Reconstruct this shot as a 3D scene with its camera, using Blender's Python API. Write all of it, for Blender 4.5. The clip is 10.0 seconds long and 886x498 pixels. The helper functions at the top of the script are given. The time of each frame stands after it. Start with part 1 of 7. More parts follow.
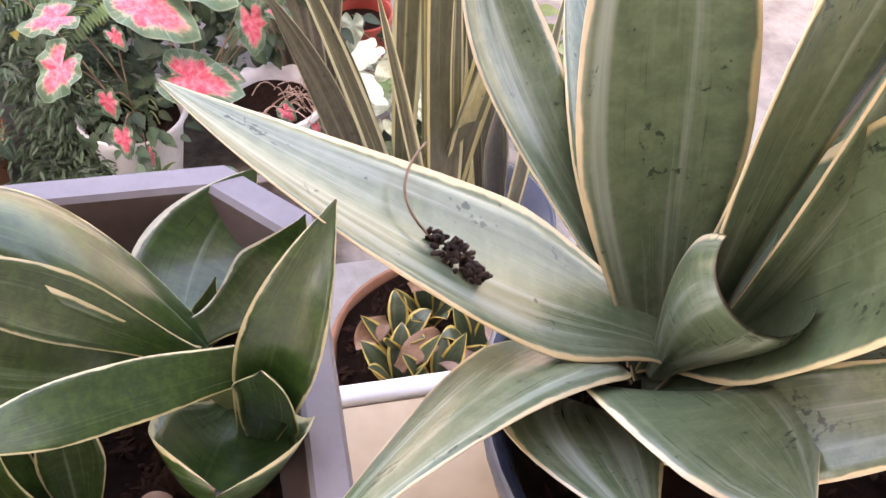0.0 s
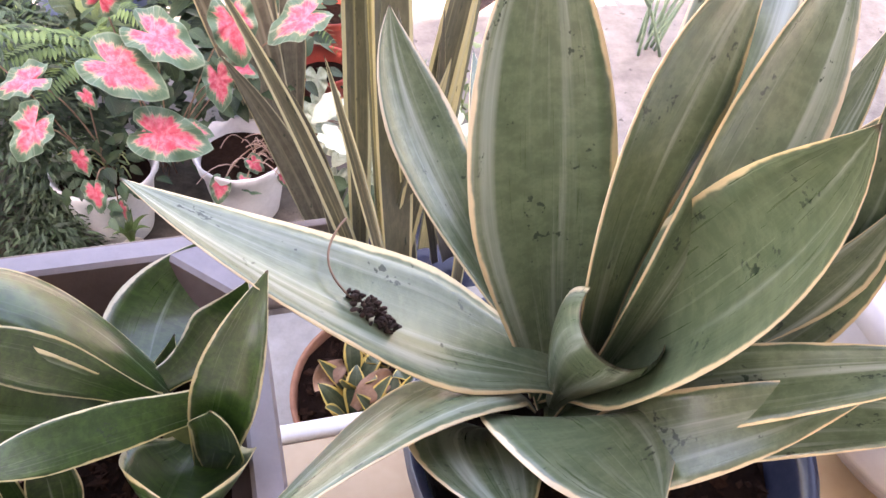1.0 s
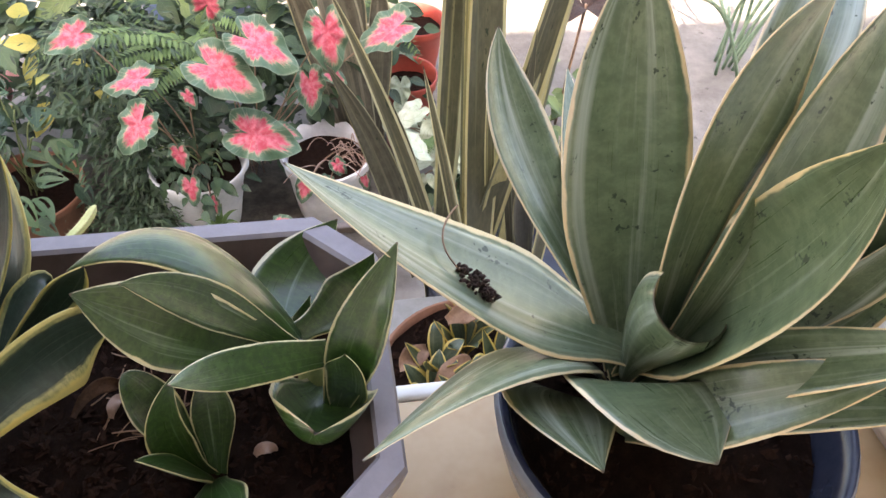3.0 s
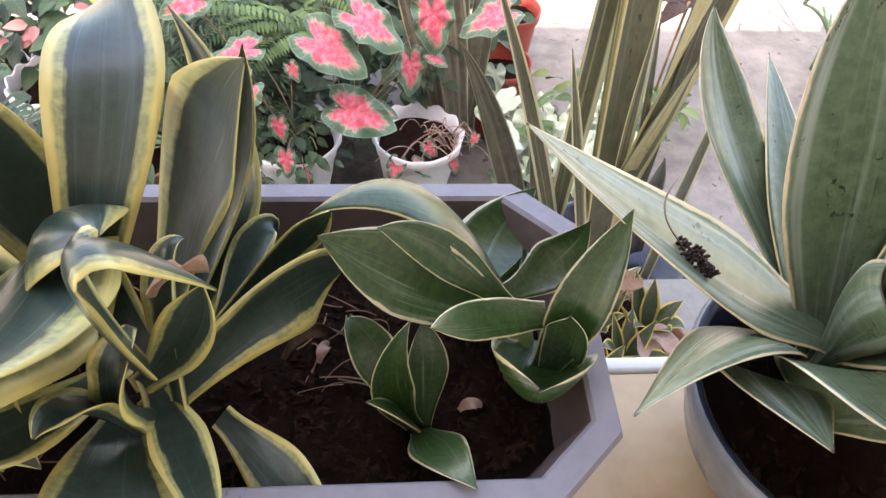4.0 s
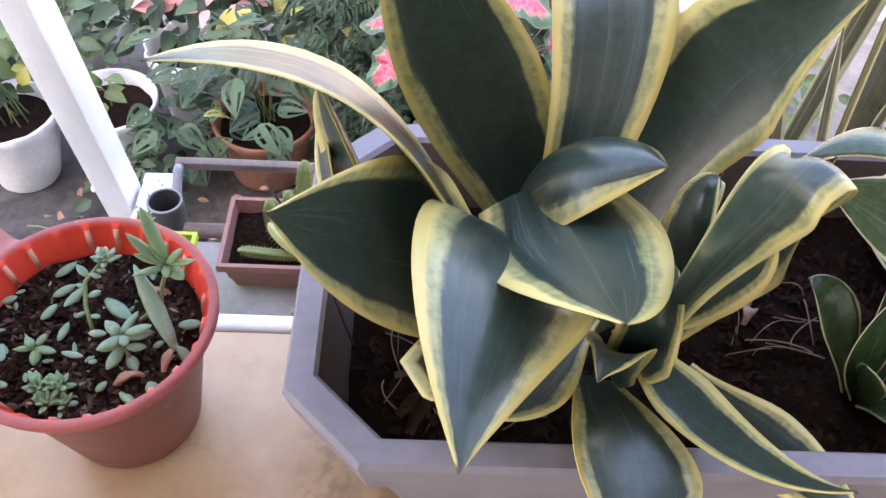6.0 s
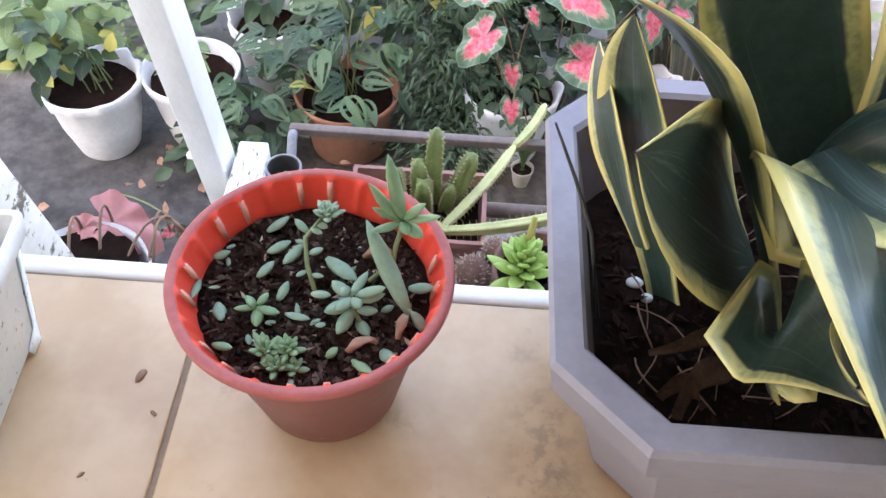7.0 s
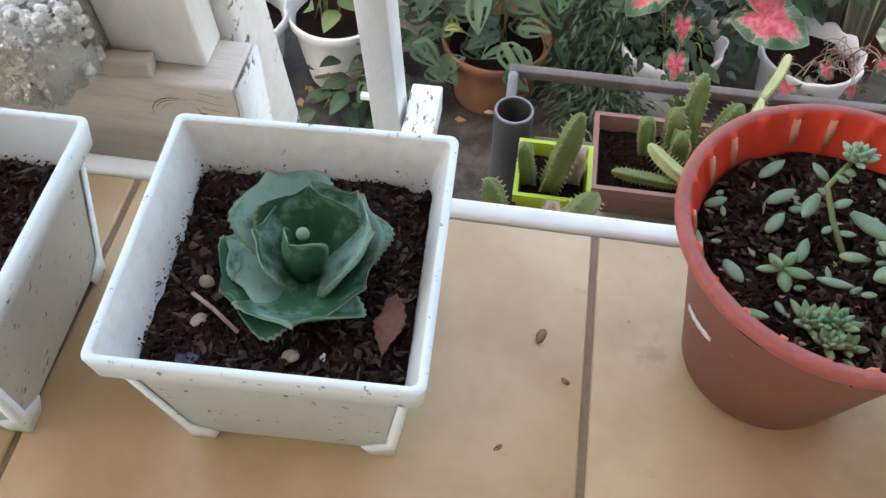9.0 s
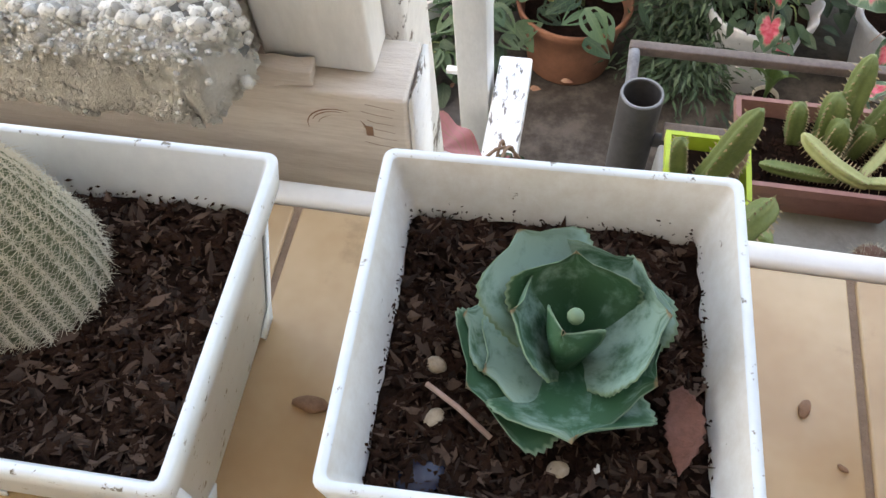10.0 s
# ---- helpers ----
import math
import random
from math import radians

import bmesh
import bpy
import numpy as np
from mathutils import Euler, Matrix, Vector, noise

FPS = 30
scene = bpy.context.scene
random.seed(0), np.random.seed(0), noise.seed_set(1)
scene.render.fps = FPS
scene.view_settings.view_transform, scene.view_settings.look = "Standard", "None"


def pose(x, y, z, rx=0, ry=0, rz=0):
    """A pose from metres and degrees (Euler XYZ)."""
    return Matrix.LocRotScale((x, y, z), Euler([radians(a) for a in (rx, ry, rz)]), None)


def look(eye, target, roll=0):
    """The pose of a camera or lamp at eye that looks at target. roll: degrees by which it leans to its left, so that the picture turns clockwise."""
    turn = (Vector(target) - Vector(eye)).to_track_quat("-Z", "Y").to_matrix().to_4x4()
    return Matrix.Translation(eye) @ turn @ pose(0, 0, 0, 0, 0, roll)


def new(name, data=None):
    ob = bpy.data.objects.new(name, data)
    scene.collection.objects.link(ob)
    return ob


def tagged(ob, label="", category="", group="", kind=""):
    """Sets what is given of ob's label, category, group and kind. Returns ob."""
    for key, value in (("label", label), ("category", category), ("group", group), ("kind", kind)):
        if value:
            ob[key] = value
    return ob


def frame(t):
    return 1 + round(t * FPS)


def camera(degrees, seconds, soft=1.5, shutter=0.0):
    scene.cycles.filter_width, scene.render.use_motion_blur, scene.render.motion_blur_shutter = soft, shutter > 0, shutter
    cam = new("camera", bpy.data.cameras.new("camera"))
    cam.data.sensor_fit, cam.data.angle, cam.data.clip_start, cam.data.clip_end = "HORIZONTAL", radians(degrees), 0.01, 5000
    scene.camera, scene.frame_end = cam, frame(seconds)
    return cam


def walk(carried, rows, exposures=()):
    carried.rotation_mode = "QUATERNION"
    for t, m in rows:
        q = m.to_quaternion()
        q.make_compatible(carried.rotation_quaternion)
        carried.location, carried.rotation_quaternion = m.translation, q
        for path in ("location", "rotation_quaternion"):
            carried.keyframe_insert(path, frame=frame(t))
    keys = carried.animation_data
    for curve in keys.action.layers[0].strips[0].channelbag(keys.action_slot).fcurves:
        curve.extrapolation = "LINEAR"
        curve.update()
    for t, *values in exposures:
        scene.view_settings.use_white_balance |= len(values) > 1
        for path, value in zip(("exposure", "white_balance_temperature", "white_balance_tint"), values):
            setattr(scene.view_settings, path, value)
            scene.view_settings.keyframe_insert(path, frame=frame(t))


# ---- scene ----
cam = camera(54.0, 10.0)
EXPOSURE, SKY, SUN, ROOF_Y, ROOF_Z = 2.43, 0.15, 4.2, 0.42, 3.2
PATH = [
    (0, (-0.318, 0.173, 1.904), (0.04, 1.394, 0.361), 6.3),
    (0.5, (-0.299, 0.151, 1.933), (0.05, 1.411, 0.42), 4.0),
    (1, (-0.301, 0.12, 1.979), (0.12, 1.396, 0.497), 6.1),
    (1.5, (-0.309, 0.085, 2.014), (0.077, 1.434, 0.589), 4.7),
    (2, (-0.313, 0.059, 2.03), (0.047, 1.395, 0.586), 4.4),
    (2.2, (-0.314, 0.056, 2.04), (0.017, 1.397, 0.594), 3.5),
    (3.5, (-0.388, 0.051, 2.025), (-0.155, 1.367, 0.537), 4.9),
    (4, (-0.455, 0.046, 2.02), (-0.285, 1.368, 0.529), 5.0),
    (4.5, (-0.516, 0.038, 2.019), (-0.354, 1.357, 0.524), 5.9),
    (5, (-0.591, 0.037, 2.02), (-0.458, 1.346, 0.513), 6.1),
    (5.2, (-0.621, 0.039, 2.01), (-0.525, 1.34, 0.494), 5.5),
    (6.3, (-0.736, 0.068, 1.945), (-0.695, 1.37, 0.428), 3.3),
    (6.5, (-0.759, 0.074, 1.93), (-0.749, 1.352, 0.392), 2.3),
    (7, (-0.826, 0.08, 1.91), (-0.848, 1.351, 0.366), 3.2),
    (7.5, (-0.891, 0.079, 1.898), (-0.993, 1.327, 0.338), 1.3),
    (8, (-0.942, 0.082, 1.883), (-1.07, 1.322, 0.319), 1.5),
    (8.5, (-0.992, 0.097, 1.847), (-1.105, 1.305, 0.257), 1.6),
    (9, (-1.051, 0.107, 1.835), (-1.208, 1.285, 0.226), 1.2),
    (9.5, (-1.109, 0.141, 1.814), (-1.284, 1.265, 0.17), 1.1),
    (10, (-1.16, 0.179, 1.792), (-1.391, 1.266, 0.129), -2.3),
]
walk(cam, [(t, look(eye, target, roll)) for t, eye, target, roll in PATH], [(t, EXPOSURE + e, k, tint) for t, e, k, tint in ((0.0, 0.86, 8150, 36), (1.0, 0.82, 7650, 37), (1.5, 0.62, 7600, 35), (2.0, 0.36, 7800, 27), (3.5, 0.45, 7650, 23), (5.0, 0.60, 7250, 29), (6.5, 0.57, 6700, 29), (7.0, 0.57, 6850, 21), (7.5, 0.18, 7050, 17), (8.5, -0.05, 7150, 13), (10.0, 0.07, 8150, 17))])

# ---- world, sun ----
world = bpy.data.worlds.new("world")
scene.world = world
world.use_nodes = True
wn = world.node_tree.nodes
sky = wn.new("ShaderNodeTexSky")
sky.sky_type = "NISHITA"
sky.sun_disc = False
sky.sun_elevation = radians(51.4)
sky.sun_rotation = radians(200.0)
sky.air_density = 1.6
sky.dust_density = 3.5
wn["Background"].inputs["Strength"].default_value = SKY
world.node_tree.links.new(sky.outputs[0], wn["Background"].inputs["Color"])
sun = new("sun", bpy.data.lights.new("sun", "SUN"))
sun.data.energy = SUN
sun.data.angle = radians(0.6)
sun.data.color = (1.0, 0.95, 0.86)
sun.matrix_world = look((0.6, -2.87, 3.6), (0, 0, 0))


# ---- material helpers ----
class Mat:
    """A node material with short names for the nodes used most."""

    def __init__(self, name):
        self.m = bpy.data.materials.new(name)
        self.m.use_nodes = True
        self.t = self.m.node_tree
        self.b = self.t.nodes["Principled BSDF"]

    def node(self, kind, **ins):
        n = self.t.nodes.new("ShaderNode" + kind)
        for k, v in ins.items():
            self.put(n.inputs[k.replace("_", " ")], v)
        return n

    def put(self, socket, v):
        if isinstance(v, bpy.types.NodeSocket):
            self.t.links.new(v, socket)
        elif isinstance(v, (tuple, list)) and len(v) == 3 and socket.type == "RGBA":
            socket.default_value = (*v, 1)
        else:
            socket.default_value = v

    def coord(self, which="Object"):
        return self.node("TexCoord").outputs[which]

    def scale(self, vec, s):
        n = self.node("Mapping", Vector=vec)
        n.inputs["Scale"].default_value = s
        return n.outputs[0]

    def noise(self, vec, scale, detail=4.0, rough=0.6):
        return self.node("TexNoise", Vector=vec, Scale=scale, Detail=detail, Roughness=rough).outputs["Fac"]

    def math(self, op, a, b=0.0, c=0.0):
        n = self.t.nodes.new("ShaderNodeMath")
        n.operation = op
        for i, v in enumerate((a, b, c)):
            self.put(n.inputs[i], v)
        return n.outputs[0]

    def ramp(self, fac, lo, hi):
        n = self.t.nodes.new("ShaderNodeMapRange")
        n.interpolation_type = "SMOOTHSTEP"
        for k, v in (("Value", fac), ("From Min", lo), ("From Max", hi)):
            self.put(n.inputs[k], v)
        return n.outputs[0]

    def mix(self, fac, a, b):
        n = self.t.nodes.new("ShaderNodeMix")
        n.data_type = "RGBA"
        self.put(n.inputs[0], fac)
        self.put(n.inputs[6], a)
        self.put(n.inputs[7], b)
        return n.outputs[2]

    def random(self):
        return self.node("ObjectInfo").outputs["Random"]

    def bump(self, height, strength, distance):
        n = self.node("Bump", Height=height, Strength=strength, Distance=distance)
        self.t.links.new(n.outputs[0], self.b.inputs["Normal"])

    def done(self, color, rough, metal=0.0, spec=0.5, coat=0.0):
        self.put(self.b.inputs["Base Color"], color)
        self.put(self.b.inputs["Roughness"], rough)
        self.b.inputs["Metallic"].default_value = metal
        self.b.inputs["Specular IOR Level"].default_value = spec
        self.b.inputs["Coat Weight"].default_value = coat
        if not self.b.inputs["Coat Roughness"].is_linked:
            self.b.inputs["Coat Roughness"].default_value = 0.2
        self.b.inputs["Coat IOR"].default_value = 1.7 if coat > 0.5 else 1.5
        return self.m


def rough_mat(name, dark, light, scale, rough=0.8, bump=0.3, dist=0.002, spots=None, spot_scale=30.0, spot_level=0.66, spec=0.4, stretch=(1, 1, 1)):
    """A surface with variation at two scales, spots of dirt and fine relief."""
    m = Mat(name)
    v = m.scale(m.coord(), stretch)
    big, fine = m.noise(v, scale, 5.0), m.noise(v, scale * 9, 6.0, 0.7)
    f = m.math("MULTIPLY_ADD", fine, 0.45, m.math("MULTIPLY", big, 0.6))
    col = m.mix(m.ramp(f, 0.3, 0.72), dark, light)
    if spots:
        col = m.mix(m.ramp(m.noise(v, spot_scale, 5.0, 0.7), spot_level, spot_level + 0.06), col, spots)
    m.bump(m.math("ADD", fine, m.noise(v, scale * 30, 3.0)), bump, dist)
    return m.done(col, m.math("MULTIPLY_ADD", fine, 0.25, rough - 0.12), spec=spec)


def leaf_mat(name, dark, mid, pale, edge, edge_at, edge_soft, inner=None, inner_at=0.5, streaks=26.0, rough=0.38, pale_level=0.56, speck=(0.02, 0.04, 0.02), wob=0.1, coat=0.3, spec=0.5, vary=0.02, fine=0.30):
    """A sword leaf: streaks along it, mottled bars across it, a pale margin. UV.x runs across, UV.y along."""
    m = Mat(name)
    uv = m.coord("UV")
    s = m.node("SeparateXYZ", Vector=uv)
    u, v = s.outputs[0], s.outputs[1]
    rnd = m.math("MULTIPLY", m.random(), 37.0)
    a = m.math("ABSOLUTE", m.math("MULTIPLY_ADD", u, 2.0, -1.0))
    along = m.node("CombineXYZ", X=m.math("MULTIPLY", u, streaks), Y=m.math("MULTIPLY_ADD", v, 1.6, rnd), Z=rnd).outputs[0]
    broad = m.node("CombineXYZ", X=m.math("MULTIPLY", u, 5.0), Y=m.math("MULTIPLY_ADD", v, 0.8, rnd), Z=rnd).outputs[0]
    across = m.node("CombineXYZ", X=m.math("MULTIPLY", u, 6.0), Y=m.math("MULTIPLY_ADD", v, 26.0, rnd), Z=rnd).outputs[0]
    n1, n2, n3 = m.noise(along, 1.0, 4.0, 0.6), m.noise(broad, 1.0, 2.0), m.noise(across, 1.0, 5.0, 0.7)
    col = m.mix(m.ramp(n3, 0.38, 0.66), dark, mid)
    streak = m.math("MULTIPLY_ADD", n2, 0.85, m.math("MULTIPLY_ADD", n1, fine, 0.15 - 0.5 * fine))
    col = m.mix(m.ramp(streak, pale_level, pale_level + 0.24), col, pale)
    cells = m.noise(m.node("CombineXYZ", X=m.math("MULTIPLY", u, 16.0), Y=m.math("MULTIPLY_ADD", v, 60.0, rnd), Z=rnd).outputs[0], 1.0, 3.0, 0.6)
    group = m.noise(m.node("CombineXYZ", X=m.math("MULTIPLY", u, 3.0), Y=m.math("MULTIPLY_ADD", v, 7.0, rnd), Z=1.0).outputs[0], 1.0, 2.0)
    col = m.mix(m.ramp(m.math("MULTIPLY", cells, group), 0.36, 0.41), col, speck)
    wobble = m.noise(m.node("CombineXYZ", X=rnd, Y=m.math("MULTIPLY_ADD", v, 7.0, rnd), Z=m.math("MULTIPLY", u, 2.0)).outputs[0], 1.0, 4.0)
    aw = m.math("ADD", a, m.math("MULTIPLY_ADD", wobble, wob * 2, -wob))
    aw = m.math("ADD", aw, m.math("MULTIPLY_ADD", m.random(), vary, -0.5 * vary))
    if inner:
        aw2 = m.math("ADD", aw, m.math("MULTIPLY_ADD", n1, 0.16, -0.08))
        col = m.mix(m.ramp(aw2, inner_at, inner_at + 0.10), col, m.mix(m.ramp(n3, 0.4, 0.62), inner, (inner[0] * 0.6, inner[1] * 0.68, inner[2] * 0.7)))
    warm = m.mix(m.ramp(n2, 0.35, 0.7), edge, (edge[0] * 0.85, edge[1] * 0.95, edge[2] * 1.25))
    col = m.mix(m.ramp(aw, edge_at, edge_at + edge_soft), col, warm)
    col = m.mix(m.ramp(v, 0.985, 0.997), col, (0.09, 0.06, 0.04))
    fibre = m.noise(m.node("CombineXYZ", X=m.math("MULTIPLY", u, streaks * 2.6), Y=m.math("MULTIPLY_ADD", v, 3.0, rnd), Z=rnd).outputs[0], 1.0, 3.0, 0.6)
    m.bump(m.math("ADD", m.math("MULTIPLY_ADD", fibre, 0.6, n1), m.math("MULTIPLY", n3, 0.4)), 0.11, 0.002)
    m.put(m.b.inputs["Coat Roughness"], m.math("MULTIPLY_ADD", m.ramp(n1, 0.35, 0.65), 0.16, 0.12))
    m.b.inputs["Subsurface Weight"].default_value = 0.0
    m.b.inputs["Transmission Weight"].default_value = 0.0
    return m.done(col, m.math("MULTIPLY_ADD", fibre, 0.3, rough - 0.15), spec=spec, coat=coat)


# ---- materials ----
BIG_LEAF = leaf_mat("grey_green_leaf", (0.078, 0.116, 0.060), (0.126, 0.170, 0.094), (0.29, 0.34, 0.28), (0.78, 0.60, 0.32), 0.905, 0.05, streaks=20.0, rough=0.32, pale_level=0.545, coat=0.5, spec=0.5, fine=0.34)
GREEN_LEAF = leaf_mat("fresh_green_leaf", (0.015, 0.042, 0.008), (0.034, 0.078, 0.016), (0.14, 0.20, 0.14), (0.62, 0.53, 0.27), 0.91, 0.05, rough=0.33, pale_level=0.635, coat=0.5, spec=0.4, fine=0.40)
GOLD_LEAF = leaf_mat("gold_margined_leaf", (0.018, 0.035, 0.026), (0.029, 0.054, 0.040), (0.052, 0.082, 0.072), (0.67, 0.545, 0.17), 0.83, 0.10, inner=(0.40, 0.38, 0.16), inner_at=0.66, rough=0.36, pale_level=0.62, wob=0.14, coat=0.5, spec=0.4, vary=0.16)
STRIPE_LEAF = leaf_mat("striped_sword_leaf", (0.10, 0.10, 0.06), (0.15, 0.145, 0.09), (0.46, 0.43, 0.24), (0.74, 0.67, 0.36), 0.74, 0.05, streaks=9.0, pale_level=0.58, rough=0.4, wob=0.05, vary=0.2)
CREAM_SWORD = leaf_mat("cream_sword_leaf", (0.50, 0.45, 0.23), (0.62, 0.56, 0.30), (0.20, 0.20, 0.11), (0.18, 0.18, 0.10), 0.72, 0.05, streaks=8.0, pale_level=0.60, rough=0.4, wob=0.05, vary=0.2)
DARK_SWORD = leaf_mat("dark_sword_leaf", (0.075, 0.072, 0.050), (0.115, 0.108, 0.078), (0.22, 0.205, 0.15), (0.42, 0.38, 0.22), 0.88, 0.06, streaks=12.0, rough=0.45)
SMALL_GOLD = leaf_mat("small_gold_leaf", (0.03, 0.05, 0.025), (0.055, 0.08, 0.04), (0.09, 0.11, 0.06), (0.62, 0.42, 0.09), 0.72, 0.08, rough=0.42)
LILAC = rough_mat("lilac_plastic", (0.190, 0.172, 0.195), (0.268, 0.246, 0.272), 7.0, rough=0.5, bump=0.12, dist=0.001, spots=(0.14, 0.115, 0.11), spot_level=0.68)
# Shade inside the planter is put into this colour, far darker than LILAC.
INNER_SHADED = rough_mat("shaded_lilac_plastic", (0.070, 0.046, 0.042), (0.125, 0.09, 0.086), 9.0, rough=0.65, bump=0.15)
SOIL = rough_mat("dark_potting_soil", (0.011, 0.0055, 0.004), (0.026, 0.014, 0.0095), 60.0, rough=0.95, bump=0.8, dist=0.004, spots=(0.04, 0.019, 0.012), spot_scale=140.0, spot_level=0.68, spec=0.06)
DEAD_RED = rough_mat("reddish_dead_leaf", (0.11, 0.045, 0.033), (0.22, 0.10, 0.075), 40.0, rough=0.8, bump=0.5)
CHIPS = rough_mat("soil_crumbs", (0.011, 0.0055, 0.004), (0.040, 0.020, 0.013), 45.0, rough=0.95, bump=0.5, spec=0.06)
BARK = rough_mat("brown_bark", (0.04, 0.022, 0.014), (0.12, 0.065, 0.04), 60.0, rough=0.9, bump=0.5, spec=0.2)
def bark_mat():
    """Broken bark: every bit has its own brown."""
    m = Mat("broken_bark")
    isl = m.node("NewGeometry").outputs["Random Per Island"]
    fine = m.noise(m.coord(), 220.0, 4.0, 0.7)
    col = m.mix(m.math("POWER", isl, 1.7), (0.015, 0.010, 0.008), (0.135, 0.088, 0.064))
    col = m.mix(m.math("MULTIPLY", fine, 0.5), col, (0.05, 0.03, 0.022))
    m.bump(fine, 0.5, 0.001)
    return m.done(col, 0.9, spec=0.15)


SHREDS = bark_mat()
WHITE_PLASTIC = rough_mat("white_plastic", (0.66, 0.71, 0.76), (0.77, 0.82, 0.86), 12.0, rough=0.42, bump=0.06, dist=0.001, spots=(0.26, 0.24, 0.20), spot_scale=48.0, spot_level=0.685)
WHITE_SPECKED = rough_mat("dirt_specked_white_plastic", (0.65, 0.72, 0.79), (0.75, 0.82, 0.88), 12.0, rough=0.42, bump=0.06, dist=0.001, spots=(0.16, 0.145, 0.12), spot_scale=150.0, spot_level=0.615)
WHITE_STAINED = rough_mat("soil_stained_white_plastic", (0.60, 0.57, 0.53), (0.76, 0.77, 0.77), 16.0, rough=0.5, bump=0.06, dist=0.001, spots=(0.14, 0.10, 0.07), spot_scale=60.0, spot_level=0.66)
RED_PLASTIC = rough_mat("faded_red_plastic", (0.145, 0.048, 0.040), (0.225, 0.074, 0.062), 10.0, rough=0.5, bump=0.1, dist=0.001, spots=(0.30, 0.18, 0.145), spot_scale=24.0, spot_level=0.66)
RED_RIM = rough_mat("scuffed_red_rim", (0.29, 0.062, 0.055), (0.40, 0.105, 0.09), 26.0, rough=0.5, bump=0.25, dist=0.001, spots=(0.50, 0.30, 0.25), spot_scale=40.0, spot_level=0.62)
# Pale pink carries the highlight along the ribs inside the rim.
RED_RIB_HIGHLIGHT = rough_mat("pale_pink_rib", (0.56, 0.20, 0.14), (0.66, 0.36, 0.27), 60.0, rough=0.55, bump=0.2, dist=0.001)
# Light shining through the pot wall is painted in as a brighter red.
RED_INSIDE_LIT = rough_mat("light_filled_red_plastic", (0.62, 0.05, 0.028), (0.76, 0.075, 0.04), 14.0, rough=0.5, bump=0.1, dist=0.001, spots=(0.62, 0.34, 0.24), spot_scale=30.0, spot_level=0.7)
BLUE_GLAZE = rough_mat("blue_grey_glaze", (0.14, 0.15, 0.17), (0.20, 0.21, 0.235), 6.0, rough=0.22, bump=0.04, dist=0.001)
NAVY = rough_mat("dark_blue_glaze", (0.012, 0.016, 0.035), (0.03, 0.035, 0.06), 8.0, rough=0.2, bump=0.05, dist=0.001)
WHITE_GLAZE = rough_mat("pale_lilac_glaze", (0.55, 0.53, 0.58), (0.70, 0.68, 0.72), 5.0, rough=0.2, bump=0.03, dist=0.001)
WOOD_RAW = rough_mat("weathered_raw_wood", (0.54, 0.46, 0.40), (0.76, 0.69, 0.63), 6.0, rough=0.75, bump=0.4, dist=0.002, spots=(0.26, 0.18, 0.12), spot_scale=9.0, spot_level=0.66, stretch=(1.0, 6.0, 9.0))
WOOD_WHITE = rough_mat("white_painted_wood", (0.74, 0.745, 0.74), (0.87, 0.875, 0.87), 8.0, rough=0.5, bump=0.15, dist=0.001, spots=(0.50, 0.47, 0.43), spot_scale=16.0, spot_level=0.70, stretch=(3, 3, 0.8))
WOOD_FLAKED = rough_mat("flaking_white_paint", (0.68, 0.68, 0.68), (0.86, 0.86, 0.86), 8.0, rough=0.6, bump=0.4, dist=0.002, spots=(0.15, 0.13, 0.12), spot_scale=34.0, spot_level=0.565, stretch=(3.0, 0.8, 1.0))
def pumice_mat():
    """Loose pumice grains, each its own shade of grey."""
    m = Mat("coarse_grey_pumice")
    isl = m.node("NewGeometry").outputs["Random Per Island"]
    fine = m.noise(m.coord(), 420.0, 5.0, 0.7)
    col = m.mix(isl, (0.44, 0.445, 0.43), (0.92, 0.92, 0.89))
    col = m.mix(m.ramp(fine, 0.52, 0.70), col, (0.20, 0.20, 0.19))
    m.bump(fine, 0.8, 0.002)
    return m.done(col, 0.95, spec=0.2)


ROCK_TOP = pumice_mat()
# Shade in the gaps between the top grains, painted as a dark base.
ROCK_GAP_SHADE = rough_mat("shaded_pumice_gaps", (0.10, 0.10, 0.095), (0.24, 0.24, 0.23), 60.0, rough=0.95, bump=0.8)
ROCK_SIDE = rough_mat("cream_pumice", (0.78, 0.75, 0.67), (0.93, 0.91, 0.85), 40.0, rough=0.95, bump=1.0, dist=0.004, spots=(0.40, 0.36, 0.28), spot_scale=110.0, spot_level=0.66)
CONCRETE = rough_mat("grey_concrete_slab", (0.19, 0.18, 0.165), (0.31, 0.295, 0.275), 5.0, rough=0.9, bump=0.35, dist=0.002, spots=(0.11, 0.10, 0.085), spot_scale=22.0, spot_level=0.66)
TRIM = rough_mat("white_edge_trim", (0.70, 0.69, 0.67), (0.80, 0.79, 0.77), 9.0, rough=0.45, bump=0.06, dist=0.001, spots=(0.34, 0.31, 0.27), spot_scale=40.0, spot_level=0.71)
GROUT = rough_mat("brown_grout", (0.24, 0.16, 0.11), (0.36, 0.26, 0.19), 30.0, rough=0.95, bump=0.5)
RENDER_WALL = rough_mat("cream_wall_plaster", (0.55, 0.50, 0.43), (0.66, 0.61, 0.54), 3.0, rough=0.85, bump=0.2)
# Kept bright so the unseen house wall bounces light onto the ledge.
HOUSE_WALL = rough_mat("white_house_plaster", (0.72, 0.70, 0.66), (0.82, 0.80, 0.77), 3.0, rough=0.85, bump=0.2)
RUST = rough_mat("brown_painted_steel", (0.085, 0.062, 0.052), (0.17, 0.13, 0.115), 18.0, rough=0.5, bump=0.25, dist=0.001, spots=(0.24, 0.13, 0.075), spot_scale=40.0, spot_level=0.64)
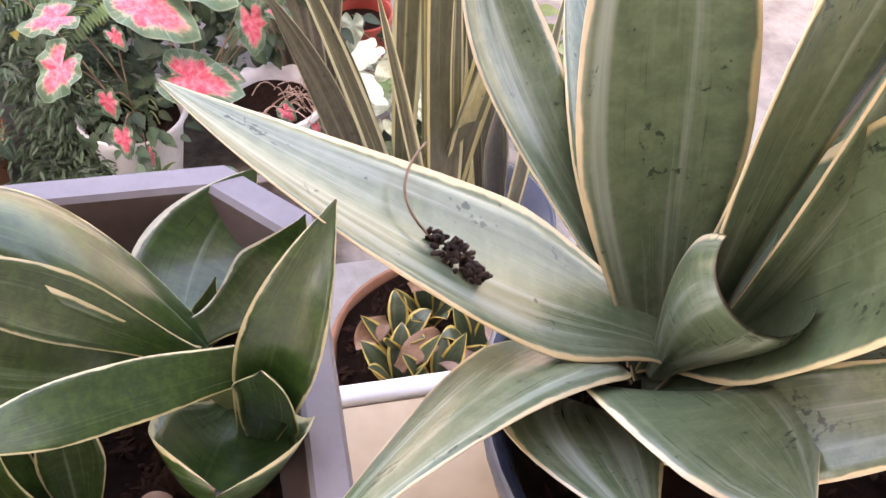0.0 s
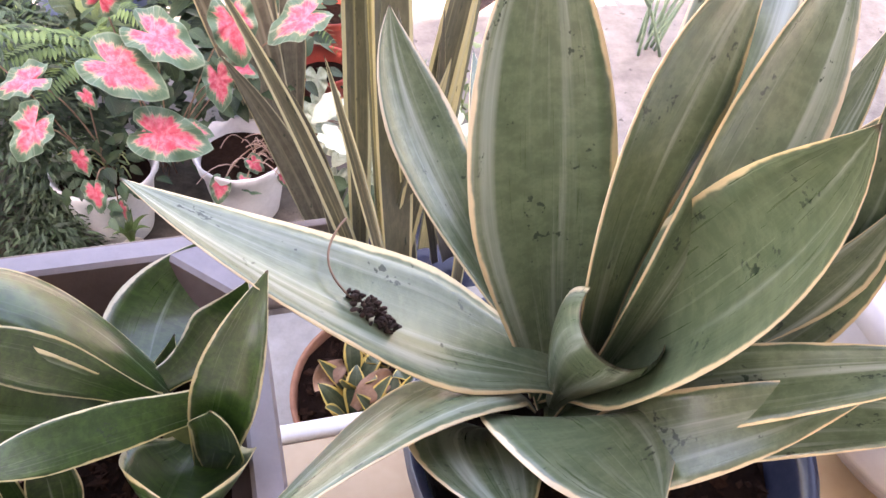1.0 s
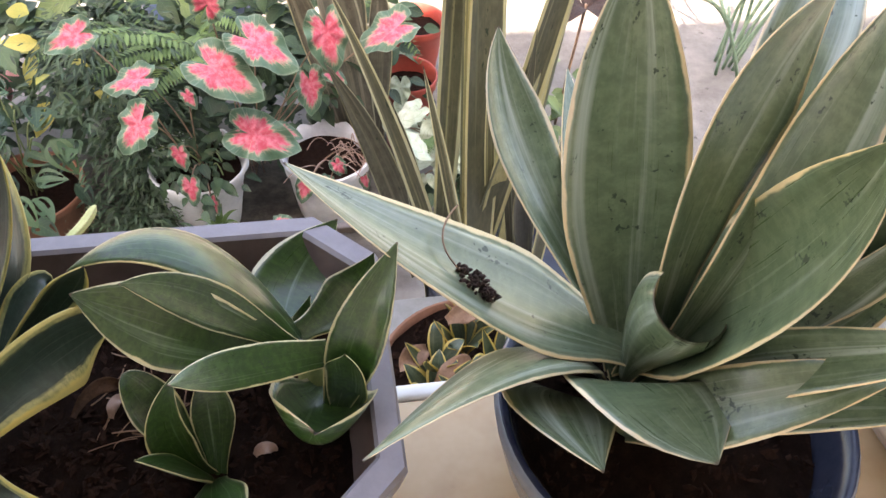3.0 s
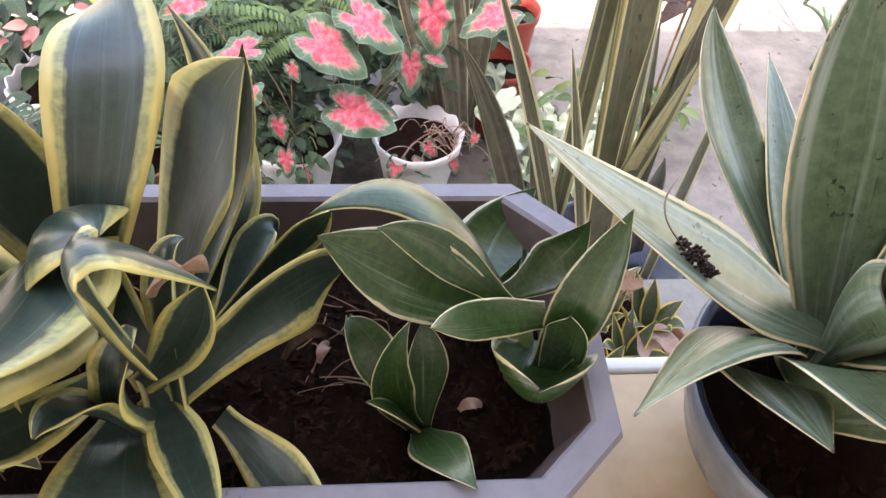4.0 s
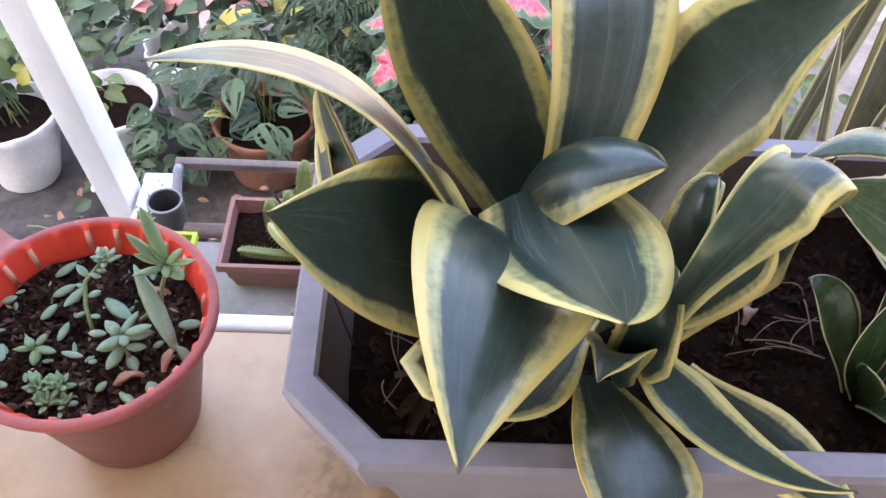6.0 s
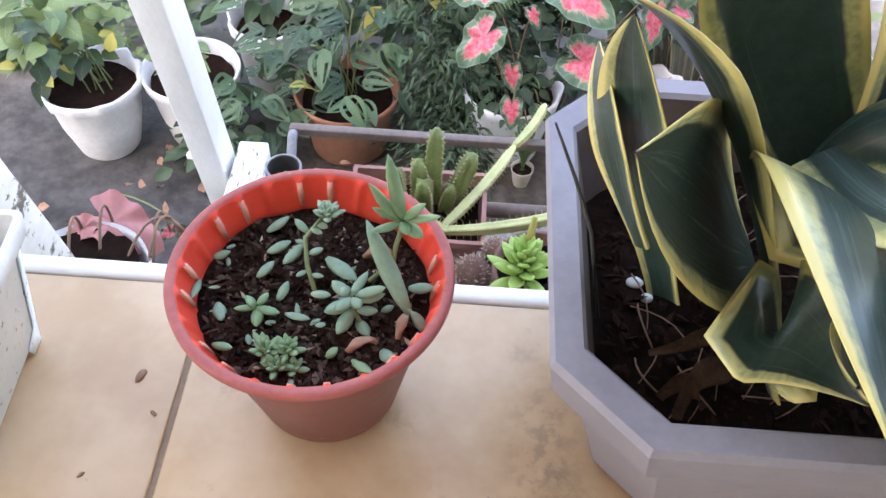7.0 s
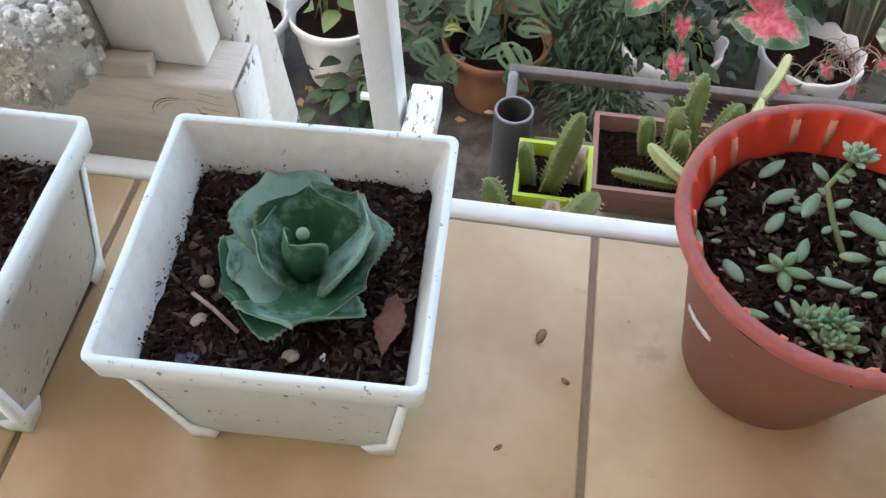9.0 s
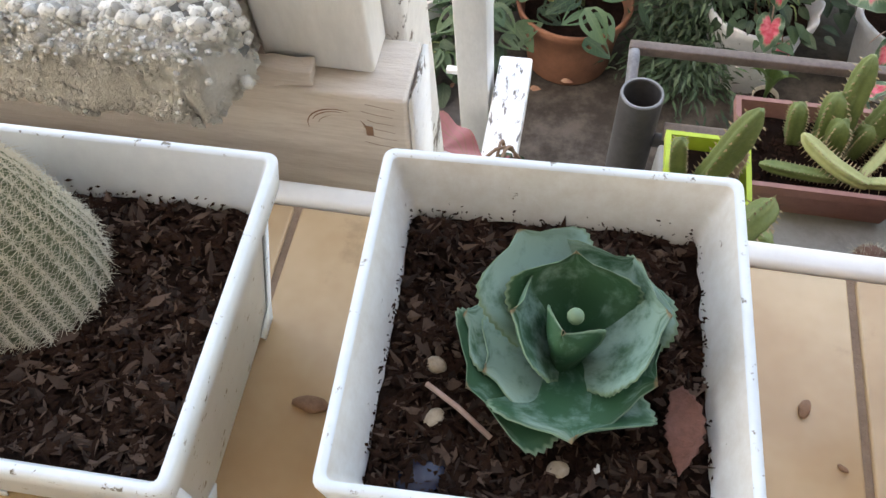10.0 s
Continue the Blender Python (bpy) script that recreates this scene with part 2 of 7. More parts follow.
PIPE_GREY = rough_mat("dark_grey_pipe", (0.035, 0.033, 0.034), (0.075, 0.07, 0.07), 14.0, rough=0.55, bump=0.12)
PIPE_RIM = rough_mat("worn_grey_steel", (0.13, 0.13, 0.14), (0.24, 0.24, 0.26), 30.0, rough=0.5, bump=0.1)
TERRACOTTA = rough_mat("terracotta", (0.18, 0.075, 0.042), (0.29, 0.13, 0.078), 9.0, rough=0.8, bump=0.3, spots=(0.32, 0.24, 0.18), spot_scale=18.0, spot_level=0.68)
BROWN_POT = rough_mat("dark_red_brown_plastic", (0.085, 0.035, 0.025), (0.15, 0.065, 0.048), 12.0, rough=0.6, bump=0.15)
PINK_CLAY = rough_mat("dusty_pink_plastic", (0.23, 0.105, 0.088), (0.35, 0.175, 0.15), 12.0, rough=0.65, bump=0.15, spots=(0.16, 0.11, 0.09), spot_scale=40.0)
LIME = rough_mat("lime_green_plastic", (0.34, 0.46, 0.03), (0.46, 0.58, 0.06), 8.0, rough=0.45, bump=0.05)
BEIGE = rough_mat("beige_clay", (0.40, 0.345, 0.27), (0.54, 0.48, 0.39), 12.0, rough=0.75, bump=0.2)
POT_WHITE = rough_mat("dusty_white_plastic", (0.55, 0.55, 0.56), (0.74, 0.74, 0.74), 6.0, rough=0.6, bump=0.1, spots=(0.36, 0.33, 0.28), spot_scale=14.0, spot_level=0.66)
RED_POT = rough_mat("orange_red_plastic", (0.27, 0.042, 0.032), (0.38, 0.072, 0.05), 9.0, rough=0.5, bump=0.08)
BLUE_DRUM = rough_mat("navy_plastic", (0.018, 0.035, 0.075), (0.035, 0.06, 0.115), 9.0, rough=0.55, bump=0.1)
CACTUS = rough_mat("grey_green_cactus", (0.095, 0.135, 0.038), (0.185, 0.225, 0.08), 22.0, rough=0.6, bump=0.3, spots=(0.30, 0.26, 0.13), spot_scale=60.0, spot_level=0.66)
CACTUS_PALE = rough_mat("yellow_green_cactus", (0.30, 0.33, 0.13), (0.47, 0.47, 0.22), 22.0, rough=0.65, bump=0.3)
CACTUS_EDGE = rough_mat("brown_cactus_edge", (0.25, 0.18, 0.10), (0.42, 0.34, 0.20), 60.0, rough=0.8, bump=0.3)
CACTUS_BROWN = rough_mat("brown_globe_cactus", (0.10, 0.05, 0.038), (0.21, 0.12, 0.09), 40.0, rough=0.9, bump=0.6)
HAIRY = rough_mat("hairy_cactus_skin", (0.07, 0.09, 0.048), (0.14, 0.16, 0.095), 60.0, rough=0.9, bump=0.6)
SPINE = rough_mat("pale_spines", (0.46, 0.42, 0.33), (0.66, 0.62, 0.50), 40.0, rough=0.8, bump=0.1)
SEDUM = rough_mat("pale_blue_green_succulent", (0.12, 0.20, 0.13), (0.21, 0.30, 0.20), 40.0, rough=0.55, bump=0.1, spots=(0.34, 0.37, 0.20), spot_scale=40.0, spot_level=0.64)
SEDUM_GREEN = rough_mat("bright_green_succulent", (0.12, 0.225, 0.11), (0.21, 0.32, 0.17), 30.0, rough=0.5, bump=0.1)
LIME_LEAF = rough_mat("apple_green_succulent", (0.20, 0.34, 0.07), (0.34, 0.48, 0.13), 30.0, rough=0.5, bump=0.1)
STEM = rough_mat("green_stem", (0.10, 0.14, 0.05), (0.18, 0.22, 0.09), 30.0, rough=0.6, bump=0.1)
STEM_RED = rough_mat("reddish_stem", (0.16, 0.09, 0.06), (0.28, 0.18, 0.12), 30.0, rough=0.7, bump=0.1)
DRIED = rough_mat("dried_brown_leaf", (0.15, 0.075, 0.045), (0.34, 0.20, 0.13), 22.0, rough=0.85, bump=0.4)
DRIED_PINK = rough_mat("dried_pinkish_leaf", (0.30, 0.19, 0.15), (0.48, 0.34, 0.28), 20.0, rough=0.85, bump=0.4)
DEBRIS = rough_mat("dark_dried_seed_head", (0.018, 0.010, 0.008), (0.06, 0.032, 0.024), 120.0, rough=0.8, bump=0.5)
PEBBLE = rough_mat("mixed_pebbles", (0.20, 0.14, 0.09), (0.50, 0.42, 0.32), 25.0, rough=0.85, bump=0.3)


def plain_leaf(name, dark, light, vein, rough=0.45, scale=14.0):
    """Broad foliage: mottled green with paler midrib and side veins from UV; each clump differs a little."""
    m = Mat(name)
    s = m.node("SeparateXYZ", Vector=m.coord("UV"))
    a = m.math("ABSOLUTE", m.math("MULTIPLY_ADD", s.outputs[0], 2.0, -1.0))
    isl = m.node("NewGeometry").outputs["Random Per Island"]
    col = m.mix(m.ramp(m.math("MULTIPLY_ADD", isl, 0.6, m.math("MULTIPLY", m.noise(m.coord(), scale), 0.5)), 0.25, 0.8), dark, light)
    rib = m.math("SUBTRACT", 1.0, m.ramp(a, 0.02, 0.07))
    w = m.math("SINE", m.math("MULTIPLY_ADD", s.outputs[1], 46.0, m.math("MULTIPLY", a, -14.0)))
    col = m.mix(m.math("MULTIPLY", m.math("MAXIMUM", rib, m.ramp(w, 0.86, 1.0)), 0.38), col, vein)
    m.bump(m.noise(m.coord(), 60.0), 0.2, 0.002)
    return m.done(col, rough + 0.08, spec=0.35)


FOLIAGE = plain_leaf("deep_green_foliage", (0.012, 0.028, 0.013), (0.036, 0.07, 0.03), (0.075, 0.12, 0.055))
FOLIAGE_LIGHT = plain_leaf("light_green_foliage", (0.045, 0.085, 0.03), (0.12, 0.175, 0.06), (0.19, 0.24, 0.10))
MONSTERA = plain_leaf("holed_vine_leaf", (0.014, 0.036, 0.018), (0.048, 0.092, 0.040), (0.085, 0.13, 0.06))
FERN = plain_leaf("fern_green", (0.045, 0.09, 0.022), (0.10, 0.165, 0.045), (0.16, 0.20, 0.08))
WHITE_CAL = plain_leaf("white_green_leaf", (0.36, 0.44, 0.32), (0.66, 0.70, 0.60), (0.12, 0.22, 0.10))
PINK_LEAF = plain_leaf("dusky_pink_leaf", (0.36, 0.13, 0.13), (0.56, 0.26, 0.24), (0.20, 0.20, 0.09))
YELLOW_LEAF = plain_leaf("yellowing_leaf", (0.20, 0.20, 0.035), (0.34, 0.30, 0.07), (0.12, 0.16, 0.05))


def caladium_mat():
    """Pink heart with ragged rays, pale halo, green margin. UV.x is the distance from the heart, UV.y the turn."""
    m = Mat("pink_hearted_leaf")
    s = m.node("SeparateXYZ", Vector=m.coord("UV"))
    r, th = s.outputs[0], s.outputs[1]
    rnd = m.math("MULTIPLY", m.random(), 19.0)
    ang = m.math("MULTIPLY", th, 6.28318)
    ring = m.node("CombineXYZ", X=m.math("COSINE", ang), Y=m.math("SINE", ang), Z=rnd).outputs[0]
    n = m.noise(ring, 6.5, 5.0, 0.75)
    fine = m.noise(m.coord(), 70.0, 4.0)
    star = m.math("MULTIPLY", m.math("COSINE", m.math("MULTIPLY", ang, 5.0)), -0.07)
    rays = m.math("MULTIPLY_ADD", n, -0.74, m.math("ADD", m.math("ADD", r, star), m.math("MULTIPLY_ADD", fine, 0.26, 0.03)))
    green = m.mix(fine, (0.03, 0.078, 0.045), (0.08, 0.15, 0.09))
    col = m.mix(m.ramp(rays, 0.46, 0.58), (0.24, 0.27, 0.17), green)
    pink = m.mix(m.ramp(fine, 0.35, 0.7), (0.45, 0.05, 0.085), (0.58, 0.16, 0.21))
    col = m.mix(m.ramp(rays, 0.37, 0.53), pink, col)
    vein = m.ramp(m.noise(ring, 16.0, 3.0, 0.6), 0.58, 0.66)
    col = m.mix(m.math("MULTIPLY", vein, 0.35), col, (0.30, 0.36, 0.28))
    col = m.mix(m.math("MULTIPLY", m.ramp(r, 0.94, 0.99), 0.25), col, (0.34, 0.40, 0.30))
    m.bump(m.noise(m.coord(), 40.0), 0.3, 0.003)
    return m.done(col, 0.5, spec=0.4)


CALADIUM = caladium_mat()


def tile_mat():
    m = Mat("tan_glazed_tile")
    v = m.coord()
    off = m.math("MULTIPLY", m.random(), 20.0)
    vv = m.node("VectorMath", **{})
    vv.operation = "ADD"
    m.put(vv.inputs[0], v)
    m.put(vv.inputs[1], m.node("CombineXYZ", X=off, Y=off, Z=0.0).outputs[0])
    p = vv.outputs[0]
    cloud, fine = m.noise(p, 7.0, 5.0, 0.65), m.noise(p, 90.0, 5.0, 0.7)
    col = m.mix(m.ramp(cloud, 0.3, 0.72), (0.44, 0.280, 0.150), (0.585, 0.425, 0.265))
    col = m.mix(m.math("MULTIPLY", m.ramp(m.noise(p, 13.0, 6.0, 0.75), 0.58, 0.72), 0.45), col, (0.28, 0.18, 0.10))
    col = m.mix(m.math("MULTIPLY", m.ramp(m.noise(p, 55.0, 4.0, 0.6), 0.72, 0.76), 0.7), col, (0.10, 0.07, 0.045))
    d = m.node("VectorMath", **{})
    d.operation = "DISTANCE"
    m.put(d.inputs[0], m.scale(v, (1.0, 0.45, 1.0)))
    d.inputs[1].default_value = (-0.757, 0.150, LEDGE)
    near = m.math("SUBTRACT", 1.0, m.ramp(d.outputs["Value"], 0.0, 0.04))
    col = m.mix(m.math("MULTIPLY", m.math("MULTIPLY", near, m.ramp(m.noise(p, 75.0, 5.0, 0.7), 0.47, 0.60)), 0.45), col, (0.17, 0.115, 0.075))
    m.bump(fine, 0.06, 0.001)
    return m.done(col, m.math("MULTIPLY_ADD", cloud, 0.3, 0.24), coat=0.1)


LEDGE = 1.40
TILE = tile_mat()


def agave_mat():
    m = Mat("powdery_blue_green_agave")
    s = m.node("SeparateXYZ", Vector=m.coord("UV"))
    a = m.math("ABSOLUTE", m.math("MULTIPLY_ADD", s.outputs[0], 2.0, -1.0))
    rnd = m.math("MULTIPLY", m.random(), 9.0)
    n = m.noise(m.node("CombineXYZ", X=m.math("MULTIPLY", s.outputs[0], 3.0), Y=m.math("MULTIPLY_ADD", s.outputs[1], 2.0, rnd), Z=rnd).outputs[0], 1.5, 5.0, 0.65)
    bloom = m.math("MULTIPLY_ADD", m.random(), 0.30, m.math("ADD", n, -0.15))
    col = m.mix(m.ramp(bloom, 0.34, 0.66), (0.022, 0.085, 0.04), (0.20, 0.32, 0.28))
    col = m.mix(m.ramp(a, 0.93, 0.99), col, (0.15, 0.24, 0.16))
    col = m.mix(m.ramp(s.outputs[1], 0.988, 0.998), col, (0.22, 0.17, 0.10))
    m.bump(n, 0.15, 0.002)
    return m.done(col, 0.6, spec=0.35)


AGAVE = agave_mat()


def ground_mat():
    """Dirty concrete with a patch of damp dark soil between the pots."""
    m = Mat("dirty_concrete_ground")
    v = m.coord()
    big, mid, fine = m.noise(v, 2.2, 5.0), m.noise(v, 11.0, 6.0, 0.7), m.noise(v, 60.0, 5.0, 0.7)
    col = m.mix(m.ramp(m.math("MULTIPLY_ADD", mid, 0.5, m.math("MULTIPLY", big, 0.6)), 0.35, 0.75), (0.11, 0.10, 0.088), (0.25, 0.23, 0.205))
    col = m.mix(m.ramp(m.noise(v, 14.0, 5.0, 0.7), 0.62, 0.68), col, (0.07, 0.065, 0.055))
    d = m.node("VectorMath", **{})
    d.operation = "DISTANCE"
    m.put(d.inputs[0], m.scale(v, (1.0, 0.8, 0.0)))
    d.inputs[1].default_value = (-0.75, 1.32, 0.0)
    patch = m.math("SUBTRACT", 1.0, m.ramp(m.math("MULTIPLY_ADD", big, 0.35, d.outputs["Value"]), 0.70, 0.95))
    soil = m.mix(m.ramp(mid, 0.35, 0.7), (0.035, 0.028, 0.022), (0.10, 0.085, 0.07))
    damp = m.node("VectorMath", **{})
    damp.operation = "DISTANCE"
    m.put(damp.inputs[0], m.scale(v, (0.8, 1.0, 0.0)))
    damp.inputs[1].default_value = (-1.40, 1.60, 0.0)
    wet = m.math("SUBTRACT", 1.0, m.ramp(m.math("MULTIPLY_ADD", big, 0.4, damp.outputs["Value"]), 0.85, 1.25))
    col = m.mix(wet, col, m.mix(m.ramp(mid, 0.3, 0.75), (0.034, 0.032, 0.030), (0.088, 0.083, 0.078)))
    col = m.mix(patch, col, soil)
    m.bump(m.math("ADD", fine, mid), 0.5, 0.006)
    return m.done(col, 0.92, spec=0.3)


GROUND = ground_mat()


# ---- building helpers ----
UP = Vector((0, 0, 1))


def link(name, bm, material, smooth=True):
    me = bpy.data.meshes.new(name)
    bm.normal_update()
    bm.to_mesh(me)
    bm.free()
    for m in material if isinstance(material, (list, tuple)) else [material]:
        me.materials.append(m)
    if smooth:
        me.polygons.foreach_set("use_smooth", [True] * len(me.polygons))
    return new(name, me)


def part(name, bm, material, parent, label="", smooth=True):
    """One mesh object under a thing or a part."""
    ob = link(name, bm, material, smooth)
    ob.parent = parent
    ob.matrix_parent_inverse = parent.matrix_world.inverted()
    return tagged(ob, label)


def thing(name, at, label, category, group="", kind=""):
    ob = new(name)
    ob.empty_display_size = 0.02
    ob.matrix_world = Matrix.Translation(at)
    ob.location = at
    bpy.context.view_layer.update()
    return tagged(ob, label, category, group, kind)


def solid(name, bm, material, label, category="", kind="", group="", smooth=True):
    return tagged(link(name, bm, material, smooth), label, category, group, kind)


def box(bm, lo, hi, bevel=0.0, seg=2, turn=None):
    lo, hi = Vector(lo), Vector(hi)
    m = Matrix.Translation((lo + hi) / 2)
    if turn is not None:
        m = m @ turn
    made = bmesh.ops.create_cube(bm, size=1.0, matrix=m @ Matrix.Diagonal((*(hi - lo), 1)))["verts"]
    if bevel:
        edges = {e for v in made for e in v.link_edges}
        bmesh.ops.bevel(bm, geom=list(edges), offset=bevel, segments=seg, profile=0.5, affect="EDGES")
    return made


def roughen(bm, size, amount, seed=0.0):
    for v in bm.verts:
        v.co += amount * noise.noise_vector(v.co / size + Vector((seed, seed, seed)))


def lathe(bm, rings, centre, n=40, radius=None, mat=None):
    """Rings of (radius, z, material index) turned about an upright axis. radius(a, r, z) may flute it."""
    rows = []
    for r, z, *_ in rings:
        row = []
        for i in range(n):
            a = 2 * math.pi * i / n
            q = radius(a, r, z) if radius else r
            row.append(bm.verts.new((centre[0] + q * math.cos(a), centre[1] + q * math.sin(a), centre[2] + z)))
        rows.append(row)
    for k, (lo, hi) in enumerate(zip(rows, rows[1:])):
        for i in range(n):
            f = bm.faces.new((lo[i], lo[(i + 1) % n], hi[(i + 1) % n], hi[i]))
            f.material_index = rings[k + 1][2] if len(rings[k + 1]) > 2 else 0
    return rows


def cap(bm, row, mat=0, flip=False):
    f = bm.faces.new(row[::-1] if flip else row)
    f.material_index = mat
    return f


def loops(bm, rows, mats):
    """Closed loops of points joined one to the next."""
    made = [[bm.verts.new(p) for p in row] for row in rows]
    for k, (lo, hi) in enumerate(zip(made, made[1:])):
        for i in range(len(lo)):
            bm.faces.new((lo[i], lo[(i + 1) % len(lo)], hi[(i + 1) % len(lo)], hi[i])).material_index = mats[k]
    return made


def tube(bm, pts, radii, n=8, ends=True):
    pts = [Vector(p) for p in pts]
    rows = []
    side = None
    for i, p in enumerate(pts):
        d = (pts[min(i + 1, len(pts) - 1)] - pts[max(i - 1, 0)]).normalized()
        side = d.orthogonal().normalized() if side is None else (side - side.dot(d) * d).normalized()
        b = d.cross(side)
        r = radii[i] if isinstance(radii, (list, tuple)) else radii
        rows.append([bm.verts.new(p + r * (math.cos(a) * side + math.sin(a) * b)) for a in (2 * math.pi * k / n for k in range(n))])
    for lo, hi in zip(rows, rows[1:]):
        for k in range(n):
            bm.faces.new((lo[k], lo[(k + 1) % n], hi[(k + 1) % n], hi[k]))
    if ends:
        cap(bm, rows[0], flip=True)
        cap(bm, rows[-1])
    return rows


def curve(a, m, b, n):
    """Points on a smooth bow from a to b that passes m half way."""
    a, m, b = Vector(a), Vector(m), Vector(b)
    c = 2 * m - 0.5 * (a + b)
    return [(1 - s) ** 2 * a + 2 * s * (1 - s) * c + s * s * b for s in (i / n for i in range(n + 1))]


def profile(s, foot, peak, power):
    if s < peak:
        q = s / peak
        return foot + (1 - foot) * (q * q * (3 - 2 * q))
    return max(0.0, 1 - ((s - peak) / (1 - peak)) ** power)


def blade_mesh(bm, a, m, b, width, axis=None, cup=0.18, twist=0.0, wave=0.0, foot=0.42, peak=0.44, power=1.45, thick=0.0016, nu=8, nv=22, roll=0.0, teeth=0.0, curl=0.0, face=None, seed=0.0, spike=0.0, cut=1.0, frill=0.0):
    """A sword or rosette leaf with two faces and a rounded rim: a foot, m half way, b tip. cup lifts its edges, twist turns it, wave ruffles it; cut ends it blunt, with a frilled rim."""
    uv = bm.loops.layers.uv.verify()
    pts = curve(a, m, b, nv)
    axis = Vector(axis) if axis is not None else Vector(a)
    out = Vector(b) - axis
    out.z = 0
    out = out.normalized() if out.length > 1e-4 else Vector((0, -1, 0))
    want = Vector(face) if face is not None else (UP * 0.9 - out * 0.8)
    top, low = [], []
    for i, p in enumerate(pts):
        s = i / nv
        d = (pts[min(i + 1, nv)] - pts[max(i - 1, 0)]).normalized()
        nrm = want - want.dot(d) * d
        nrm = nrm.normalized() if nrm.length > 1e-4 else d.orthogonal().normalized()
        nrm = Matrix.Rotation(radians(twist + roll * s), 3, d) @ nrm
        side = d.cross(nrm).normalized()
        w = 0.5 * width * profile(s * cut, foot, peak, power)
        if i == nv and cut == 1.0:
            w = 0.0004
            p = p + d * spike
        tr, lr = [], []
        for j in range(nu + 1):
            u = 2 * j / nu - 1
            h = cup * w * (u * u) - cup * w * 0.35
            wv = wave * width * (abs(u) ** 1.5) * math.sin(9.0 * s + 2.2 * (u > 0) + seed) * min(1, 3 * s)
            ww = w * (1 + (teeth * (1 - 2 * (i % 2)) if abs(u) > 0.99 else 0))
            if curl:
                ang = curl * u * (0.4 + 0.6 * s)
                q = p + side * (ww * math.sin(ang) / max(curl, 0.01) * 1.0) + nrm * (ww * (1 - math.cos(ang)) / max(curl, 0.01))
            else:
                q = p + side * (u * ww) + nrm * (h + wv)
            if frill:
                q = q + d * (frill * (u * u - 0.25 * math.sin(5 * u)) * s ** 3)
            t = thick * (1 - 0.75 * abs(u) ** 2) * (0.5 + 1.2 * (1 - s))
            tr.append((bm.verts.new(q + nrm * t), j / nu, s))
            lr.append((bm.verts.new(q - nrm * t), j / nu, s))
        top.append(tr)
        low.append(lr)

    def quad(*v):
        f = bm.faces.new([x[0] for x in v])
        for lp, x in zip(f.loops, v):
            lp[uv].uv = (x[1], x[2])

    for i in range(nv):
        for j in range(nu):
            quad(top[i][j], top[i][j + 1], top[i + 1][j + 1], top[i + 1][j])
            quad(low[i][j + 1], low[i][j], low[i + 1][j], low[i + 1][j + 1])
        quad(low[i][0], top[i][0], top[i + 1][0], low[i + 1][0])
        quad(top[i][nu], low[i][nu], low[i + 1][nu], top[i + 1][nu])


def blade(plant, a, m, b, width, label="", name="leaf", mat=None, **kw):
    bm = bmesh.new()
    kw.setdefault("axis", plant["axis"])
    kw.setdefault("seed", width * 100 + b[0] * 50)
    blade_mesh(bm, a, m, b, width, **kw)
    return part(name, bm, mat or PLANT_MAT[plant.name], plant, label)


PLANT_MAT = {}


def plant(name, at, mat, label, category="plant", group=""):
    ob = thing(name, at, label, category, group)
    ob["axis"] = at
    PLANT_MAT[ob.name] = mat
    return ob


def fast_crumbs(name, count, place, lo, hi, material, parent, flat=0.6, seed=1, label="", stretch=1.0):
    """The same lumps as one joined part, made straight from lists."""
    rng = random.Random(seed)
    verts, faces = [], []
    base = [(1, 0, 0), (-1, 0, 0), (0, 1, 0), (0, -1, 0), (0, 0, 1), (0, 0, -1)]
    tri = [(0, 2, 4), (2, 1, 4), (1, 3, 4), (3, 0, 4), (2, 0, 5), (1, 2, 5), (3, 1, 5), (0, 3, 5)]
    for _ in range(count):
        p = Vector(place(rng))
        s = rng.uniform(lo, hi)
        e = Euler((rng.uniform(-0.6, 0.6), rng.uniform(-0.6, 0.6), rng.uniform(0, 6.3))).to_matrix()
        d = (s * rng.uniform(0.8, 2.4) * stretch, s * rng.uniform(0.5, 1.0), s * rng.uniform(0.3, flat))
        k = len(verts)
        for b in base:
            q = Vector([b[i] * d[i] * rng.uniform(0.65, 1.25) for i in range(3)]) + 0.2 * s * Vector((rng.uniform(-1, 1), rng.uniform(-1, 1), rng.uniform(-1, 1)))
            verts.append(p + e @ q)
        faces += [tuple(k + i for i in t) for t in tri]
    me = bpy.data.meshes.new(name)
    me.from_pydata(verts, [], faces)
    me.materials.append(material)
    ob = new(name, me)
    if parent is not None:
        ob.parent = parent
        ob.matrix_parent_inverse = parent.matrix_world.inverted()
    return tagged(ob, label, kind="stuff")


def lean(bm, z0, k):
    """Tip what is upright towards the house, about the height z0."""
    for v in bm.verts:
        v.co.y -= k * (v.co.z - z0)


# ---- setting ----
bm = bmesh.new()
bmesh.ops.create_grid(bm, x_segments=120, y_segments=120, size=1.0, matrix=Matrix.Translation((0, 2.0, 0)) @ Matrix.Diagonal((6.0, 6.0, 1, 1)))
for v in bm.verts:
    v.co.z = 0.012 * noise.noise(v.co * 1.7) + 0.006 * noise.noise(v.co * 7.0)
edge = [e for e in bm.edges if e.is_boundary]
far = bmesh.ops.extrude_edge_only(bm, edges=edge)["geom"]
for v in far:
    if isinstance(v, bmesh.types.BMVert):
        v.co = Vector((v.co.x * 250, (v.co.y - 2) * 250, 0))
solid("ground", bm, GROUND, "grey dirty concrete garden floor with leaf litter", "ground", "structure")

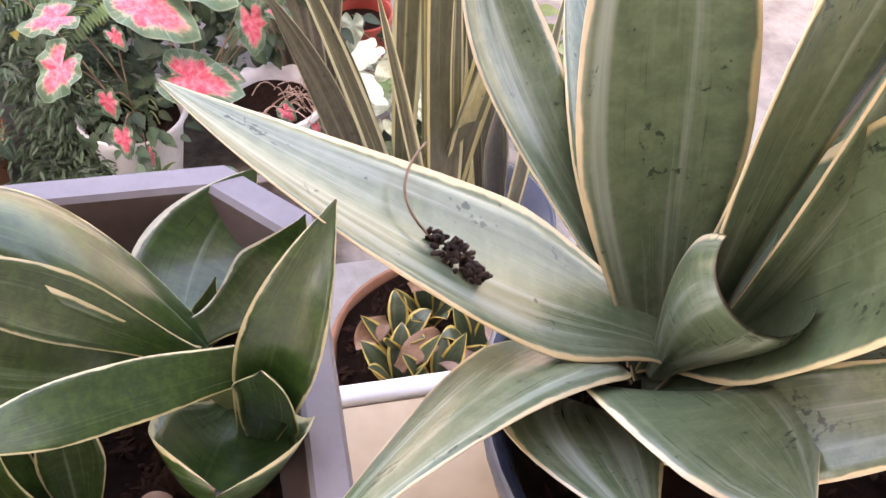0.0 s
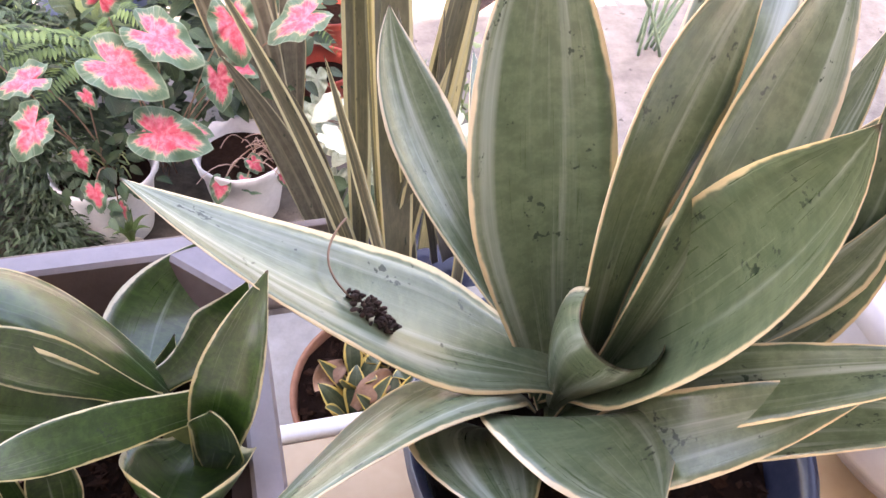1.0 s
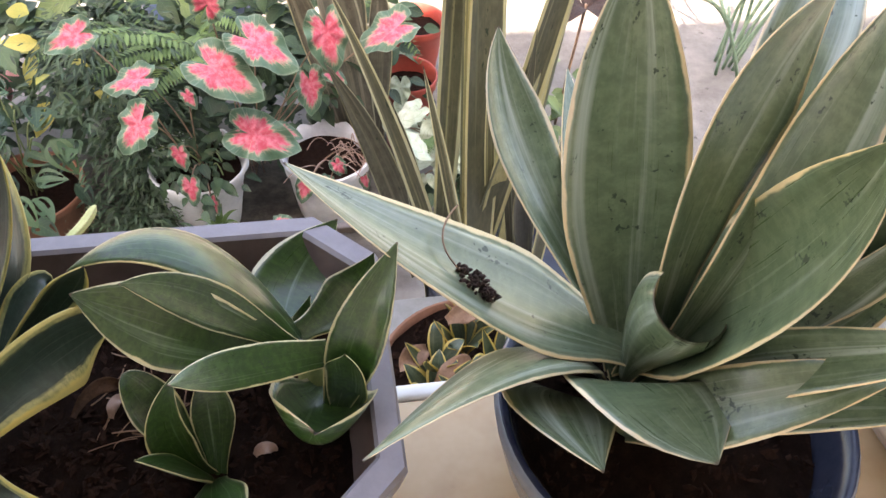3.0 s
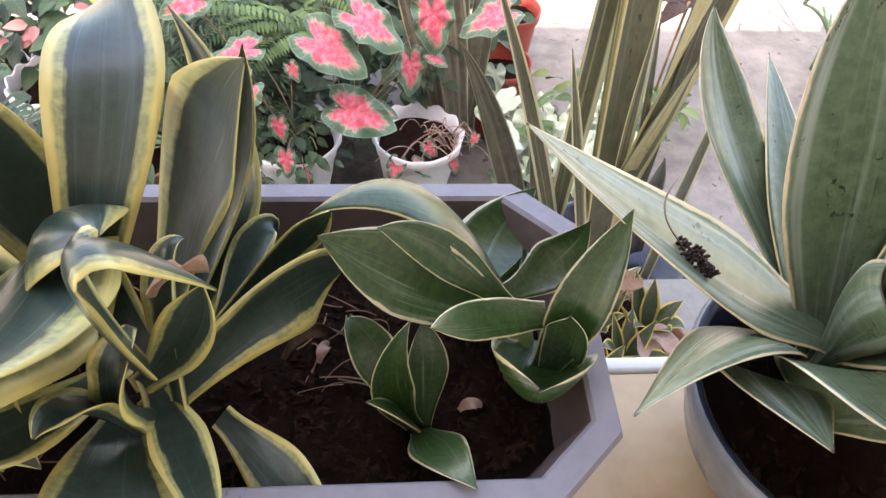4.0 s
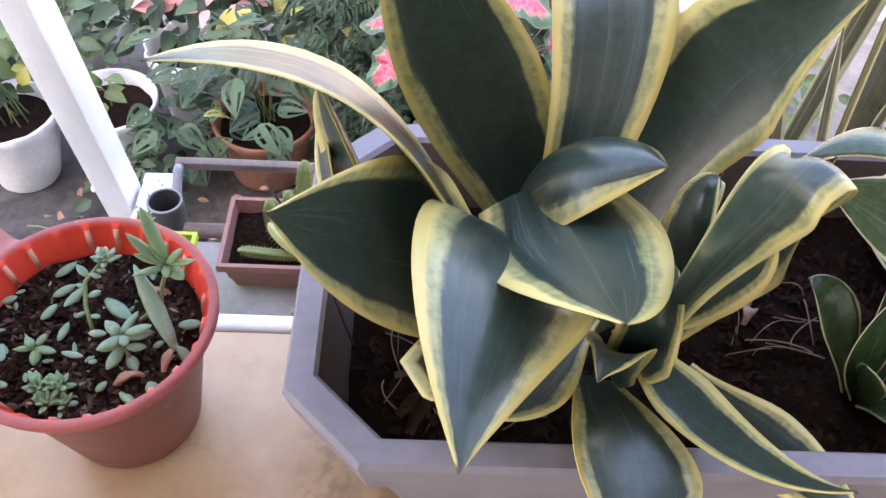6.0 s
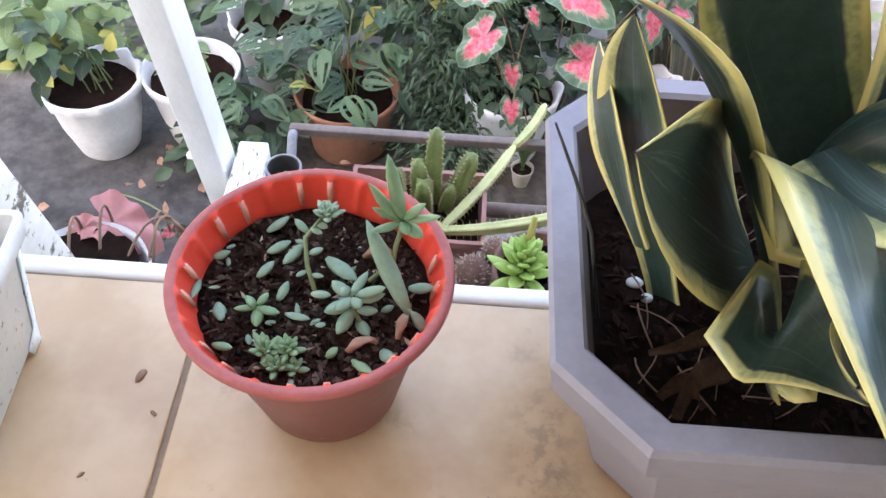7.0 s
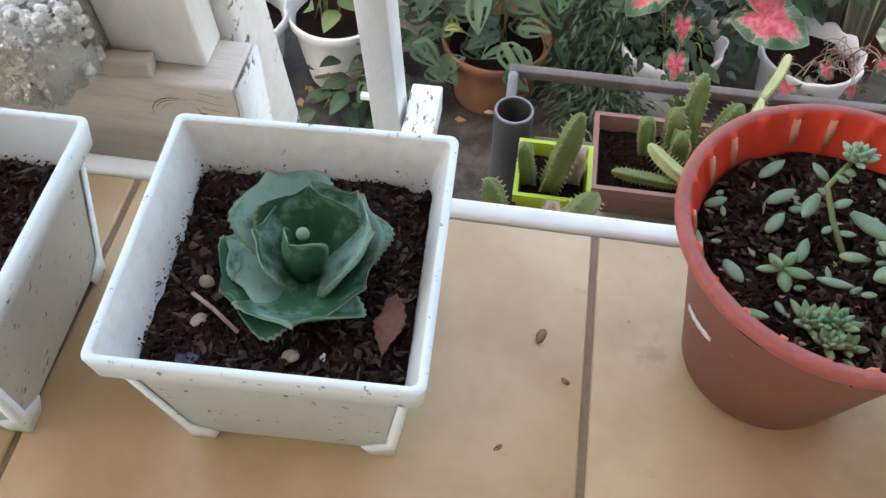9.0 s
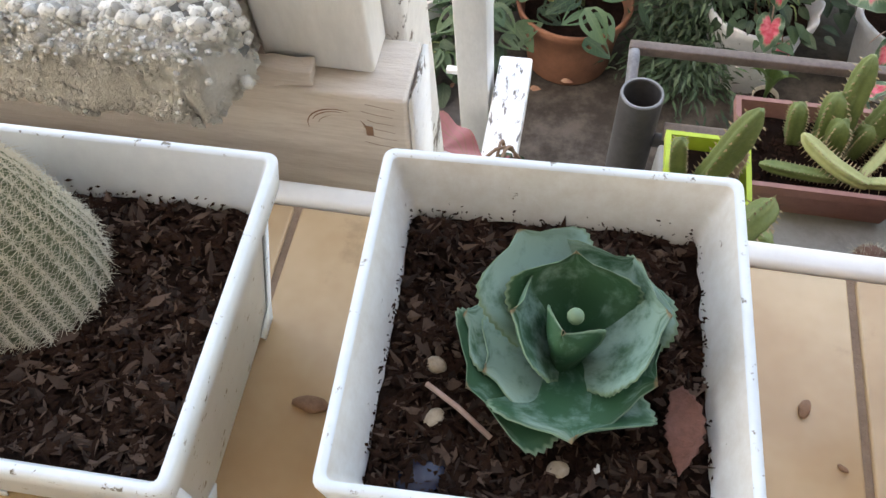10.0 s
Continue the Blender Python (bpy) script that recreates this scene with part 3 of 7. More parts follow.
# Half wall under the tiled ledge
bm = bmesh.new()
box(bm, (-2.6, 0.17, 0.0), (1.6, 0.44, LEDGE - 0.012))
wall = solid("wall_ledge", bm, RENDER_WALL, "cream plastered half wall carrying the tiled ledge", "wall", "structure", smooth=False)
bm = bmesh.new()
box(bm, (-2.6, 0.14, LEDGE - 0.012), (1.6, 0.452, LEDGE - 0.0025))
ledge = solid("ledge", bm, GROUT, "tan tiled top of the porch wall with brown grout", "ledge", "structure", smooth=False)
bm = bmesh.new()
box(bm, (-2.6, 0.4525, LEDGE - 0.03), (1.6, 0.468, LEDGE + 0.0015), 0.004, 2)
part("edge_trim", bm, TRIM, ledge, "white edge trim")

# Unseen house behind the camera and porch roof, added to shape the light
bm = bmesh.new()
box(bm, (-4.0, -2.4, 0.0), (6.0, -2.2, ROOF_Z))
solid("wall_house_unseen", bm, HOUSE_WALL, "unseen cream plastered house wall added to bounce light", "wall", "structure", smooth=False)
bm = bmesh.new()
box(bm, (-4.0, -2.2, 0.3), (6.0, 0.169, 0.45))
solid("floor", bm, CONCRETE, "grey concrete porch floor", "floor", "structure", smooth=False)
bm = bmesh.new()
# Edge set so that the roof's shadow on the ground ends near y 2.97.
box(bm, (-4.0, -2.4, ROOF_Z), (6.0, ROOF_Y, ROOF_Z + 0.1))
solid("ceiling", bm, WOOD_WHITE, "unseen white porch ceiling added to shade the ledge", "ceiling", "structure", smooth=False)

# ---- timber post and beam at the end of the ledge ----
post = thing("porch_post", (-1.30, 0.55, 1.44), "white painted square timber post notched into a raw wood beam", "post")
bm = bmesh.new()
box(bm, (-1.334, 0.5225, 1.4345), (-1.269, 0.5555, 3.55), 0.003)
lean(bm, 1.45, 0.12)
part("upright", bm, WOOD_WHITE, post)
bm = bmesh.new()
box(bm, (-1.345, 0.559, 0.9), (-1.259, 0.618, 3.55), 0.003)
roughen(bm, 0.1, 0.001)
lean(bm, 1.45, 0.20)
part("back_upright", bm, WOOD_FLAKED, post, "flaking white timber behind the upright")
bm = bmesh.new()
box(bm, (-2.2, 0.508, 1.20), (-1.2475, 0.5575, 1.433), 0.003)
part("beam", bm, WOOD_RAW, post, "weathered raw wood beam with a dark knot")
bm = bmesh.new()
box(bm, (-1.352, 0.5085, 1.4335), (-1.302, 0.5215, 1.447), 0.002)
bmesh.ops.subdivide_edges(bm, edges=list(bm.edges), cuts=5, use_grid_fill=True)
roughen(bm, 0.012, 0.0022)
part("beam_lip", bm, WOOD_RAW, post, "split raw wood edge of the notch")
bm = bmesh.new()
box(bm, (-1.2470, 0.510, 1.20), (-1.2440, 0.5565, 1.4315))
part("beam_end", bm, WOOD_FLAKED, post, "flaking white paint on the beam end")
bm = bmesh.new()
for r, w, a0, a1 in ((0.019, 0.0006, 1.0, 3.5), (0.0165, 0.0005, 1.2, 3.0), (0.017, 0.0006, -0.3, 0.7), (0.0125, 0.0003, 1.3, 3.4)):
    ring = []
    for i in range(19):
        a = a0 + (a1 - a0) * i / 18
        ring.append((-1.290 + r * 1.0 * math.cos(a), 0.5082, 1.4045 + 0.8 * r * math.sin(a)))
    tube(bm, ring, [w * math.sin(math.pi * (0.08 + 0.84 * i / 18)) for i in range(19)], 5, False)
box(bm, (-1.2735, 0.5074, 1.4005), (-1.2690, 0.5086, 1.4085), 0.0005)
part("knot", bm, DRIED, post, "dark ringed knot in the wood")
bm = bmesh.new()
for k in range(6):
    z = 1.424 - 0.0065 * k
    tube(bm, [(-1.252 - 0.002 * (k % 2), 0.5082, z), (-1.262 - 0.003 * (k % 3), 0.5081, z + 0.0012), (-1.272 - 0.003 * (k % 2), 0.5081, z + 0.003)], 0.00025, 4)
part("grain", bm, DRIED, post, "dark grain lines")

fence = thing("garden_fence", (-1.33, 1.34, 0.0), "white painted timber post with a flaking low rail", "fence")
bm = bmesh.new()
box(bm, (-1.358, 1.305, 0.0), (-1.302, 1.385, 2.6), 0.003)
lean(bm, 0.6, 0.20)
part("post", bm, WOOD_WHITE, fence)
bm = bmesh.new()
box(bm, (-1.2935, 0.64, 0.55), (-1.231, 1.405, 0.616), 0.004)
roughen(bm, 0.05, 0.0015)
part("rail", bm, WOOD_FLAKED, fence, "flaking white rail")
bm = bmesh.new()
box(bm, (-1.385, 1.33, 0.625), (-1.3585, 1.342, 0.636), 0.001)
part("cleat", bm, WOOD_WHITE, fence)

# ---- pumice block lying on the beam ----
bm = bmesh.new()
rows = []
for k in range(131):
    s = k / 130
    x = -1.655 + 0.330 * s
    shrink = min(1.0, (min(s, 1 - s) * 130 + 0.6) / 7) ** 0.4
    row = []
    for i in range(96):
        a = 2 * math.pi * i / 96
        c, d = math.cos(a), math.sin(a)
        y = 0.5330 + 0.0700 * math.copysign(abs(c) ** 0.34, c) * shrink
        z = 1.4685 + 0.0285 * math.copysign(abs(d) ** 0.34, d) * shrink
        p = Vector((x, y, z))
        p += noise.noise_vector(p * 16) * 0.006 + noise.noise_vector(p * 60) * 0.0042 + noise.noise_vector(p * 150) * 0.0030 + noise.noise_vector(p * 330) * 0.0014
        p.z = max(p.z, 1.4345)
        p.x = min(p.x, -1.336 if p.y > 0.5 else -1.322)
        row.append(bm.verts.new(p))
    rows.append(row)
for lo, hi in zip(rows, rows[1:]):
    for i in range(96):
        bm.faces.new((lo[i], lo[(i + 1) % 96], hi[(i + 1) % 96], hi[i]))
cap(bm, rows[0])
cap(bm, rows[-1], flip=True)
bmesh.ops.recalc_face_normals(bm, faces=list(bm.faces))
bm.normal_update()
crust = []
face_grit = []
for f in bm.faces:
    mid = f.calc_center_median()
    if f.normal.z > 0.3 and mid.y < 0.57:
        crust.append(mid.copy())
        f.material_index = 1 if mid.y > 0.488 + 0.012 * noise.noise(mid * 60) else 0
    elif f.normal.y < -0.3 or f.normal.x > 0.4:
        face_grit.append(mid.copy())
rock = thing("stone_block", (-1.49, 0.535, 1.434), "rough cream and grey pumice block lying on the beam", "stone")
part("block", bm, [ROCK_SIDE, ROCK_GAP_SHADE], rock)
rng = random.Random(5)
shape = bmesh.new()
bmesh.ops.create_icosphere(shape, subdivisions=1, radius=1.0)
ball = [v.co.copy() for v in shape.verts]
skin = [tuple(v.index for v in f.verts) for f in shape.faces]
shape.free()
verts, faces = [], []
for k in range(2300):
    p = rng.choice(crust) + Vector((rng.uniform(-0.003, 0.003), rng.uniform(-0.003, 0.003), rng.uniform(-0.0012, 0.0012)))
    if p.y < 0.476 and rng.random() < 0.5:
        continue
    q = rng.uniform(0.0020, 0.0058) if p.y > 0.480 else rng.uniform(0.0010, 0.0022)
    n = len(verts)
    verts += [p + Vector((b.x * q * rng.uniform(0.8, 1.25), b.y * q * rng.uniform(0.8, 1.2), b.z * q * rng.uniform(0.6, 1.0))) for b in ball]
    faces += [tuple(n + i for i in f) for f in skin]
coarse = len(faces)
for k in range(2600):
    p = rng.choice(face_grit) + Vector((rng.uniform(-0.002, 0.002), rng.uniform(-0.0006, 0.0006), rng.uniform(-0.002, 0.002)))
    q = rng.uniform(0.0009, 0.0031)
    n = len(verts)
    verts += [p + Vector((b.x * q * rng.uniform(0.8, 1.3), b.y * q * rng.uniform(0.5, 0.9), b.z * q * rng.uniform(0.8, 1.2))) for b in ball]
    faces += [tuple(n + i for i in f) for f in skin]
me = bpy.data.meshes.new("grain")
me.from_pydata(verts, [], faces)
me.polygons.foreach_set("use_smooth", [True] * len(me.polygons))
me.materials.append(ROCK_TOP)
me.materials.append(ROCK_SIDE)
me.polygons.foreach_set("material_index", [0] * coarse + [1] * (len(me.polygons) - coarse))
grains = new("grain", me)
grains.parent = rock
grains.matrix_parent_inverse = rock.matrix_world.inverted()
tagged(grains, "coarse grey grains", kind="stuff")

# ---- lilac octagonal planter ----
PX, PY, RIM = -0.5375, 0.394, 1.556


def octagon(hx, hy, ch, z):
    return [(PX + x, PY + y, z) for x, y in ((-hx, -hy + ch), (-hx + ch, -hy), (hx - ch, -hy), (hx, -hy + ch), (hx, hy - ch), (hx - ch, hy), (-hx + ch, hy), (-hx, hy - ch))]


planter = thing("planter", (PX, PY, LEDGE), "long octagonal lilac-grey plastic planter filled with dark soil", "planter")
bm = bmesh.new()
rows = loops(bm, [octagon(0.190, 0.094, 0.034, LEDGE + 0.001), octagon(0.222, 0.119, 0.041, RIM - 0.034), octagon(0.233, 0.128, 0.044, RIM - 0.032), octagon(0.2375, 0.132, 0.044, RIM - 0.005), octagon(0.2355, 0.130, 0.043, RIM), octagon(0.2215, 0.117, 0.038, RIM), octagon(0.219, 0.1145, 0.037, RIM - 0.003)], [0] * 6)
cap(bm, rows[0], flip=True)
part("body", bm, LILAC, planter, smooth=False)
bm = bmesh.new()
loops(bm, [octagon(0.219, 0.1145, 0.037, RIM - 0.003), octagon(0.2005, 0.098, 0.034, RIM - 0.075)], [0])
part("lining", bm, INNER_SHADED, planter, "brown inner wall, darkened for the shade inside the planter", smooth=False)


def in_octagon(x, y, hx, hy, ch):
    x, y = abs(x - PX), abs(y - PY)
    return x < hx and y < hy and x + y < hx + hy - ch


def planter_soil(x, y):
    return RIM - 0.052 + 0.007 * noise.noise(Vector((x * 22, y * 22, 0))) + 0.004 * noise.noise(Vector((x * 70, y * 70, 3)))


bm = bmesh.new()
bmesh.ops.create_grid(bm, x_segments=90, y_segments=50, size=1.0, matrix=Matrix.Translation((PX, PY, 0)) @ Matrix.Diagonal((0.206, 0.1035, 1, 1)))
for v in bm.verts:
    x, y = abs(v.co.x - PX), abs(v.co.y - PY)
    if x + y > 0.206 + 0.1035 - 0.036:
        k = (x + y - 0.2735) / 2
        v.co.x -= math.copysign(k, v.co.x - PX)
        v.co.y -= math.copysign(k, v.co.y - PY)
    v.co.z = planter_soil(v.co.x, v.co.y)
part("soil", bm, SOIL, planter, "dark crumbly potting soil")


def on_planter(r):
    while True:
        x, y = PX + r.uniform(-0.20, 0.20), PY + r.uniform(-0.098, 0.098)
        if in_octagon(x, y, 0.200, 0.097, 0.035):
            return x, y, planter_soil(x, y) + 0.001


fast_crumbs("soil_crumb", 2600, on_planter, 0.0012, 0.0042, CHIPS, planter, seed=7, label="loose bark and soil crumbs")

# ---- large grey-green snake plant in a glazed pot ----
BX, BY = -0.100, 0.358
pot = thing("glazed_pot", (BX, BY, LEDGE), "round blue-grey glazed pot with a dark inside", "pot")
bm = bmesh.new()
rows = lathe(bm, [(0.075, 0.0), (0.092, 0.004), (0.118, 0.05), (0.128, 0.092), (0.130, 0.104), (0.127, 0.110), (0.121, 0.108, 1), (0.116, 0.095, 1), (0.108, 0.07, 1)], (BX, BY, LEDGE + 0.001), 56)
cap(bm, rows[0], flip=True)
part("body", bm, [BLUE_GLAZE, NAVY], pot)
bm = bmesh.new()
rows = lathe(bm, [(0.110, 0.074), (0.07, 0.078), (0.03, 0.082), (0.005, 0.082)], (BX, BY, LEDGE), 40)
roughen(bm, 0.012, 0.004)
part("soil", bm, SOIL, pot, "dark soil")
fast_crumbs("soil_crumb", 500, lambda r: (lambda a, q: (BX + q * math.cos(a), BY + q * math.sin(a), LEDGE + 0.08))(r.uniform(0, 6.3), 0.105 * math.sqrt(r.random())), 0.0015, 0.005, CHIPS, pot, seed=9)

big = plant("snake_plant", (-0.127, 0.393, 1.476), BIG_LEAF, "large grey-green snake plant with cream leaf margins in a glazed pot")
blade(big, (-0.127, 0.397, 1.525), (-0.262, 0.414, 1.615), (-0.359, 0.448, 1.681), 0.091, cup=0.22, face=(-0.15, -0.1, 1.0), twist=4, roll=24, peak=0.30, power=1.48)
blade(big, (-0.116, 0.401, 1.502), (-0.181, 0.518, 1.596), (-0.197, 0.597, 1.669), 0.056, cup=0.35, face=(0.5, -0.8, 0.4), twist=7, roll=-18, peak=0.59, power=1.50)
blade(big, (-0.126, 0.395, 1.489), (-0.139, 0.496, 1.576), (-0.132, 0.612, 1.617), 0.045, cup=0.3, face=(0.1, -0.8, 0.5), twist=2, roll=-0, peak=0.45, power=1.52)
blade(big, (-0.123, 0.400, 1.504), (-0.137, 0.455, 1.641), (-0.127, 0.532, 1.769), 0.090, cup=0.25, face=(0.05, -1.0, 0.3), twist=3, roll=-11, peak=0.47, power=2.41)
blade(big, (-0.108, 0.394, 1.520), (-0.100, 0.408, 1.694), (-0.030, 0.464, 1.776), 0.059, cup=0.25, face=(-0.5, -0.8, 0.4), twist=47, roll=-6, peak=0.64, power=1.47)
blade(big, (-0.122, 0.393, 1.491), (-0.031, 0.473, 1.709), (0.065, 0.626, 1.726), 0.060, cup=0.3, face=(-0.2, -0.9, 0.3), twist=-10, roll=-8, peak=0.53, power=1.75)
blade(big, (-0.114, 0.383, 1.491), (-0.058, 0.393, 1.670), (0.020, 0.469, 1.772), 0.061, cup=0.3, face=(-0.3, -0.9, 0.3), twist=13, roll=-5, peak=0.62, power=1.67)
blade(big, (-0.121, 0.390, 1.488), (-0.018, 0.412, 1.614), (0.062, 0.462, 1.726), 0.047, cup=0.3, face=(-0.3, -0.9, 0.4), twist=-3, roll=-4, peak=0.46, power=1.70)
blade(big, (-0.122, 0.414, 1.489), (-0.078, 0.352, 1.655), (-0.101, 0.294, 1.809), 0.099, cup=0.35, face=(-0.4, -0.7, 0.5), twist=-66, roll=14, peak=0.27, power=2.09)
blade(big, (-0.120, 0.405, 1.500), (-0.014, 0.368, 1.627), (-0.048, 0.346, 1.786), 0.052, cup=0.35, face=(-0.4, -0.7, 0.5), twist=-8, roll=-10, peak=0.60, power=1.10)
blade(big, (-0.124, 0.392, 1.488), (-0.025, 0.359, 1.589), (-0.005, 0.342, 1.718), 0.050, cup=0.3, face=(-0.4, -0.7, 0.5), twist=-1, roll=-0, peak=0.44, power=2.00)
blade(big, (-0.124, 0.394, 1.491), (-0.014, 0.403, 1.621), (0.073, 0.410, 1.733), 0.055, cup=0.3, face=(-0.3, -0.8, 0.4), twist=-0, roll=-1, peak=0.45, power=1.56)
blade(big, (-0.126, 0.390, 1.486), (-0.056, 0.327, 1.593), (0.033, 0.267, 1.679), 0.047, cup=0.25, face=(-0.2, -0.3, 0.9), twist=0, roll=0, peak=0.44, power=1.49)
blade(big, (-0.133, 0.363, 1.472), (-0.083, 0.314, 1.574), (0.015, 0.305, 1.611), 0.053, cup=0.25, face=(-0.2, -0.3, 0.9), twist=4, roll=-1, peak=0.35, power=1.81)
blade(big, (-0.130, 0.387, 1.482), (-0.018, 0.323, 1.551), (0.050, 0.244, 1.658), 0.054, cup=0.25, face=(-0.2, -0.3, 0.9), twist=4, roll=2, peak=0.36, power=1.18)
blade(big, (-0.124, 0.345, 1.487), (-0.145, 0.343, 1.564), (-0.119, 0.275, 1.574), 0.123, cup=0.1, face=(-0.12, 0.79, 0.9), twist=-14, roll=0, peak=0.79, power=2.42)
blade(big, (-0.161, 0.384, 1.478), (-0.199, 0.344, 1.553), (-0.194, 0.271, 1.590), 0.074, cup=0.1, face=(0.35, 0.72, 0.9), twist=1, roll=1, peak=0.60, power=2.03)
blade(big, (-0.142, 0.405, 1.485), (-0.217, 0.362, 1.575), (-0.330, 0.254, 1.665), 0.071, cup=-0.15, face=(-0.3, 0.1, 0.9), twist=-10, roll=27, peak=0.40, power=1.43)
blade(big, (-0.127, 0.388, 1.500), (-0.135, 0.366, 1.560), (-0.132, 0.347, 1.610), 0.112, curl=1.8, face=(0.7, 0.65, 0.25), peak=0.60, foot=0.3, cut=0.72, nu=16)  # half-rolled young leaf

# dead flower head lying on the leaf
dead = thing("dried_flower", (-0.241, 0.413, 1.598), "dark dried flower head with bent stalk lying on a leaf", "debris")
bm = bmesh.new()
rng = random.Random(12)
for i in range(110):
    s = i / 110
    p = Vector((-0.251 + 0.017 * s, 0.411 - 0.016 * s, 1.611 - 0.011 * s)) + 0.0058 * (1 - 0.3 * s) * Vector((rng.uniform(-1, 1), rng.uniform(-1, 1), rng.uniform(-0.8, 1)))
    m = Matrix.Translation(p) @ Euler((rng.uniform(0, 3), rng.uniform(0, 3), 0)).to_matrix().to_4x4() @ Matrix.Diagonal((0.0029, 0.0016, 0.0011, 1))
    bmesh.ops.create_icosphere(bm, subdivisions=1, radius=1.0, matrix=m)
part("head", bm, DEBRIS, dead)
bm = bmesh.new()
tube(bm, curve((-0.254, 0.410, 1.613), (-0.263, 0.430, 1.624), (-0.249, 0.455, 1.627), 12), 0.0007, 5)
part("stalk", bm, STEM_RED, dead, "thin brown stalk")

# pale glazed pot beside it
bm = bmesh.new()
white_pot = thing("pale_pot", (0.237, 0.375, LEDGE), "large pale lilac glazed pot on the ledge", "pot")
rows = lathe(bm, [(0.10, 0.0), (0.13, 0.004), (0.165, 0.06), (0.177, 0.145), (0.1755, 0.158)], (0.237, 0.375, LEDGE + 0.001), 64)
cap(bm, rows[0], flip=True)
part("body", bm, WHITE_GLAZE, white_pot)
bm = bmesh.new()
rows = lathe(bm, [(0.1755, 0.158), (0.1775, 0.160), (0.1775, 0.170), (0.1745, 0.178), (0.170, 0.180), (0.163, 0.179), (0.160, 0.174), (0.155, 0.15)], (0.237, 0.375, LEDGE + 0.001), 64)
part("rim", bm, WHITE_GLAZE, white_pot, "rounded pale lilac rim")
bm = bmesh.new()
rows = lathe(bm, [(0.155, 0.15), (0.15, 0.14), (0.01, 0.14)], (0.237, 0.375, LEDGE + 0.001), 64)
cap(bm, rows[-1])
part("inside", bm, WHITE_GLAZE, white_pot, "pale glazed inside")

# ---- green snake plant in the planter ----
green = plant("green_snake_plant", (-0.358, 0.388, 1.50), GREEN_LEAF, "compact green snake plant with thin cream margins in the planter")
blade(green, (-0.361, 0.408, 1.550), (-0.421, 0.423, 1.637), (-0.491, 0.418, 1.633), 0.044, cup=-0.15, face=(-0.1, 0.1, 1.0), twist=10, roll=-12, peak=0.42, power=1.77, foot=0.8)
blade(green, (-0.365, 0.393, 1.560), (-0.421, 0.377, 1.618), (-0.485, 0.395, 1.639), 0.053, cup=0.22, face=(0.25, -0.6, 0.8), twist=-10, roll=-6, peak=0.58, power=1.71)
blade(green, (-0.364, 0.389, 1.576), (-0.413, 0.386, 1.634), (-0.450, 0.374, 1.668), 0.028, cup=0.25, face=(0.3, -0.5, 0.9), twist=-13, roll=-5, peak=0.44, power=1.85)
blade(green, (-0.369, 0.404, 1.535), (-0.366, 0.470, 1.532), (-0.327, 0.518, 1.558), 0.065, cup=0.2, face=(-0.1, -0.9, 0.7), twist=3, roll=1, peak=0.49, power=1.81)
blade(green, (-0.361, 0.417, 1.554), (-0.325, 0.434, 1.568), (-0.307, 0.438, 1.605), 0.037, cup=0.35, face=(-0.3, -0.7, 0.6), twist=-5, roll=-2, peak=0.48, power=1.45)
blade(green, (-0.367, 0.396, 1.556), (-0.361, 0.424, 1.543), (-0.351, 0.433, 1.573), 0.024, cup=0.4, face=(-0.3, -0.7, 0.6), twist=-2, roll=1, peak=0.43, power=1.45)
blade(green, (-0.342, 0.367, 1.523), (-0.325, 0.370, 1.596), (-0.296, 0.402, 1.653), 0.036, cup=0.28, face=(-0.35, -0.9, 0.35), twist=-4, roll=-9, peak=0.53, power=1.87)
blade(green, (-0.344, 0.379, 1.580), (-0.385, 0.348, 1.618), (-0.423, 0.313, 1.657), 0.024, cup=0.12, face=(0.3, -0.6, 0.75), twist=2, roll=13, peak=0.42, power=3.48, foot=0.75, wave=0.04, nv=30, nu=12)
blade(green, (-0.340, 0.388, 1.540), (-0.347, 0.354, 1.552), (-0.354, 0.324, 1.580), 0.066, cup=0.95, face=(0.1, 0.35, 1), power=5.0, foot=0.35, peak=0.62, wave=0.05, nv=30, nu=14)
blade(green, (-0.338, 0.366, 1.520), (-0.331, 0.361, 1.566), (-0.333, 0.362, 1.600), 0.030, cup=0.4, face=(-0.5, -0.8, 0.2), power=4.5, foot=0.5, peak=0.6, wave=0.05)
bm = bmesh.new()
tube(bm, [(-0.352, 0.384, 1.500), (-0.353, 0.388, 1.535), (-0.356, 0.391, 1.570)], [0.012, 0.011, 0.006], 12)
part("crown", bm, STEM, green)
sprout = plant("snake_plant_offset", (-0.425, 0.344, 1.50), GREEN_LEAF, "small dark green snake plant offset in planter soil")
blade(sprout, (-0.425, 0.346, 1.503), (-0.442, 0.345, 1.560), (-0.431, 0.356, 1.606), 0.028, cup=0.5, face=(0.1, -0.8, 0.4))
blade(sprout, (-0.420, 0.346, 1.503), (-0.418, 0.368, 1.550), (-0.422, 0.382, 1.568), 0.028, cup=0.4, face=(0.1, -0.8, 0.5))
blade(sprout, (-0.421, 0.340, 1.503), (-0.412, 0.303, 1.543), (-0.395, 0.268, 1.565), 0.036, cup=0.15)
blade(sprout, (-0.423, 0.341, 1.503), (-0.440, 0.330, 1.545), (-0.457, 0.321, 1.574), 0.022, cup=0.3)
blade(sprout, (-0.430, 0.350, 1.503), (-0.455, 0.370, 1.560), (-0.470, 0.385, 1.570), 0.032, cup=0.3, face=(0.2, -0.5, 0.9))

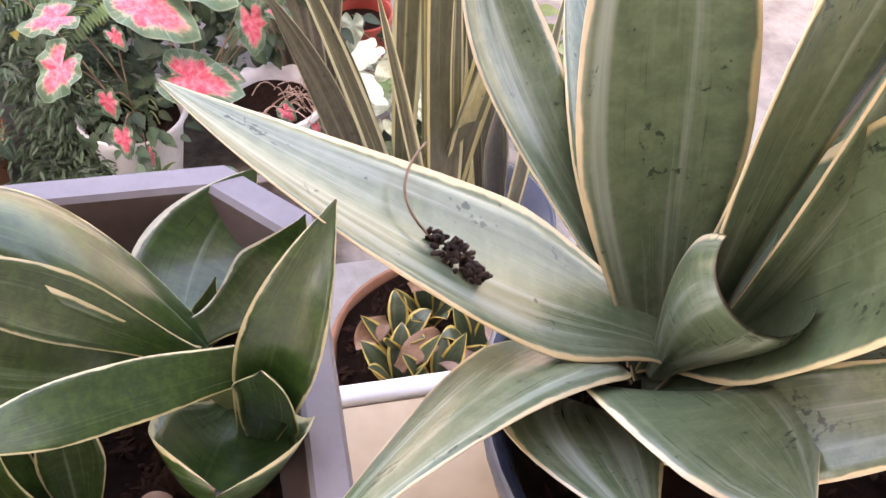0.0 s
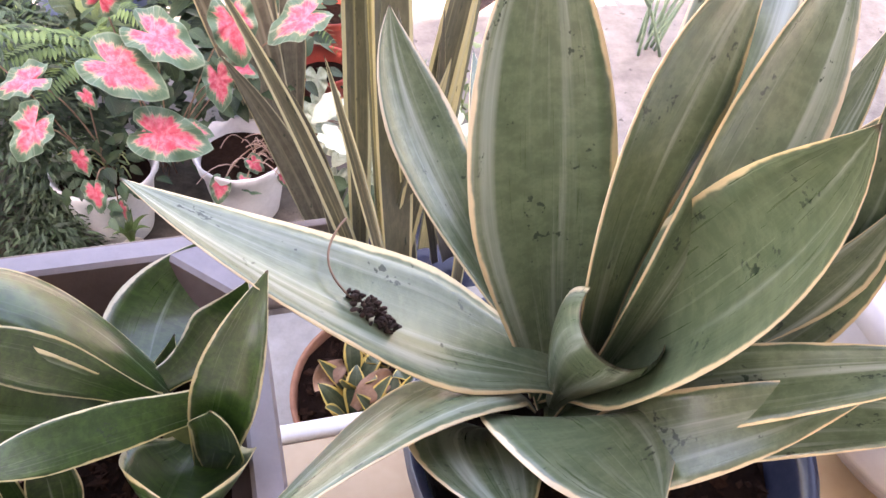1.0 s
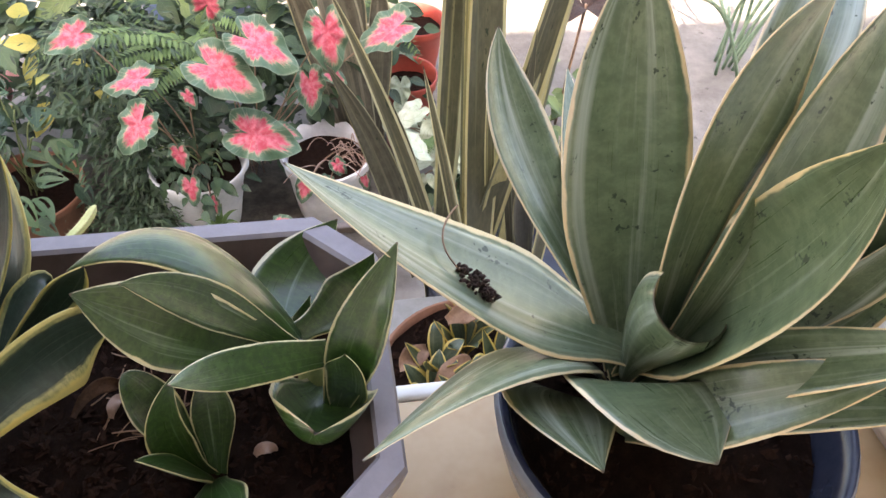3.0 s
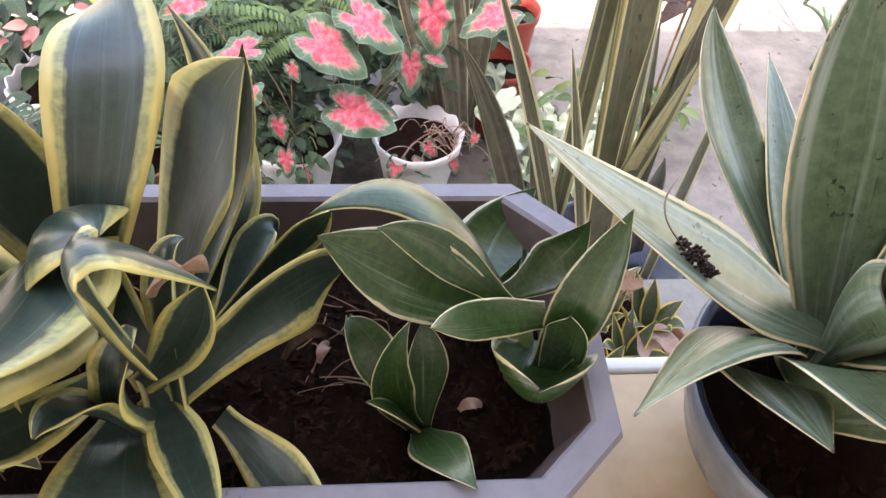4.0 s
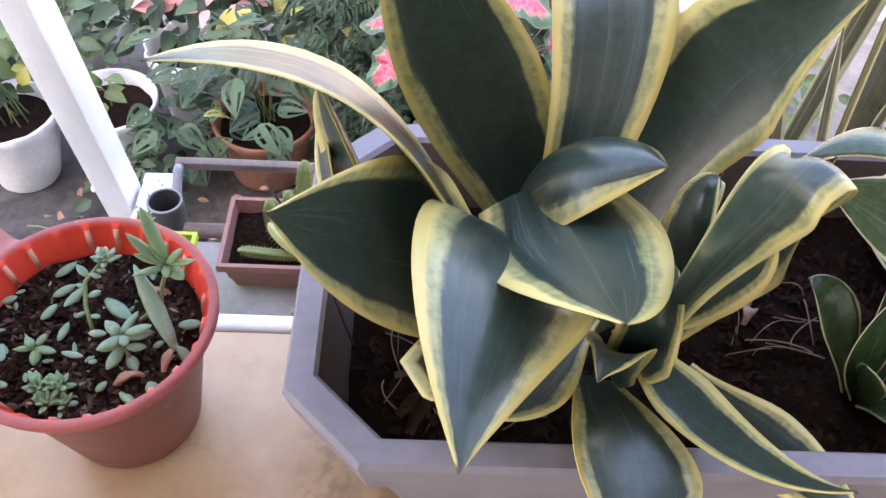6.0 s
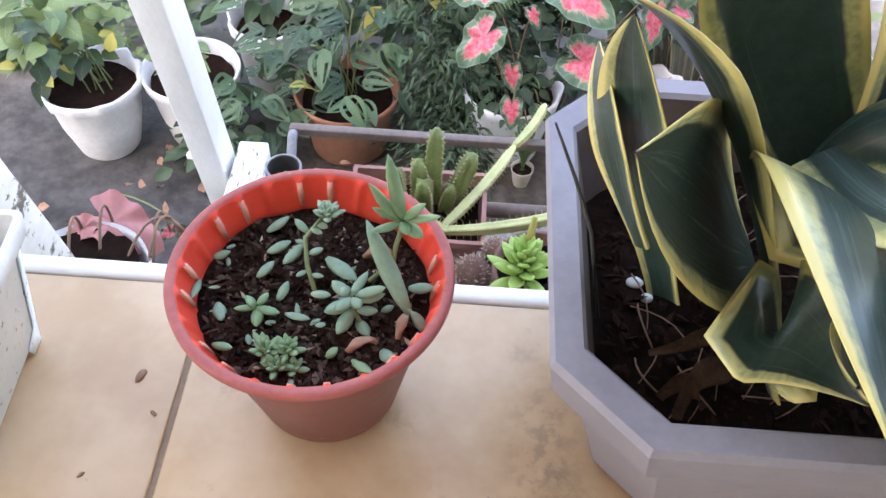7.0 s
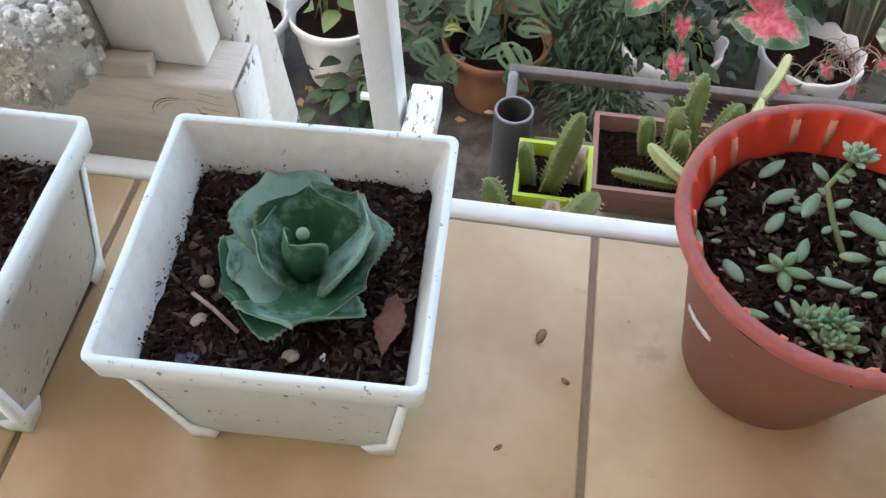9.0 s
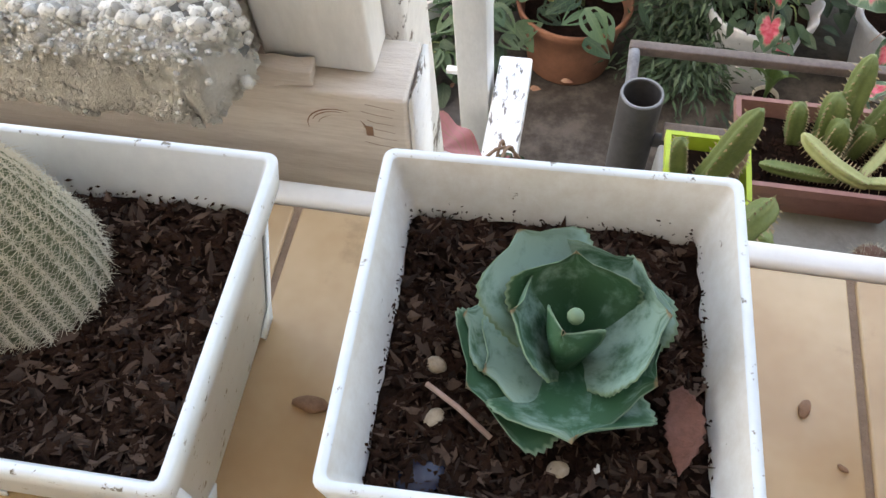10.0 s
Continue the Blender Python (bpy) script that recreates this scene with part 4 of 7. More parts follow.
# ---- gold-margined snake plant ----
gold = plant("gold_snake_plant", (-0.585, 0.350, 1.50), GOLD_LEAF, "dark green snake plant with broad yellow margins in the planter")
blade(gold, (-0.592, 0.368, 1.530), (-0.673, 0.437, 1.657), (-0.721, 0.399, 1.792), 0.076, cup=0.2, face=(0.3, -0.9, 0.4), twist=-14, roll=-13, peak=0.53, power=1.75)
blade(gold, (-0.638, 0.384, 1.546), (-0.605, 0.455, 1.698), (-0.630, 0.586, 1.694), 0.069, cup=0.25, face=(0.0, -1.0, 0.4), twist=-4, roll=11, peak=0.55, power=1.80)
blade(gold, (-0.590, 0.373, 1.541), (-0.555, 0.430, 1.651), (-0.511, 0.381, 1.775), 0.083, cup=0.3, face=(-0.3, -0.9, 0.3), twist=-43, roll=16, peak=0.67, power=1.04)
blade(gold, (-0.649, 0.342, 1.520), (-0.718, 0.391, 1.668), (-0.819, 0.344, 1.742), 0.074, cup=0.08, face=(0.15, -0.3, 0.95), twist=69, roll=-48, peak=0.59, power=1.10, foot=0.22)
blade(gold, (-0.635, 0.433, 1.488), (-0.702, 0.368, 1.602), (-0.766, 0.297, 1.705), 0.098, cup=0.2, face=(0.3, -0.4, 0.8), twist=21, roll=-54, peak=0.44, power=2.25, foot=0.3)
blade(gold, (-0.619, 0.398, 1.530), (-0.659, 0.327, 1.647), (-0.687, 0.203, 1.671), 0.101, cup=-0.1, face=(-0.3, -0.5, 0.8), twist=-39, roll=-2, peak=0.42, power=2.2, foot=0.12, nv=30)
blade(gold, (-0.637, 0.393, 1.627), (-0.631, 0.302, 1.672), (-0.634, 0.231, 1.728), 0.094, cup=-0.12, face=(-0.17, 0.57, 0.8), twist=10, roll=-26, peak=0.29, power=1.55, foot=0.8)
blade(gold, (-0.643, 0.410, 1.571), (-0.632, 0.389, 1.646), (-0.590, 0.350, 1.689), 0.072, cup=0.6, face=(-0.1, -0.7, 0.7), twist=88, roll=48, peak=0.63, power=2.05)
blade(gold, (-0.588, 0.336, 1.578), (-0.558, 0.330, 1.624), (-0.539, 0.331, 1.673), 0.032, cup=0.6, face=(-0.4, -0.7, 0.5), twist=18, roll=2, peak=0.63, power=2.59)
blade(gold, (-0.585, 0.333, 1.553), (-0.514, 0.371, 1.602), (-0.472, 0.407, 1.593), 0.063, cup=0.3, face=(-0.3, -0.6, 0.8), twist=55, roll=16, peak=0.68, power=1.93)
blade(gold, (-0.563, 0.375, 1.556), (-0.514, 0.405, 1.603), (-0.477, 0.408, 1.647), 0.024, cup=0.4, face=(-0.3, -0.6, 0.8), twist=44, roll=16, peak=0.76, power=1.83)
blade(gold, (-0.588, 0.345, 1.569), (-0.546, 0.265, 1.585), (-0.527, 0.211, 1.648), 0.034, cup=0.25, face=(-0.32, 0.73, 0.9), twist=7, roll=10, peak=0.29, power=1.22)
blade(gold, (-0.547, 0.334, 1.540), (-0.504, 0.288, 1.538), (-0.471, 0.241, 1.549), 0.041, cup=0.2, face=(-0.61, 0.51, 0.9), twist=30, peak=0.47, power=1.79)
blade(gold, (-0.603, 0.325, 1.545), (-0.595, 0.265, 1.572), (-0.586, 0.205, 1.555), 0.074, cup=0.2, face=(0.06, 0.8, 0.9), twist=-11, roll=2, peak=0.62, power=1.9)
blade(gold, (-0.606, 0.356, 1.565), (-0.650, 0.285, 1.603), (-0.687, 0.238, 1.660), 0.041, cup=0.2, face=(-0.1, -0.2, 1.0), twist=-10, roll=-1, peak=0.44, power=1.64)
blade(gold, (-0.582, 0.404, 1.535), (-0.544, 0.470, 1.624), (-0.527, 0.474, 1.717), 0.032, cup=0.4, face=(-0.3, -0.9, 0.3), twist=-9, roll=5, peak=0.48, power=1.82)
blade(gold, (-0.585, 0.401, 1.532), (-0.548, 0.485, 1.609), (-0.587, 0.562, 1.685), 0.050, cup=0.4, face=(-0.3, -0.9, 0.3), twist=3, roll=2, peak=0.44, power=1.44)
blade(gold, (-0.664, 0.311, 1.546), (-0.675, 0.312, 1.589), (-0.635, 0.285, 1.571), 0.072, cup=0.3, face=(0.2, -0.2, 1.0), twist=17, roll=5, peak=0.36, power=1.80)
blade(gold, (-0.709, 0.366, 1.535), (-0.736, 0.393, 1.617), (-0.756, 0.394, 1.693), 0.056, cup=0.3, face=(0.3, -0.9, 0.4), twist=-72, roll=-10, peak=0.51, power=2.06)
blade(gold, (-0.730, 0.367, 1.575), (-0.753, 0.397, 1.620), (-0.760, 0.441, 1.643), 0.026, cup=0.3, face=(0.2, -0.9, 0.4), twist=-69, roll=-4, peak=0.48, power=1.77)
blade(gold, (-0.576, 0.321, 1.612), (-0.571, 0.281, 1.753), (-0.531, 0.326, 1.674), 0.037, cup=0.4, face=(0.3, -0.7, 0.5), twist=86, roll=10, peak=0.45, power=2.0, nv=30)
blade(gold, (-0.580, 0.325, 1.560), (-0.590, 0.303, 1.612), (-0.579, 0.326, 1.646), 0.034, cup=0.6, power=3.0, wave=0.14, face=(-0.5, -0.7, 0.3))
blade(gold, (-0.560, 0.390, 1.530), (-0.530, 0.439, 1.584), (-0.516, 0.450, 1.585), 0.030, cup=0.3)
blade(gold, (-0.590, 0.315, 1.560), (-0.607, 0.295, 1.619), (-0.620, 0.272, 1.626), 0.034, cup=0.4, wave=0.1)
blade(gold, (-0.565, 0.325, 1.570), (-0.566, 0.355, 1.646), (-0.555, 0.371, 1.664), 0.028, cup=0.6)
blade(gold, (-0.566, 0.333, 1.664), (-0.553, 0.333, 1.680), (-0.538, 0.344, 1.668), 0.024, curl=1.3, wave=0.3, power=5.0, peak=0.5, foot=0.7, label="dried brown leaf end", mat=DRIED)

# ---- dry twig leaning on the planter and litter on its soil ----
bm = bmesh.new()
tube(bm, [(-0.742, 0.366, 1.512), (-0.757, 0.369, 1.580), (-0.770, 0.371, 1.615), (-0.784, 0.373, 1.648)], [0.0009, 0.0010, 0.0010, 0.0006], 7)
solid("dry_twig", bm, PIPE_GREY, "thin dark grey twig leaning over the planter rim", "twig")
for k, (x, y) in enumerate(((-0.718, 0.396), (-0.712, 0.386))):
    bm = bmesh.new()
    bmesh.ops.create_icosphere(bm, subdivisions=2, radius=0.0045 - 0.001 * k, matrix=Matrix.Translation((x, y, planter_soil(x, y) + 0.002)) @ Matrix.Diagonal((1.2, 0.9, 0.7, 1)))
    roughen(bm, 0.004, 0.0006, k)
    solid("pebble", bm, TRIM, "small white pebble on planter soil", "pebble", group="pebbles in the planter")
bm = bmesh.new()
rng = random.Random(91)
for k in range(54):
    left = k < 36
    x = rng.uniform(-0.725, -0.63) if left else rng.uniform(-0.50, -0.44)
    y = rng.uniform(0.31, 0.47) if left else rng.uniform(0.37, 0.45)
    z = planter_soil(x, y) + 0.003
    a, q = rng.uniform(0, 6.3), rng.uniform(0.008, 0.022)
    d = Vector((math.cos(a) * q, math.sin(a) * q, 0))
    p = Vector((x, y, z))
    tube(bm, curve(p - d, p + Vector((rng.uniform(-0.006, 0.006), rng.uniform(-0.006, 0.006), rng.uniform(0.001, 0.006))), p + d, 5), rng.uniform(0.0003, 0.0006), 4)
tagged(solid("dry_straw", bm, DRIED, "thin dry straws and rootlets on the planter soil", "litter"), kind="stuff")
for k, (x, y, z, s) in enumerate(((-0.388, 0.352, 1.512, 0.007), (-0.487, 0.398, 1.513, 0.007))):
    bm = bmesh.new()
    a = 1.1 * k
    d = Vector((math.cos(a), math.sin(a), 0.15)) * s
    p = Vector((x, y, z))
    blade_mesh(bm, p - d, p + UP * 0.007, p + d, s * 1.2, face=(0.1, -0.4, 1), wave=0.25, cup=0.5, power=3, thick=0.0005, nv=12, nu=6)
    solid("dead_leaf", bm, DRIED_PINK, "small curled pinkish dry leaf on planter soil", "leaf", group="dry leaves in the planter")
for a, m, b, w in (((-0.705, 0.305, 1.512), (-0.688, 0.330, 1.520), (-0.652, 0.340, 1.514), 0.014), ((-0.715, 0.345, 1.511), (-0.690, 0.350, 1.521), (-0.668, 0.372, 1.512), 0.009), ((-0.712, 0.318, 1.510), (-0.700, 0.322, 1.519), (-0.690, 0.312, 1.511), 0.012), ((-0.515, 0.395, 1.512), (-0.497, 0.412, 1.522), (-0.472, 0.415, 1.513), 0.010)):
    bm = bmesh.new()
    blade_mesh(bm, a, m, b, w, face=(0, -0.4, 1), wave=0.3, cup=0.6, power=2.5, thick=0.0005, nv=16, nu=6, roll=70)
    solid("dead_leaf", bm, BARK, "long curled brown dry leaf on planter soil", "leaf", group="dry leaves in the planter")

# ---- red pot with succulent cuttings ----
RX, RY = -0.9020, 0.3675
red = thing("red_pot", (RX, RY, LEDGE), "faded red plastic flower pot with a fluted inside rim", "pot")


def flute(a, r, z):
    ridge = max(0.0, math.cos(24 * a)) ** 3
    if r == 0.0735:
        return r - 0.0010 * (1 - ridge)
    return r - (0.0028 * ridge if r in (0.0700, 0.0722) else 0.0)


bm = bmesh.new()
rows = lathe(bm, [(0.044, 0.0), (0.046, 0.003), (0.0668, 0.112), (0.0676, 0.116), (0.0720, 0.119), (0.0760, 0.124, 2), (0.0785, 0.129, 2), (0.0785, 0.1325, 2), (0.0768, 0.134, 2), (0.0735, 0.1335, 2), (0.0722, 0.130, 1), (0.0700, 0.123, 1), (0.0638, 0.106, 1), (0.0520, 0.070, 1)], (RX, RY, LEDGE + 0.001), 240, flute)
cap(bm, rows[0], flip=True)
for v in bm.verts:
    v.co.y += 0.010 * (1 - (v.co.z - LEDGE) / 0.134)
part("body", bm, [RED_PLASTIC, RED_INSIDE_LIT, RED_RIM], red)
bm = bmesh.new()
rows = []
for k in range(13):
    a, h, half = radians(-168 + 23 * k / 12), 0.0665 + 0.0065 * k / 12, 0.0026 + 0.0008 * math.sin(k * 2.1)
    rows.append([])
    for dh, dr in ((half, 0.0002), (half, 0.0008), (-half, 0.0008), (-half, 0.0002)):
        q = 0.0454 + (h + dh) * 0.1908 + dr
        rows[-1].append((RX + q * math.cos(a), RY + 0.010 * (1 - (h + dh) / 0.134) + q * math.sin(a), LEDGE + 0.001 + h + dh))
rows = loops(bm, rows, [0] * 12)
cap(bm, rows[0], flip=True)
cap(bm, rows[-1])
part("price_sticker", bm, POT_WHITE, red, "torn white sticker")


for k in range(24):
    if k % 3 == 2:
        continue
    a = 2 * math.pi * k / 24
    c, d = Vector((math.cos(a), math.sin(a), 0)), Vector((-math.sin(a), math.cos(a), 0))
    bm = bmesh.new()
    rows = []
    for h, q, half in ((0.1300, 0.0693, 0.0016), (0.1230, 0.0671, 0.0019), (0.1140, 0.0652, 0.0012)):
        mid = Vector((RX, RY + 0.010 * (1 - h / 0.134), LEDGE + 0.001 + h))
        rows.append([mid + c * (q + e) + d * (half * f) for e, f in ((0.0020, -1), (-0.0002, -1), (-0.0002, 1), (0.0020, 1))])
    rows = loops(bm, rows, [0, 0])
    cap(bm, rows[0], flip=True)
    cap(bm, rows[-1])
    part("rib", bm, RED_RIB_HIGHLIGHT, red, "rib inside the rim, painted pale for its highlight")


def red_soil(x, y):
    return LEDGE + 0.112 + 0.004 * noise.noise(Vector((x * 45, y * 45, 2))) + 0.0025 * noise.noise(Vector((x * 150, y * 150, 5)))


bm = bmesh.new()
rows = lathe(bm, [(0.0655 * k / 14, 0) for k in range(14, 0, -1)], (RX, RY, 0), 48)
cap(bm, rows[-1])
for v in bm.verts:
    v.co.z = red_soil(v.co.x, v.co.y)
part("soil", bm, SOIL, red, "black gritty potting soil")


def on_red(r):
    a, q = r.uniform(0, 6.3), 0.062 * math.sqrt(r.random())
    x, y = RX + q * math.cos(a), RY + q * math.sin(a)
    return x, y, red_soil(x, y) + 0.001


fast_crumbs("soil_crumb", 1500, on_red, 0.0009, 0.003, CHIPS, red, flat=0.9, seed=21, label="soil crumbs and bark bits")
fast_crumbs("bark_bit", 900, on_red, 0.0010, 0.0030, SHREDS, red, flat=0.8, seed=23, label="reddish bark bits")
fast_crumbs("grit", 60, on_red, 0.001, 0.0026, PEBBLE, red, flat=0.9, seed=22, label="pale grit")


def bead(bm, p, d, length, fat, flat=0.6):
    """A plump pointed succulent leaf from p along d."""
    d = Vector(d).normalized()
    side = d.cross(UP)
    side = side.normalized() if side.length > 0.05 else Vector((1, 0, 0))
    nrm = side.cross(d).normalized()
    rows = []
    for s, w in ((0.0, 0.35), (0.2, 0.78), (0.45, 1.0), (0.7, 0.86), (0.88, 0.5), (1.0, 0.08)):
        c = Vector(p) + d * (length * s) + nrm * (0.10 * length * s * s)
        rows.append([bm.verts.new(c + fat * w * (math.cos(a) * side + flat * math.sin(a) * nrm)) for a in (2 * math.pi * k / 8 for k in range(8))])
    for lo, hi in zip(rows, rows[1:]):
        for k in range(8):
            bm.faces.new((lo[k], lo[(k + 1) % 8], hi[(k + 1) % 8], hi[k]))
    cap(bm, rows[0], flip=True)
    cap(bm, rows[-1])


def cutting(name, label, mat, stem, leaves, thick=0.0014):
    """A succulent cutting: a stem through given points and leaves (from, to, half width)."""
    ob = thing(name, stem[0], label, "succulent", "succulents in the red pot")
    bm = bmesh.new()
    tube(bm, stem, thick, 7)
    part("stem", bm, STEM, ob)
    for p, q, fat in leaves:
        bm = bmesh.new()
        d = Vector(q) - Vector(p)
        bead(bm, p, d, d.length * 1.05, fat * 1.2)
        part("leaf", bm, mat, ob)
    return ob


def rosette(ob, centre, count, reach, fat, mat, up=1.0, seed=1):
    """A tight head of short plump leaves, the outer ones flat and the inner ones upright."""
    rng = random.Random(seed)
    for i in range(count):
        a = i * 2.4 + rng.uniform(-0.2, 0.2)
        f = (i + 0.5) / count
        d = Vector((math.cos(a) * (1.1 - 0.6 * f), math.sin(a) * (1.1 - 0.6 * f), up * (0.15 + 1.1 * f)))
        bm = bmesh.new()
        bead(bm, Vector(centre) + d * 0.001, d, reach * rng.uniform(0.8, 1.1) * (1.1 - 0.35 * f), fat * rng.uniform(0.85, 1.1))
        part("leaf", bm, mat, ob)


head = cutting("succulent_cutting", "pale blue-green succulent cutting with a tight head on bare stem", SEDUM, [(-0.900, 0.364, 1.515), (-0.907, 0.379, 1.524), (-0.910, 0.394, 1.530), (-0.901, 0.404, 1.537)], [((-0.909, 0.398, 1.530), (-0.917, 0.404, 1.533), 0.0022), ((-0.912, 0.394, 1.524), (-0.920, 0.380, 1.522), 0.0030), ((-0.907, 0.386, 1.526), (-0.899, 0.388, 1.528), 0.0022), ((-0.903, 0.365, 1.517), (-0.892, 0.363, 1.518), 0.0025), ((-0.907, 0.377, 1.522), (-0.912, 0.372, 1.522), 0.0016), ((-0.904, 0.375, 1.521), (-0.897, 0.373, 1.522), 0.0016), ((-0.909, 0.392, 1.528), (-0.915, 0.391, 1.530), 0.0016), ((-0.904, 0.401, 1.535), (-0.898, 0.400, 1.533), 0.0022), ((-0.907, 0.398, 1.534), (-0.901, 0.397, 1.531), 0.0019), ((-0.897, 0.387, 1.522), (-0.879, 0.373, 1.520), 0.0041)])
rosette(head, (-0.8985, 0.4055, 1.538), 20, 0.0085, 0.0023, SEDUM, seed=2)
cutting("succulent_cutting", "spreading pale blue-green succulent cutting", SEDUM, [(-0.870, 0.342, 1.515), (-0.877, 0.351, 1.524), (-0.879, 0.356, 1.530)], [((-0.880, 0.357, 1.528), (-0.890, 0.365, 1.528), 0.0033), ((-0.877, 0.357, 1.529), (-0.861, 0.360, 1.532), 0.0030), ((-0.876, 0.355, 1.528), (-0.862, 0.360, 1.526), 0.0033), ((-0.879, 0.355, 1.525), (-0.892, 0.349, 1.522), 0.0039), ((-0.878, 0.351, 1.524), (-0.884, 0.338, 1.519), 0.0036), ((-0.875, 0.350, 1.525), (-0.865, 0.352, 1.522), 0.0028), ((-0.875, 0.348, 1.519), (-0.868, 0.339, 1.517), 0.0030), ((-0.879, 0.356, 1.530), (-0.872, 0.371, 1.530), 0.0025), ((-0.879, 0.354, 1.530), (-0.885, 0.344, 1.531), 0.0033), ((-0.878, 0.354, 1.530), (-0.873, 0.348, 1.530), 0.0030), ((-0.880, 0.355, 1.531), (-0.884, 0.358, 1.533), 0.0028)])
cutting("succulent_leaf_cutting", "long plump grey-green succulent leaf leaning on a stem", SEDUM, [(-0.839, 0.347, 1.515), (-0.848, 0.354, 1.524)], [((-0.847, 0.352, 1.522), (-0.874, 0.390, 1.548), 0.0047), ((-0.837, 0.346, 1.515), (-0.846, 0.353, 1.522), 0.0030), ((-0.849, 0.371, 1.520), (-0.835, 0.370, 1.522), 0.0033)])
cutting("succulent_shoot", "bright green narrow-leaved succulent shoot rising above the rim", SEDUM_GREEN, [(-0.871, 0.371, 1.524), (-0.858, 0.377, 1.536), (-0.857, 0.380, 1.545), (-0.853, 0.390, 1.556)], [((-0.853, 0.390, 1.556), (-0.865, 0.397, 1.596), 0.0041), ((-0.853, 0.390, 1.556), (-0.833, 0.382, 1.567), 0.0025), ((-0.854, 0.390, 1.557), (-0.841, 0.388, 1.570), 0.0033), ((-0.854, 0.389, 1.555), (-0.869, 0.375, 1.560), 0.0025), ((-0.854, 0.390, 1.556), (-0.870, 0.385, 1.567), 0.0025), ((-0.855, 0.390, 1.556), (-0.873, 0.387, 1.582), 0.0036), ((-0.853, 0.389, 1.555), (-0.843, 0.381, 1.552), 0.0036), ((-0.854, 0.389, 1.556), (-0.851, 0.379, 1.556), 0.0028), ((-0.853, 0.390, 1.557), (-0.862, 0.389, 1.572), 0.0022)])
cutting("succulent_seedling", "small yellow-green succulent seedling in black soil", SEDUM_GREEN, [(-0.930, 0.349, 1.514), (-0.931, 0.351, 1.520)], [((-0.931, 0.351, 1.520), (-0.942, 0.349, 1.519), 0.0019), ((-0.931, 0.351, 1.520), (-0.937, 0.356, 1.522), 0.0022), ((-0.930, 0.351, 1.520), (-0.918, 0.348, 1.519), 0.0025), ((-0.930, 0.351, 1.519), (-0.929, 0.341, 1.516), 0.0030), ((-0.930, 0.352, 1.521), (-0.925, 0.358, 1.523), 0.0022), ((-0.932, 0.352, 1.521), (-0.935, 0.350, 1.525), 0.0028)])
low = thing("succulent_rosette", (-0.917, 0.322, 1.512), "low mint-green leafy succulent rosette in black soil", "succulent", "succulents in the red pot")
for k, (x, y, z, n, reach) in enumerate(((-0.921, 0.325, 1.517, 18, 0.0105), (-0.909, 0.326, 1.518, 16, 0.0090), (-0.914, 0.316, 1.516, 14, 0.0090), (-0.905, 0.317, 1.514, 9, 0.0075))):
    rosette(low, (x, y, z), n, reach, 0.0021, SEDUM_GREEN, seed=10 + k)
for k, (x, y, tx, ty, fat) in enumerate(((-0.963, 0.386, -0.953, 0.389, 0.0030), (-0.936, 0.408, -0.924, 0.418, 0.0033), (-0.933, 0.393, -0.920, 0.400, 0.0036), (-0.935, 0.374, -0.927, 0.384, 0.0033), (-0.921, 0.360, -0.917, 0.372, 0.0030), (-0.954, 0.356, -0.948, 0.342, 0.0039), (-0.915, 0.350, -0.900, 0.345, 0.0025), (-0.950, 0.328, -0.938, 0.324, 0.0028), (-0.875, 0.325, -0.863, 0.315, 0.0030), (-0.860, 0.332, -0.853, 0.323, 0.0041), (-0.889, 0.325, -0.883, 0.330, 0.0028), (-0.967, 0.370, -0.967, 0.354, 0.0025), (-0.922, 0.393, -0.916, 0.391, 0.0025), (-0.863, 0.358, -0.856, 0.360, 0.0025), (-0.897, 0.343, -0.891, 0.342, 0.0019), (-0.877, 0.418, -0.873, 0.407, 0.0025))):
    bm = bmesh.new()
    d = Vector((tx - x, ty - y, 0.002))
    bead(bm, (x, y, red_soil(x, y) + 0.0035), d, d.length, fat)
    solid("succulent_leaf", bm, SEDUM_GREEN if k in (7, 8, 10) else SEDUM, "loose plump succulent leaf lying on black soil", "leaf", group="loose leaves in the red pot")
for x, y, turn in ((-0.870, 0.332, 0.4), (-0.868, 0.395, 0.2), (-0.850, 0.347, 1.3)):
    bm = bmesh.new()
    d = Vector((math.cos(turn), math.sin(turn), 0)) * 0.008
    blade_mesh(bm, (x - d.x, y - d.y, 1.517), (x, y, 1.523), (x + d.x, y + d.y, 1.517), 0.006, cup=0.5, wave=0.2, nv=8, nu=4, face=(0, 0, 1))
    solid("dried_leaf", bm, DRIED, "small curled tan dried leaf on black soil", "leaf", group="dried leaves in the red pot")
rng = random.Random(31)
for k in range(14):
    a, q = rng.uniform(0, 6.3), 0.060 * math.sqrt(rng.random())
    x, y = RX + q * math.cos(a), RY + q * math.sin(a)
    bm = bmesh.new()
    bead(bm, (x, y, red_soil(x, y) + 0.002), (rng.uniform(-1, 1), rng.uniform(-1, 1), rng.uniform(0.0, 0.3)), rng.uniform(0.005, 0.008), rng.uniform(0.0014, 0.0022))
    solid("succulent_leaf", bm, SEDUM, "tiny loose succulent leaf lying on black soil", "leaf", group="loose leaves in the red pot")


# ---- white square pots ----
def square(h, z, c=0.006):
    pts = []
    for sx, sy in ((1, 1), (-1, 1), (-1, -1), (1, -1)):
        for k in range(5):
            a = math.atan2(sy, sx) - math.pi / 4 + k * math.pi / 8
            pts.append((sx * (h - c) + c * math.cos(a), sy * (h - c) + c * math.sin(a), z))
    return pts


